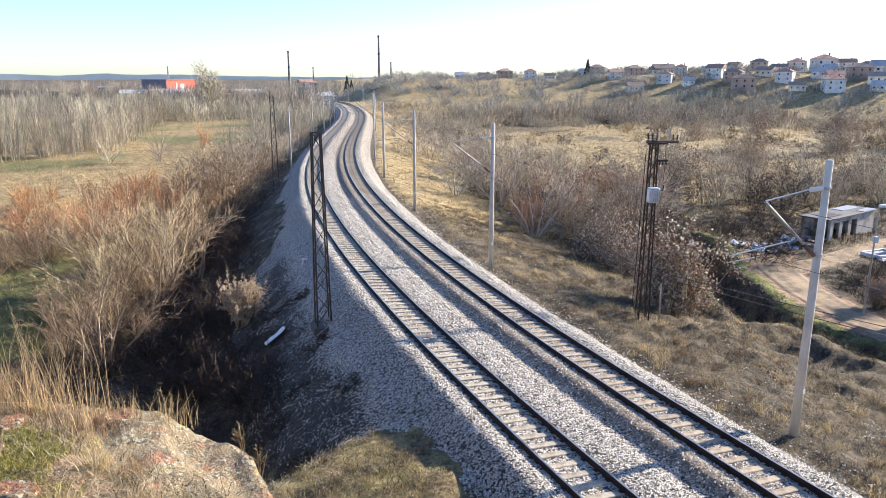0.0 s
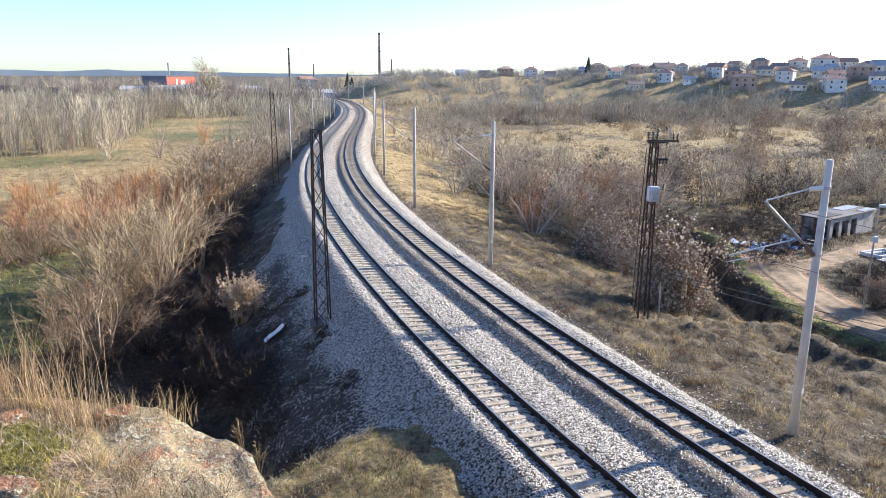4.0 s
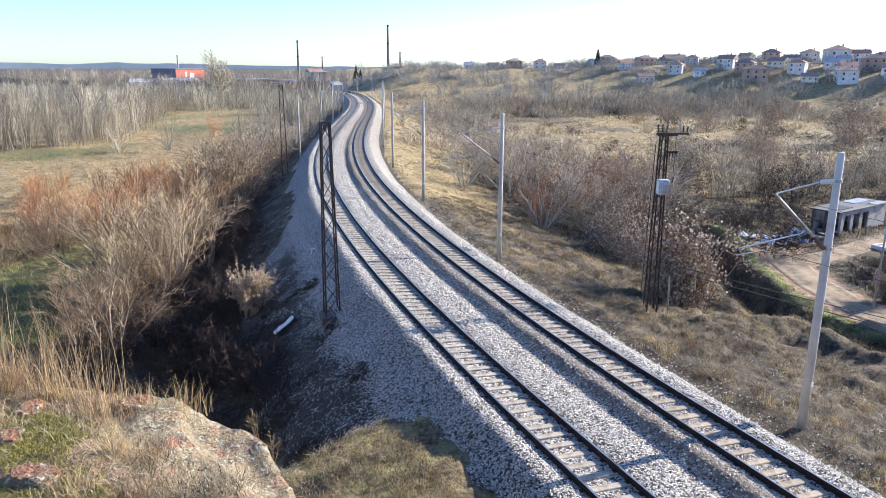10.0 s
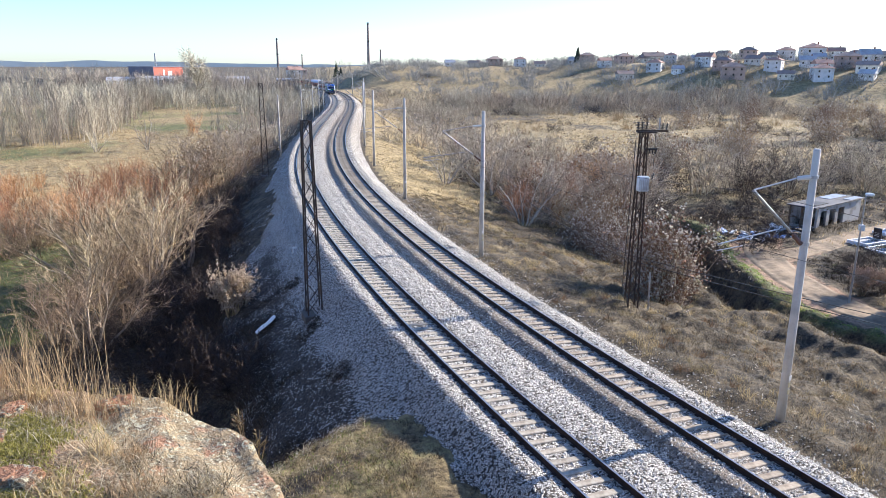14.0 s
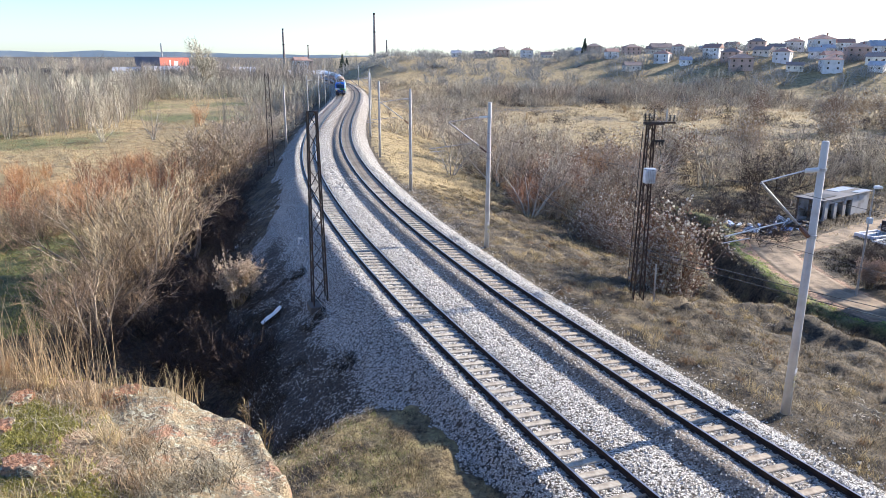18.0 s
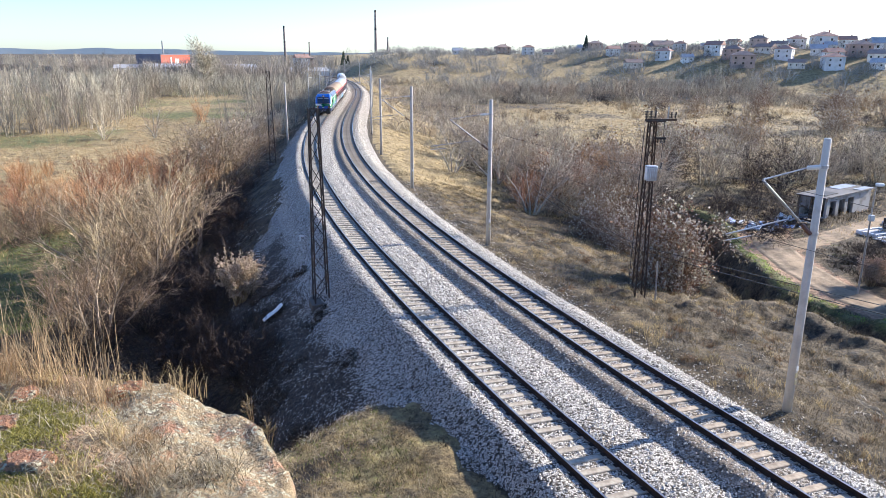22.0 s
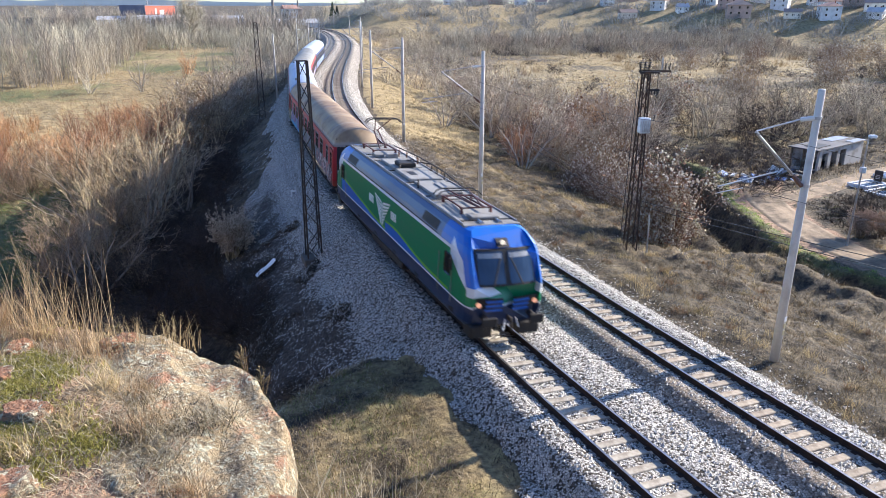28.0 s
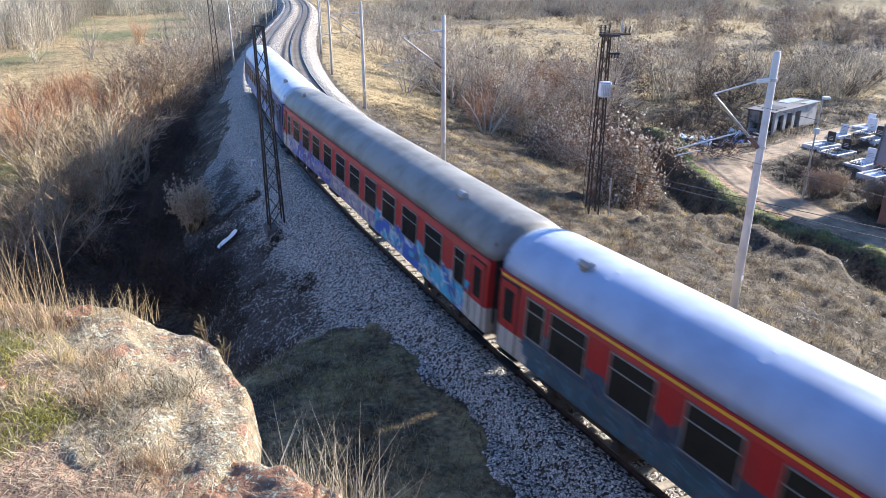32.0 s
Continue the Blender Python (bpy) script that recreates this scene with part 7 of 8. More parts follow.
many("poplar", 90, -160, -62, 125, 290, (0.68, 0.95), "at the edge of a wood", lambda x, y: in_wood(x, y, 0, 9), seed=2)
many("sapling", 60, -160, -62, 125, 300, (0.8, 1.15), "at the edge of a wood", lambda x, y: in_wood(x, y, 1, 14), seed=3)
stuff_plants("bare_wood", "far_poplar", 340, (-300, -60, 130, 380), (0.65, 0.92), "dense pale leafless wood on the plain", "wood", 4, lambda x, y: in_wood(x, y, 9))
stuff_plants("young_wood", "far_sapling", 360, (-190, -30, 225, 420), (0.8, 1.25), "thicket of pale leafless saplings beside the railway", "thicket", 5, lambda x, y: -95 < su(x, y)[1] < -9 and (su(x, y)[1] > -32 or y > 275))
many("sapling", 26, -75, -28, 150, 260, (0.6, 1.0), "beside the railway", lambda x, y: -28 < su(x, y)[1] < -9, seed=6)
stuff_plants("line_thicket", "far_sapling", 230, (-420, -60, 280, 560), (1.3, 1.9), "leafless trees hiding the far end of the railway", "thicket", 51, lambda x, y: 335 < su(x, y)[0] < 640 and -40 < su(x, y)[1] < -7)
put_plant("big_tree", -100, 300, 1.2, "standing above a thicket")
many("white_tree", 3, -90, -60, 140, 175, (1.0, 1.4), "beside the meadow", seed=8)
put_plant("orange_shrub", -60, 176, 1.0, "standing in the meadow")
put_plant("grey_shrub", -47, 176, 1.2, "standing in the meadow")
# brush on the left slope and in the hollow
many("hollow_shrub", 20, -46, -18, 86, 128, (1.2, 1.8), "on the shaded embankment", lambda x, y: -19 < su(x, y)[1] < -11.5, seed=9)
many("vine_clump", 4, -38, -20, 90, 114, (1.0, 1.4), "on the shaded embankment", lambda x, y: -18 < su(x, y)[1] < -11.5, seed=41)
many("grey_shrub", 7, -40, -15, 84, 130, (1.1, 1.6), "on the shaded embankment", lambda x, y: -18 < su(x, y)[1] < -11.5, seed=10)
many("orange_shrub", 16, -42, -24, 68, 100, (0.7, 0.95), "in a hollow", lambda x, y: -28 < su(x, y)[1] < -15, seed=11)
many("orange_shrub", 18, -62, -34, 72, 104, (0.5, 0.75), "at the edge of the meadow", lambda x, y: su(x, y)[1] > -44, seed=60)
many("hollow_shrub", 7, -28, -20, 50, 64, (0.7, 1.0), "in a hollow", lambda x, y: -25 < su(x, y)[1] < -15.5, seed=42)
for _x, _y, _k in ((-22.9, 54.5, 1.25), (-26.6, 55.3, 1.0), (-24.6, 46.4, 0.85), (-21.4, 58.5, 1.0)):
    put_plant("crooked_tree", _x, _y, _k, "in a hollow")
many("hollow_shrub", 9, -44, -33, 58, 70, (0.7, 1.0), "in a hollow", seed=43)
many("orange_shrub", 5, -46, -36, 64, 76, (0.6, 0.8), "in a hollow", seed=44)
many("crooked_tree", 7, -32, -20, 50, 72, (0.85, 1.15), "in a hollow", lambda x, y: -22 < su(x, y)[1] < -14.5, seed=12)
many("crooked_tree", 6, -26, -19, 40, 52, (0.6, 0.85), "in a hollow", lambda x, y: su(x, y)[1] < -16, seed=45)
many("hollow_shrub", 8, -25.5, -18, 38, 58, (0.45, 0.7), "in a hollow", lambda x, y: su(x, y)[1] < -15.5, seed=13)
put_plant("pale_bush", -12.3, 40.4, 1.15, "in the shaded hollow")
# Near-black brambles paint the hollow's shade deeper than the sun leaves it.
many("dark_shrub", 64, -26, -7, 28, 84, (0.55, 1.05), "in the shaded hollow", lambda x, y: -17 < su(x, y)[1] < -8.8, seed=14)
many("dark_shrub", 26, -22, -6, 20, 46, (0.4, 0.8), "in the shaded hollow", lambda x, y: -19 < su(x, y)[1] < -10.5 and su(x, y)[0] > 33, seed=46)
# brush on the right of the line
many("grey_shrub", 15, -2, 24, 54, 112, (0.85, 1.25), "beside the railway", lambda x, y: 19 < su(x, y)[1] < 34, seed=15)
many("brown_shrub", 26, -4, 30, 61, 125, (0.9, 1.35), "beside the railway", lambda x, y: 19.5 < su(x, y)[1] < 36 and not (x > 17 and y < 66), seed=16)
put_plant("white_tree", 8.6, 66.5, 1.35, "beside the railway")
put_plant("white_tree", 1.2, 84, 1.1, "beside the railway")
many("white_tree", 10, -8, 24, 64, 140, (0.9, 1.3), "beside the railway", lambda x, y: 18 < su(x, y)[1] < 28, seed=17)
for _x, _y, _k, _q in ((14.2, 54.2, 0.75, 1.2), (12.6, 57.0, 0.7, 1.2), (15.6, 56.0, 0.8, 1.2), (13.6, 59.0, 0.8, 1.4)):
    put_plant("vine_bush", _x, _y, _k, "beside the lattice pole", _q)
for _x, _y, _k in ((13.5, 40.6, 1.0), (14.6, 41.4, 0.95), (13.9, 42.4, 1.05), (15.3, 42.4, 0.8), (12.9, 41.8, 0.9)):
    put_plant("vine_tower", _x, _y, _k, "beside the lattice pole")
many("orange_shrub", 5, 6, 19, 58, 80, (0.55, 0.85), "beside the railway", lambda x, y: su(x, y)[1] > 18, seed=18)
many("orange_shrub", 7, -6, 28, 76, 130, (0.6, 0.9), "beside the railway", lambda x, y: 18 < su(x, y)[1] < 36, seed=48)
many("light_shrub", 14, 22, 90, 84, 100, (0.8, 1.3), "behind the dirt road", lambda x, y: polyline_distance(np.array([x]), np.array([y]), ROAD)[0][0] > 5 and polyline_distance(np.array([x]), np.array([y]), ROAD_B)[0][0] > 10, seed=49)
many("dark_shrub", 30, 20, 48, 44, 80, (0.35, 0.6), "on weedy ground", lambda x, y: polyline_distance(np.array([x]), np.array([y]), ROAD)[0][0] > 3.2 and polyline_distance(np.array([x]), np.array([y]), ROAD_B)[0][0] > 3.6 and not (37.5 < x < 48 and 66 < y < 76) and su(x, y)[1] > 26 and polyline_distance(np.array([x]), np.array([y]), DITCH)[0][0] > 4, seed=50)
many("pale_bush", 3, 26, 33, 44, 48, (0.65, 0.8), "beside the lamp post", lambda x, y: polyline_distance(np.array([x]), np.array([y]), ROAD)[0][0] > 2.5, seed=52)
many("light_shrub", 22, 26, 95, 74, 120, (0.9, 1.5), "behind the dirt road", lambda x, y: polyline_distance(np.array([x]), np.array([y]), ROAD)[0][0] > 5 and polyline_distance(np.array([x]), np.array([y]), ROAD_B)[0][0] > 12, seed=19)
many("light_shrub", 16, 26, 95, 76, 120, (0.8, 1.3), "behind the dirt road", lambda x, y: polyline_distance(np.array([x]), np.array([y]), ROAD)[0][0] > 5 and polyline_distance(np.array([x]), np.array([y]), ROAD_B)[0][0] > 12, seed=20)
many("dark_shrub", 14, 20, 70, 70, 100, (0.8, 1.2), "behind the dirt road", lambda x, y: polyline_distance(np.array([x]), np.array([y]), ROAD)[0][0] > 4 and polyline_distance(np.array([x]), np.array([y]), ROAD_B)[0][0] > 9, seed=21)
many("dark_shrub", 70, 0, 150, 110, 260, (0.8, 1.5), "on the plain", lambda x, y: su(x, y)[1] > 20, 0.7, seed=22)
many("reed_clump", 40, 10, 150, 100, 240, (0.9, 1.6), "on the plain", lambda x, y: su(x, y)[1] > 25, seed=23)
many("vine_clump", 16, 55, 150, 130, 235, (1.0, 1.6), "on the plain", seed=24)
many("light_shrub", 14, 50, 160, 150, 260, (1.0, 1.7), "on the plain", seed=25)
stuff_plants("russet_thicket", "far_brown", 170, (5, 130, 250, 300), (1.8, 2.7), "red-brown leafless thicket across the plain", "thicket", 30, lambda x, y: su(x, y)[1] > 30)
stuff_plants("far_thicket", "far_sapling", 100, (5, 120, 255, 300), (0.7, 1.1), "dense leafless thicket across the plain", "thicket", 26, lambda x, y: su(x, y)[1] > 30)
stuff_plants("ridge_scrub", "far_scrub", 600, (-70, 420, 270, 520), (1.4, 3.0), "dark leafless scrub over the ridge", "scrub", 27, lambda x, y: 300 < math.hypot(x, y) < 520 and su(x, y)[1] > 40)
stuff_plants("thicket_edge", "far_brown", 360, (-70, 130, 225, 330), (0.9, 1.7), "red-brown leafless thicket at the foot of the ridge", "thicket", 29, lambda x, y: su(x, y)[1] > 16 and 200 < math.hypot(x, y) < 335)
stuff_plants("slope_brush", "far_scrub", 260, (40, 320, 230, 420), (1.0, 1.8), "brown leafless brush below the houses", "brush", 28, lambda x, y: su(x, y)[1] > 60)
stuff_plants("distant_wood", "far_sapling", 190, (-620, -70, 420, 900), (1.2, 2.1), "distant grey leafless woods across the plain", "wood", 53, lambda x, y: math.atan2(x, y) < -0.1)
many("light_shrub", 46, -70, 10, 110, 300, (0.7, 1.2), "beside the far curve of the railway", lambda x, y: 10 < su(x, y)[1] < 34, seed=54)
many("light_shrub", 26, -74, 0, 130, 280, (0.8, 1.3), "on the embankment", lambda x, y: -20 < su(x, y)[1] < -12.5, seed=55)
many("vine_clump", 8, 4, 22, 60, 92, (0.75, 1.05), "beside the railway", lambda x, y: 19 < su(x, y)[1] < 32, seed=56)
# Dark brambles added as the shaded gaps between paler shrubs.
many("dark_shrub", 16, 2, 30, 58, 110, (0.9, 1.3), "beside the railway", lambda x, y: 20 < su(x, y)[1] < 36, seed=57)


for _x, _y, _k in ((22.5, 90.0, 1.2), (24.0, 84.0, 1.1), (33.5, 104.0, 1.4), (19.0, 95.0, 1.2), (52.0, 120.0, 1.5), (14.0, 80.0, 1.0), (84.0, 150.0, 1.5), (102.0, 158.0, 1.6)):
    put_plant("vine_bush", _x, _y, _k, "on the plain", 1.1)
for _x, _y, _k in ((37.5, 84.0, 1.7), (40.5, 83.0, 1.6), (33.0, 90.0, 1.4), (46.0, 92.0, 1.5), (30.0, 96.0, 1.3), (20.0, 62.5, 1.3), (16.0, 74.0, 1.4), (54.0, 98.0, 1.6), (62.0, 104.0, 1.6), (11.0, 78.0, 1.3), (5.0, 92.0, 1.3)):
    put_plant("dark_shrub", _x, _y, _k, "standing dark among paler brush", 1.2)


# ---- foreground rock and grass ----
def boulder(x, y, z, sx, sy, sz, turn, seed, label, rough=0.12):
    bm = bmesh.new()
    bmesh.ops.create_icosphere(bm, subdivisions=5, radius=1.0)
    o = Vector((seed * 3.1, seed * 1.7, 0))
    for v in bm.verts:
        n = v.co.copy()
        q = Vector((max(-0.8, min(0.8, n.x)) / 0.8, max(-0.8, min(0.8, n.y)) / 0.8, max(-0.7, min(0.62, n.z)) / 0.7))
        k = noise.fractal(n * 1.4 + o, 0.8, 2.1, 5) * rough * 1.6 + noise.fractal(n * 6 + o, 0.9, 2.2, 4) * rough * 0.35
        v.co = Vector((q.x * sx, q.y * sy, q.z * sz)) * (1 + k)
    ob = part("rock", bm, M_RED_ROCK if "reddish" in label else M_ROCK, None, "", True)
    ob.matrix_basis = Matrix.Translation((x, y, z)) @ Matrix.Rotation(turn, 4, "Z")
    return tagged(ob, label, "rock", "rocks on the hilltop")


edge_rock = boulder(-1.37, 3.086, 8.27, 0.97, 0.48, 0.9, -0.944, 1, "big weathered rock with pale lichen at the cliff edge", 0.055)
for _v in edge_rock.data.vertices:
    _v.co.y -= 0.34 * max(0.0, 0.62 - _v.co.z) + 0.16 * max(0.0, _v.co.x - 0.1) ** 2
edge_rock.matrix_basis = edge_rock.matrix_basis @ Euler((-0.07, 0.0, 0.0)).to_matrix().to_4x4()
boulder(-1.9, 3.8, 9.05, 0.1, 0.07, 0.09, 0.4, 2, "small reddish rock in dry grass")
boulder(-2.85, 3.85, 8.98, 0.22, 0.16, 0.16, 0.2, 3, "flat grey rock in dry grass")
boulder(-0.74, 2.28, 8.8, 0.34, 0.2, 0.28, -0.25, 4, "reddish weathered rock below the edge")
boulder(-0.35, 2.27, 8.78, 0.1, 0.1, 0.25, 0.9, 5, "small reddish rock below the edge")
boulder(-2.0, 2.95, 8.99, 0.13, 0.1, 0.1, 0.1, 6, "reddish rock in dry grass")
for _i, (_x, _y, _k) in enumerate(((-1.95, 2.9, 0.07), (-1.75, 2.35, 0.08), (-2.3, 3.3, 0.05), (-1.9, 2.45, 0.06), (-2.6, 2.9, 0.07), (-1.6, 2.15, 0.05), (-1.25, 2.0, 0.06), (-2.9, 3.4, 0.05), (-2.2, 2.2, 0.08), (-3.1, 2.6, 0.06), (-1.0, 1.6, 0.05), (-2.45, 3.7, 0.06))):
    boulder(_x, _y, gz(_x, _y) + 0.01, _k * 1.5, _k, _k * 0.7, _i, 10 + _i, "reddish stone half sunk in dry grass")
boulder(-1.75, 2.72, 9.04, 0.12, 0.1, 0.1, 0.7, 7, "pale lichen-covered rock in dry grass")


def grass_field(name, pts, blades, height, spread, width, material, label, seed, lean=0.5, lift=0.0):
    """Tufts of bent blades at plan points, joined."""
    rng = np.random.RandomState(seed)
    pts = np.asarray(pts, float)
    n = len(pts) * blades
    base = np.repeat(pts, blades, 0)
    base[:, :2] += rng.normal(0, spread, (n, 2))
    h = height * rng.uniform(0.45, 1.15, n)
    a = rng.uniform(0, 2 * math.pi, n)
    l = lean * rng.uniform(0.1, 1.0, n)
    d = np.stack((np.cos(a) * l, np.sin(a) * l, np.ones(n)), 1)
    side = np.stack((-np.sin(a), np.cos(a), np.zeros(n)), 1) * width * 0.5
    turn = rng.uniform(0, 3.14, n)
    side = np.stack((np.cos(turn), np.sin(turn), np.zeros(n)), 1) * width * 0.5
    mid = base + d * (h * 0.55)[:, None]
    tip = mid + np.stack((np.cos(a) * l * 1.9, np.sin(a) * l * 1.9, 0.9 - 0.5 * l), 1) * (h * 0.45)[:, None]
    v = np.stack((base - side, base + side, mid + side * 0.8, mid - side * 0.8, tip), 1).reshape(-1, 3)
    o = np.arange(n)[:, None] * 5
    f = (o + np.array([[0, 1, 2, 3]])).tolist() + (o + np.array([[3, 2, 4]])).tolist()
    tagged(new(name, array_mesh(name, v, f, material)), label, "grass", kind="stuff")


def spots(n, x0, x1, y0, y1, seed, test):
    rng = np.random.RandomState(seed)
    x, y = rng.uniform(x0, x1, n), rng.uniform(y0, y1, n)
    k = test(x, y)
    x, y = x[k], y[k]
    return np.stack((x, y, ground_z(x, y) - 0.02), 1)


def on_top(x, y):
    d, side = polyline_distance(x, y, CLIFF)
    return side < 0


def edge_band(x, y, lo, hi):
    d, side = polyline_distance(x, y, CLIFF)
    e = np.where(side > 0, d, -d)
    return (e > lo) & (e < hi)


_bare = lambda x, y: (0.81 * x + 0.59 * y > 0.66 + 0.2 * fbm(x * 5, y * 5, 3)) & (np.abs(0.587 * x - 0.81 * y + 3.3) < 1.0)
_top = lambda x, y: on_top(x, y) & (np.hypot(x, y) > 1.2) & ~_bare(x, y)
_in = (-4.2, 0.0, 1.0, 5.2)
grass_field("hilltop_litter", spots(3800, *_in, 1, lambda x, y: _top(x, y) & (fbm(x * 1.2, y * 1.2) < 0.1)), 15, 0.075, 0.07, 0.0034, T_LITTER, "withered grey-brown grass lying on the hilltop", 2, 2.2)
grass_field("hilltop_grass", spots(600, *_in, 21, lambda x, y: _top(x, y) & (fbm(x * 1.5, y * 1.5, 3) > 0.05)), 14, 0.085, 0.05, 0.003, T_STRAW, "short dry grass on the hilltop", 22, 1.3)
grass_field("hilltop_tufts", spots(80, *_in, 23, _top), 80, 0.16, 0.04, 0.0035, T_STRAW, "bushy dry grass tufts on the hilltop", 24, 1.0)
grass_field("hilltop_green", spots(1300, *_in, 3, lambda x, y: _top(x, y) & (fbm(x * 1.2, y * 1.2) > 0.09) & (x < -1.95) & (y > 2.75)), 34, 0.032, 0.06, 0.005, T_MOSS, "short green grass and moss on the hilltop", 4, 0.8)
_mr = np.random.RandomState(71)
_moss = [(-2.42, 3.6), (-2.25, 3.47), (-2.12, 3.1), (-1.93, 2.9), (-2.26, 3.26), (-2.02, 3.32), (-1.98, 2.75), (-1.72, 2.5), (-2.5, 3.3), (-1.6, 2.75), (-2.8, 3.5)]
_mp = np.concatenate([np.array(c) + _mr.normal(0, 0.075, (55, 2)) for c in _moss])
_mp = _mp[_top(_mp[:, 0], _mp[:, 1])]
grass_field("hilltop_moss", np.stack((_mp[:, 0], _mp[:, 1], ground_z(_mp[:, 0], _mp[:, 1]) - 0.002), 1), 26, 0.034, 0.024, 0.005, T_MOSS, "cushions of green moss and short grass on the hilltop", 72, 0.9)
grass_field("edge_stalks", spots(900, -6, -0.4, 2.5, 6.6, 5, lambda x, y: edge_band(x, y, -0.35, 0.3) & (x < -1.75) & (fbm(x * 2.2, y * 2.2, 2) > -0.06)), 9, 0.4, 0.06, 0.0034, T_STRAW, "tall dry grass stalks along the cliff edge", 6, 0.32)
grass_field("edge_tufts", spots(170, -4.4, -1.7, 3.2, 5.2, 85, lambda x, y: edge_band(x, y, -0.3, 0.12) & (fbm(x * 2.5 + 2, y * 2.5, 2) > -0.1)), 80, 0.26, 0.045, 0.003, T_STRAW, "bushy dry grass tufts along the cliff edge", 86, 0.75)
_ledge = lambda x, y: np.hypot((x + 0.4) / 1.25, y - 2.35) < 0.3
grass_field("edge_reeds", spots(330, -4.4, -2.0, 3.5, 5.6, 61, lambda x, y: edge_band(x, y, -0.3, 0.25) & (fbm(x * 3, y * 3, 2) > -0.08)), 11, 0.68, 0.07, 0.0032, T_STRAW, "tall dry stalks at the cliff edge", 62, 0.28)
grass_field("ledge_stalks", spots(230, -0.9, 0.2, 1.9, 2.8, 7, _ledge), 9, 0.62, 0.05, 0.0042, T_LITTER, "tall dry grass stalks on a ledge below the edge", 8, 0.55)
grass_field("ledge_straw", spots(70, -0.9, 0.2, 1.9, 2.8, 31, _ledge), 7, 0.42, 0.05, 0.0034, T_STRAW, "dry straw on a ledge below the edge", 32, 0.6)


def rock_tufts():
    """Litter, stems and tufts rooted in the cracks on the big rock's inner half."""
    from mathutils.bvhtree import BVHTree
    tree = BVHTree.FromObject(edge_rock, bpy.context.evaluated_depsgraph_get())
    m = edge_rock.matrix_basis
    inv = m.inverted()
    rng = random.Random(5)
    pts = []
    for i in range(1500):
        x, y = rng.uniform(-2.0, -0.85), rng.uniform(2.2, 3.9)
        if 0.81 * x + 0.59 * y > 0.66 + rng.gauss(0, 0.03) + 0.24 * float(fbm(np.array([x * 5.0]), np.array([y * 5.0]), 3)[0]) and math.hypot(x + 1.13, y - 2.93) > 0.14:
            continue
        hit = tree.ray_cast(inv @ Vector((x, y, 12)), Vector((0, 0, -1)))[0]
        if hit:
            z = (m @ hit).z
            if z > 8.85:
                pts.append((x, y, z - 0.012))
    grass_field("rock_litter", pts, 9, 0.065, 0.045, 0.0034, T_LITTER, "withered grey stems lying on the big rock", 81, 2.0)
    grass_field("rock_grass", pts[1::2], 11, 0.085, 0.045, 0.003, T_TUFT, "brown withered grass over the inner half of the big rock", 87, 1.6)
    grass_field("rock_weeds", pts[::4], 9, 0.07, 0.04, 0.0036, T_GLOOM, "dark dead stems in the cracks of the big rock", 82, 1.5)
    grass_field("rock_tufts", pts[::26], 75, 0.13, 0.04, 0.003, T_STRAW, "bushy straw tufts growing on the big rock", 83, 0.9)

    rim = np.array([(rng.uniform(-1.98, -1.5), 3.86 + rng.gauss(0, 0.05), 8.95) for i in range(22)])
    grass_field("rim_stalks", rim, 9, 0.3, 0.03, 0.0032, T_STRAW, "dry straw stalks behind the big rock", 84, 0.4)


rock_tufts()


def dry_weed(x, y, z, height, seed, label):
    """A withered stalk with stiff side twigs."""
    rng = np.random.RandomState(seed)
    ob = empty("dry_weed", Matrix.Translation((x, y, z)), label, "weed", "dry weeds at the edge")
    for k in range(4):
        a = rng.uniform(0, 6.28)
        lean = rng.uniform(0.05, 0.35)
        top = np.array((math.cos(a) * lean, math.sin(a) * lean, 1.0)) * height * rng.uniform(0.7, 1.0)
        part_me = [(0, 0, -0.05, *top, 0.0028, 0.0014)]
        sub("stalk", array_mesh("stalk", *prisms(part_me, 5), T_TUFT), ob)
        twigs = []
        for i in range(11):
            f = rng.uniform(0.35, 0.98)
            b = a + rng.uniform(-1.8, 1.8)
            w = height * 0.28 * (1.15 - f)
            q = top * f + np.array((math.cos(b) * w, math.sin(b) * w, w * 0.9))
            twigs.append((*(top * f), *q, 0.0018, 0.001))
        sub("twig_spray", array_mesh("twig_spray", *prisms(twigs, 4), T_TUFT), ob)["kind"] = "stuff"


for _i, (_x, _y, _z, _h) in enumerate(((-0.36, 2.52, 8.5, 0.55), (-0.22, 2.42, 8.45, 0.5), (-1.13, 3.74, 8.9, 0.25), (-1.0, 3.56, 8.88, 0.2), (-1.62, 3.95, 8.9, 0.32))):
    dry_weed(_x, _y, _z, _h, 300 + _i, "withered grey weed with stiff side twigs beside the rocks")
grass_field("hilltop_dark", spots(700, *_in, 33, lambda x, y: _top(x, y) & (fbm(x * 2.3 + 4, y * 2.3, 3) > -0.03)), 14, 0.09, 0.05, 0.004, T_GLOOM, "dark dead stems on the hilltop", 34, 1.5)


def near_slopes(x, y):
    s, u = along(x, y)
    return ((u > 5.8) & (u < 32) & (s < 75)) | ((u < -6.3) & (u > -11) & (s < 34))


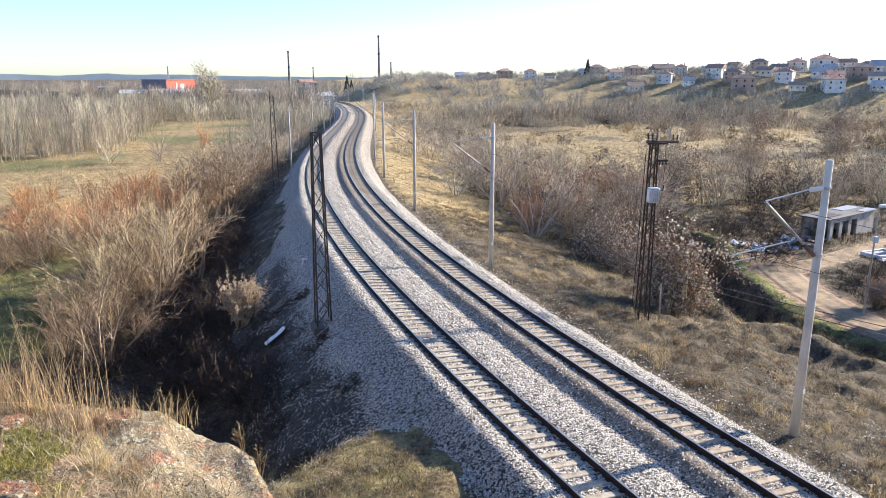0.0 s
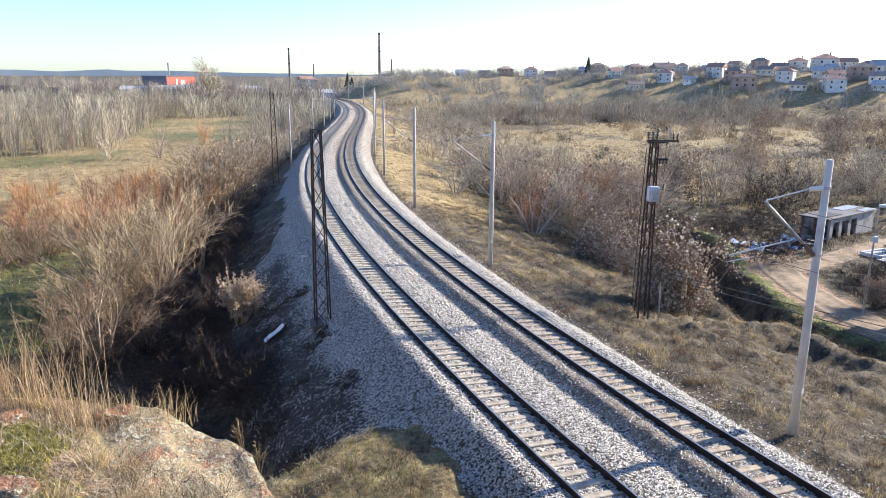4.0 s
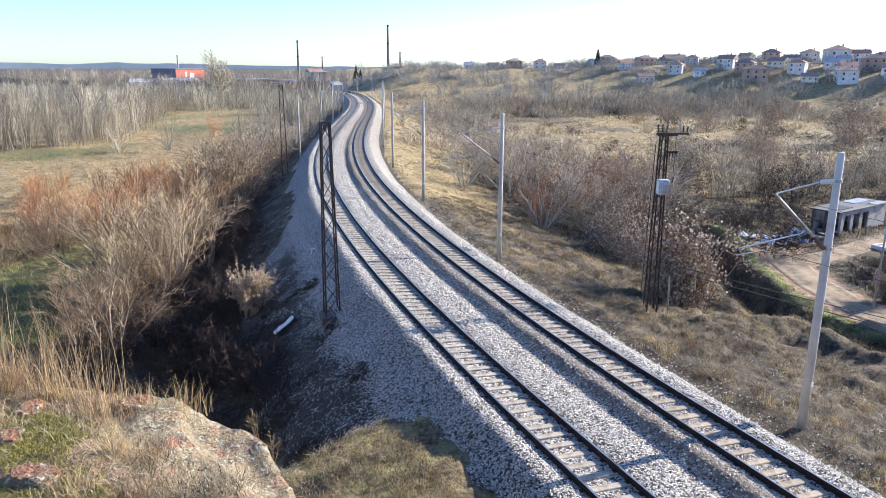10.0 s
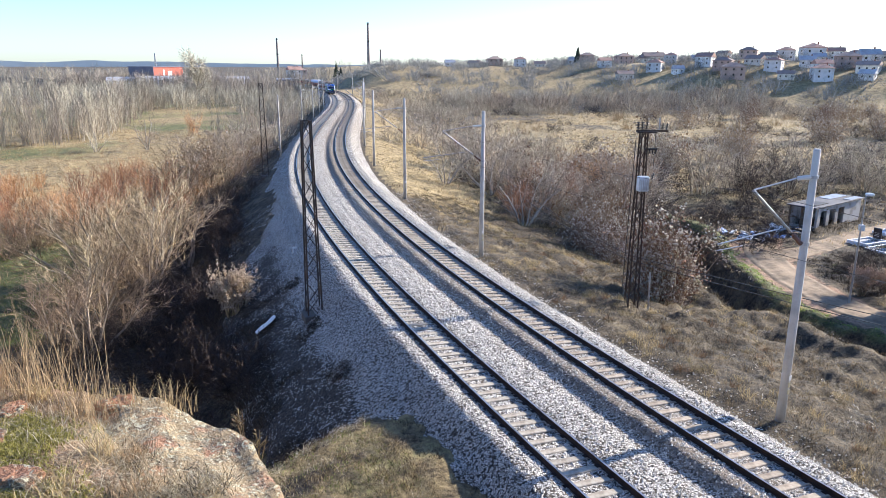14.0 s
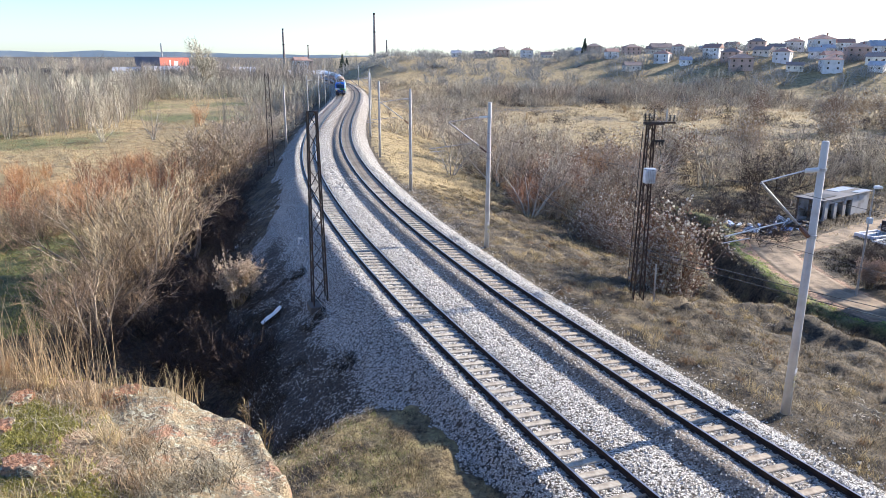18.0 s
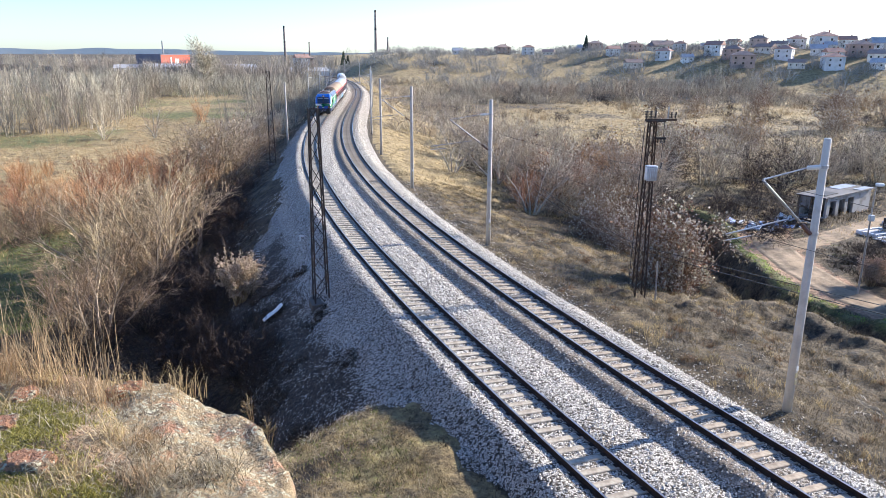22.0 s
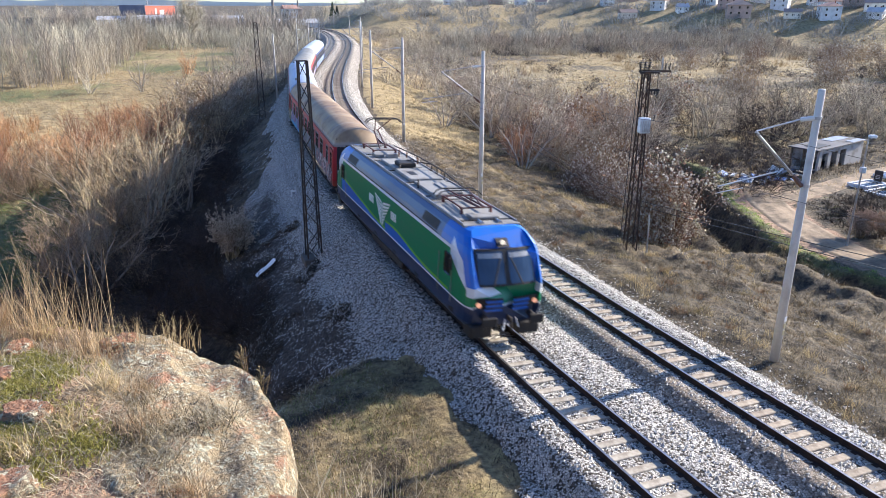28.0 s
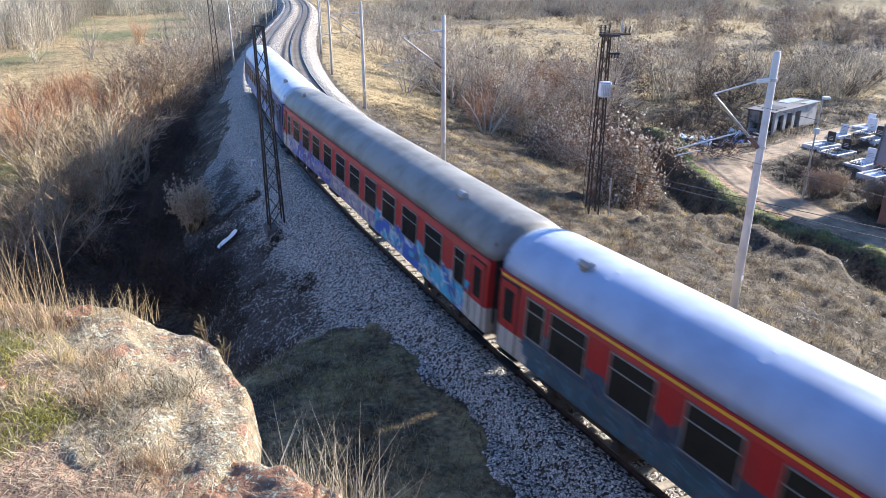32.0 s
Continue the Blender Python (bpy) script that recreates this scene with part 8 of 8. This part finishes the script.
_open = lambda x, y: near_slopes(x, y) & (polyline_distance(x, y, ROAD)[0] > 2.6) & (polyline_distance(x, y, DITCH)[0] > 1.2)
grass_field("slope_grass", spots(7500, -12, 34, 10, 80, 9, lambda x, y: _open(x, y) & (fbm(x * 0.5, y * 0.5, 4) > -0.1)), 16, 0.24, 0.14, 0.013, T_TUFT, "withered grass over the slopes beside the railway", 10, 0.8)
grass_field("slope_straw", spots(2600, 0, 34, 10, 80, 35, lambda x, y: _open(x, y) & (fbm(x * 0.3 + 3, y * 0.3, 4) > 0.06)), 34, 0.36, 0.15, 0.012, T_STRAW, "golden dry grass tufts beside the railway", 36, 0.9)
grass_field("slope_weeds", spots(7500, -2, 34, 10, 80, 37, lambda x, y: _open(x, y) & (fbm(x * 0.4 + 8, y * 0.4, 4) > -0.06)), 18, 0.3, 0.2, 0.015, T_EARTH, "brown dead weeds beside the railway", 38, 1.9)
grass_field("rust_tufts", spots(170, 5, 30, 14, 62, 101, lambda x, y: _open(x, y) & (along(x, y)[1] < 15)), 46, 0.34, 0.13, 0.013, T_LEAF, "rust-brown dead weed tufts beside the railway", 102, 0.9)
grass_field("slope_tangle", spots(4200, -2, 34, 10, 80, 99, lambda x, y: _open(x, y) & (fbm(x * 0.55 + 8, y * 0.55, 4) > -0.01)), 24, 0.28, 0.24, 0.014, T_GLOOM, "patches of dark dead weeds beside the railway", 100, 1.7)
grass_field("shoulder_straw", spots(1300, 2, 30, 14, 76, 91, lambda x, y: _open(x, y) & (along(x, y)[1] < 17) & (fbm(x * 0.45 + 12, y * 0.45, 3) > 0.05)), 34, 0.34, 0.13, 0.012, T_TUFT, "tufts of golden-brown grass beside the railway", 92, 1.0)
grass_field("slope_litter", spots(900, 4, 30, 14, 60, 93, lambda x, y: _open(x, y) & (fbm(x * 0.7 + 5, y * 0.7, 3) > 0.02)), 7, 0.16, 0.2, 0.03, T_FLUFF, "scattered pale dead leaves and stems beside the railway", 94, 2.4)
grass_field("yard_weeds", spots(5500, 20, 60, 40, 90, 39, lambda x, y: (along(x, y)[1] > 24) & (polyline_distance(x, y, ROAD)[0] > 2.8) & (polyline_distance(x, y, ROAD_B)[0] > 2.6)), 9, 0.3, 0.25, 0.03, T_GLOOM, "dark dead weeds round the dirt road", 40, 1.1)
grass_field("yard_tangle", spots(3000, 30, 62, 48, 76, 95, lambda x, y: (along(x, y)[1] > 26) & (polyline_distance(x, y, ROAD)[0] > 2.9) & (polyline_distance(x, y, ROAD_B)[0] > 1.9) & (fbm(x * 0.3, y * 0.3, 3) > -0.1)), 14, 0.36, 0.3, 0.03, T_GLOOM, "dark tangled weeds round the graves and the old shed", 96, 1.1)
grass_field("yard_green", spots(1300, 24, 50, 40, 66, 97, lambda x, y: (np.abs(polyline_distance(x, y, ROAD)[0] - 4.2) < 1.4) & (along(x, y)[1] > 28) & (fbm(x * 0.5 + 2, y * 0.5, 3) > 0.02)), 12, 0.14, 0.16, 0.022, T_GREEN, "short green grass beside the dirt road", 98, 0.9)
# Dark blades over the hollow floor, shade put into their colour.
grass_field("hollow_weeds", spots(5000, -40, -5, 24, 90, 41, lambda x, y: (along(x, y)[1] < -9.5) & (along(x, y)[1] > -24) & (along(x, y)[0] > 30)), 10, 0.45, 0.3, 0.03, T_GLOOM, "dark dead weeds deepening the shade of the hollow", 42, 1.0)
grass_field("bank_grass", spots(4200, 10, 40, 30, 70, 11, lambda x, y: (np.abs(polyline_distance(x, y, DITCH)[0] - 3.0) < 0.75 + 0.9 * fbm(x * 0.7, y * 0.7, 2)) & (along(x, y)[1] > 24) & (y < 60)), 16, 0.17, 0.12, 0.02, T_LUSH, "green grass along the ditch bank", 12, 0.7)
# Dark blades paint shade on the ditch faces turned from the sun.
grass_field("ditch_weeds", spots(2600, 12, 40, 28, 66, 87, lambda x, y: (polyline_distance(x, y, DITCH)[0] < 2.2) & (along(x, y)[1] > 17)), 12, 0.3, 0.14, 0.022, T_GLOOM, "dark dead weeds deepening shade down the ditch sides", 88, 1.0)
grass_field("meadow_grass", spots(7000, -110, -22, 44, 190, 13, lambda x, y: (along(x, y)[1] < -18)), 7, 0.5, 0.35, 0.035, T_STRAW, "dry meadow grass on the plain", 14, 0.8)
grass_field("hollow_green", spots(2600, -42, -24, 40, 66, 103, lambda x, y: (along(x, y)[1] < -21.5) & (along(x, y)[1] > -32) & (fbm(x * 0.4, y * 0.4, 3) > -0.05)), 10, 0.2, 0.22, 0.025, T_GREEN, "short green grass on the bank behind the hollow", 104, 0.9)
grass_field("plain_grass", spots(10000, -10, 170, 60, 260, 15, lambda x, y: (along(x, y)[1] > 12) & (fbm(x * 0.05, y * 0.05) > -0.08)), 7, 0.55, 0.4, 0.045, T_STRAW, "dry tussock grass on the plain", 16, 0.8)
grass_field("shoulder_grass", spots(9000, -75, 14, 70, 300, 67, lambda x, y: (along(x, y)[1] > 6.3) & (along(x, y)[1] < 17) & (along(x, y)[0] > 72)), 8, 0.4, 0.25, 0.03, T_TUFT, "withered grass along the far railway shoulder", 68, 0.9)
grass_field("plain_weeds", spots(4500, -20, 190, 95, 300, 69, lambda x, y: (along(x, y)[1] > 16) & (fbm(x * 0.06 + 5, y * 0.06, 4) > 0.0)), 8, 0.55, 0.5, 0.06, T_GLOOM, "dark dead weeds on the plain", 70, 1.1)
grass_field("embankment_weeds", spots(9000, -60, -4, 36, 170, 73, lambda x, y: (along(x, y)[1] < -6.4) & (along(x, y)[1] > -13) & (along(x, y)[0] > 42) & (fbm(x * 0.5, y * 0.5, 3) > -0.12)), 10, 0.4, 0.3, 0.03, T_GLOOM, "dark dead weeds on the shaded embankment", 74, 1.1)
grass_field("spur_straw", spots(4200, -12, 6, 8, 29, 43, lambda x, y: (along(x, y)[1] < -6.2) & (along(x, y)[1] > -13)), 9, 0.16, 0.1, 0.013, T_TUFT, "dry grass on the spur beside the ballast", 44, 0.9)
grass_field("spur_weeds", spots(500, -12, 6, 8, 29, 45, lambda x, y: (along(x, y)[1] < -6.3) & (along(x, y)[1] > -13) & (fbm(x * 0.9, y * 0.9, 4) > -0.02)), 12, 0.17, 0.12, 0.014, T_GLOOM, "dark dead weeds on the spur beside the ballast", 47, 1.5)
grass_field("spur_litter", spots(3000, -12, 6, 8, 29, 48, lambda x, y: (along(x, y)[1] < -6.3) & (along(x, y)[1] > -13)), 6, 0.2, 0.12, 0.011, T_LITTER, "grey withered stems on the spur beside the ballast", 49, 1.3)
grass_field("spur_rim", spots(700, -8, 0, 16, 25, 63, lambda x, y: (np.abs(0.81 * (x + 2.8) - 0.59 * (y - 22.3) - 0.1) < 0.35) & (along(x, y)[1] < -6.6)), 14, 0.3, 0.1, 0.012, T_LITTER, "bent grey grass along the spur's rim", 64, 1.6)
grass_field("foot_weeds", spots(1500, -5, 6, 8, 27, 65, lambda x, y: (np.abs(along(x, y)[1] + 5.15 + 0.3 * smooth(18, 25, along(x, y)[0])) < 0.4)), 16, 0.22, 0.12, 0.016, T_GLOOM, "dark dead weeds along the foot of the ballast", 66, 1.3)
grass_field("spur_grass", spots(2600, -12, 6, 8, 29, 17, lambda x, y: (along(x, y)[1] < -6.4) & (along(x, y)[1] > -13)), 9, 0.14, 0.12, 0.014, T_GREEN, "short green grass on the spur beside the ballast", 18, 0.8)


# ---- loose ballast and sleepers ----
def ballast_stones(n, seed):
    rng = np.random.RandomState(seed)
    s = 4 + 66 * rng.uniform(0, 1, n) ** 1.5
    u = np.where(rng.uniform(0, 1, n) < 0.75, rng.uniform(-11.0, 7.0, n), rng.uniform(-10.5, -5.5, n))
    bed = bpy.data.objects["ballast_bed"]
    x, y, _ = on_line(s, u)
    dep = bpy.context.evaluated_depsgraph_get()
    from mathutils.bvhtree import BVHTree
    tree = BVHTree.FromObject(bed, dep)
    z = np.empty(n)
    for i in range(n):
        hit = tree.ray_cast(Vector((x[i], y[i], 6)), Vector((0, 0, -1)))[0]
        z[i] = hit.z if hit else -99
    g = ground_z(x, y)
    patch = (u < -5) & (s > 26) & (fbm(x * 0.5, y * 0.5, 4) > -0.02)
    patch |= (u > 5) & (rng.uniform(0, 1, n) < (7.0 - u) / 1.9)
    keep = (z > g - 0.02) | patch
    keep &= (u < 5.6) | patch
    keep &= (u > -6.4) | (fbm(x * 0.8, y * 0.8, 4) + rng.uniform(-0.16, 0.16, n) > np.minimum(0.2, 0.03 + 0.05 * (-6.4 - u)))
    z = np.maximum(z, g)
    off = np.abs(np.abs(np.abs(u) - SPACING / 2) - GAUGE / 2)
    keep &= off > 0.09
    x, y, z, u = x[keep], y[keep], z[keep], u[keep]
    size = np.where(u < -6.2, 0.036, 0.042)[:, None, None]
    v, f = blobs(rng, np.stack((x, y, z + 0.005), 1), size)
    tagged(new("loose_ballast", array_mesh("loose_ballast", v, f, M_STONE)), "loose pale crushed stones over the ballast bed", "ballast", kind="stuff")
    # dead weeds creeping up the shaded flank of the bed
    s, u = rng.uniform(12, 44, 9000), rng.uniform(-11.0, -5.9, 9000)
    x, y, _ = on_line(s, u)
    k = fbm(x * 0.55 + 2, y * 0.55, 4) + rng.uniform(-0.05, 0.05, 9000) > 0.15 - 0.06 * (-5.9 - u)
    x, y = x[k], y[k]
    g = ground_z(x, y)
    z = g.copy()
    for i in range(len(x)):
        hit = tree.ray_cast(Vector((x[i], y[i], 6)), Vector((0, 0, -1)))[0]
        z[i] = max(z[i], hit.z) if hit else z[i]
    k = z > g + 0.02
    x, y, z = x[k], y[k], z[k]
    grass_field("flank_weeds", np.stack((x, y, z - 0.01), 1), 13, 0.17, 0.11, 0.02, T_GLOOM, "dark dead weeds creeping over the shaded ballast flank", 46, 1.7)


ballast_stones(64000, 1)


def sleepers(track, centre, material, special):
    bm = bmesh.new()
    box(bm, -1.28, 1.28, -0.125, 0.125, -0.36, -0.165, 0.02)
    me = bpy.data.meshes.new("sleeper")
    bm.to_mesh(me)
    bm.free()
    me.materials.append(material)
    bm = bmesh.new()
    box(bm, -0.17, 0.17, -0.08, 0.08, -0.168, -0.14, 0.01)
    fast = bpy.data.meshes.new("base_plate")
    bm.to_mesh(fast)
    bm.free()
    fast.materials.append(M_RUST)
    rng = random.Random(int(centre * 10))
    far_v, far_f = [], []
    for i in range(-20, 660):
        s = i * 0.6
        x, y, h = on_line(s, centre)
        m = Matrix.Translation((x, y, abs(cant(s)) / 2 + rng.uniform(-0.012, 0.006))) @ Matrix.Rotation(h - math.pi / 2 + rng.uniform(-0.012, 0.012), 4, "Z") @ Matrix.Rotation(math.atan(cant(s) / GAUGE), 4, "Y")
        if 0 <= i < 240:
            sl = sub("sleeper", me, track, m)
            if i < 60:
                for side in (-1, 1):
                    sub("base_plate", fast, sl, Matrix.Translation((side * GAUGE / 2, 0, 0)))
        else:
            k = len(far_v)
            far_v += [tuple(m @ p.co) for p in me.vertices]
            far_f += [tuple(k + j for j in p.vertices) for p in me.polygons]
    far = sub("far_sleeper", array_mesh("far_sleeper", far_v, far_f, material), track, label="concrete sleepers farther along the track")
    far["kind"] = "stuff"


sleepers(TRACK_L, -SPACING / 2, M_SLEEPER, 0)
sleepers(TRACK_R, SPACING / 2, worn("sleeper_brown", (0.44, 0.37, 0.28), (0.22, 0.17, 0.12), 3, 25, 0.9, bump=0.4), 0)
motions()
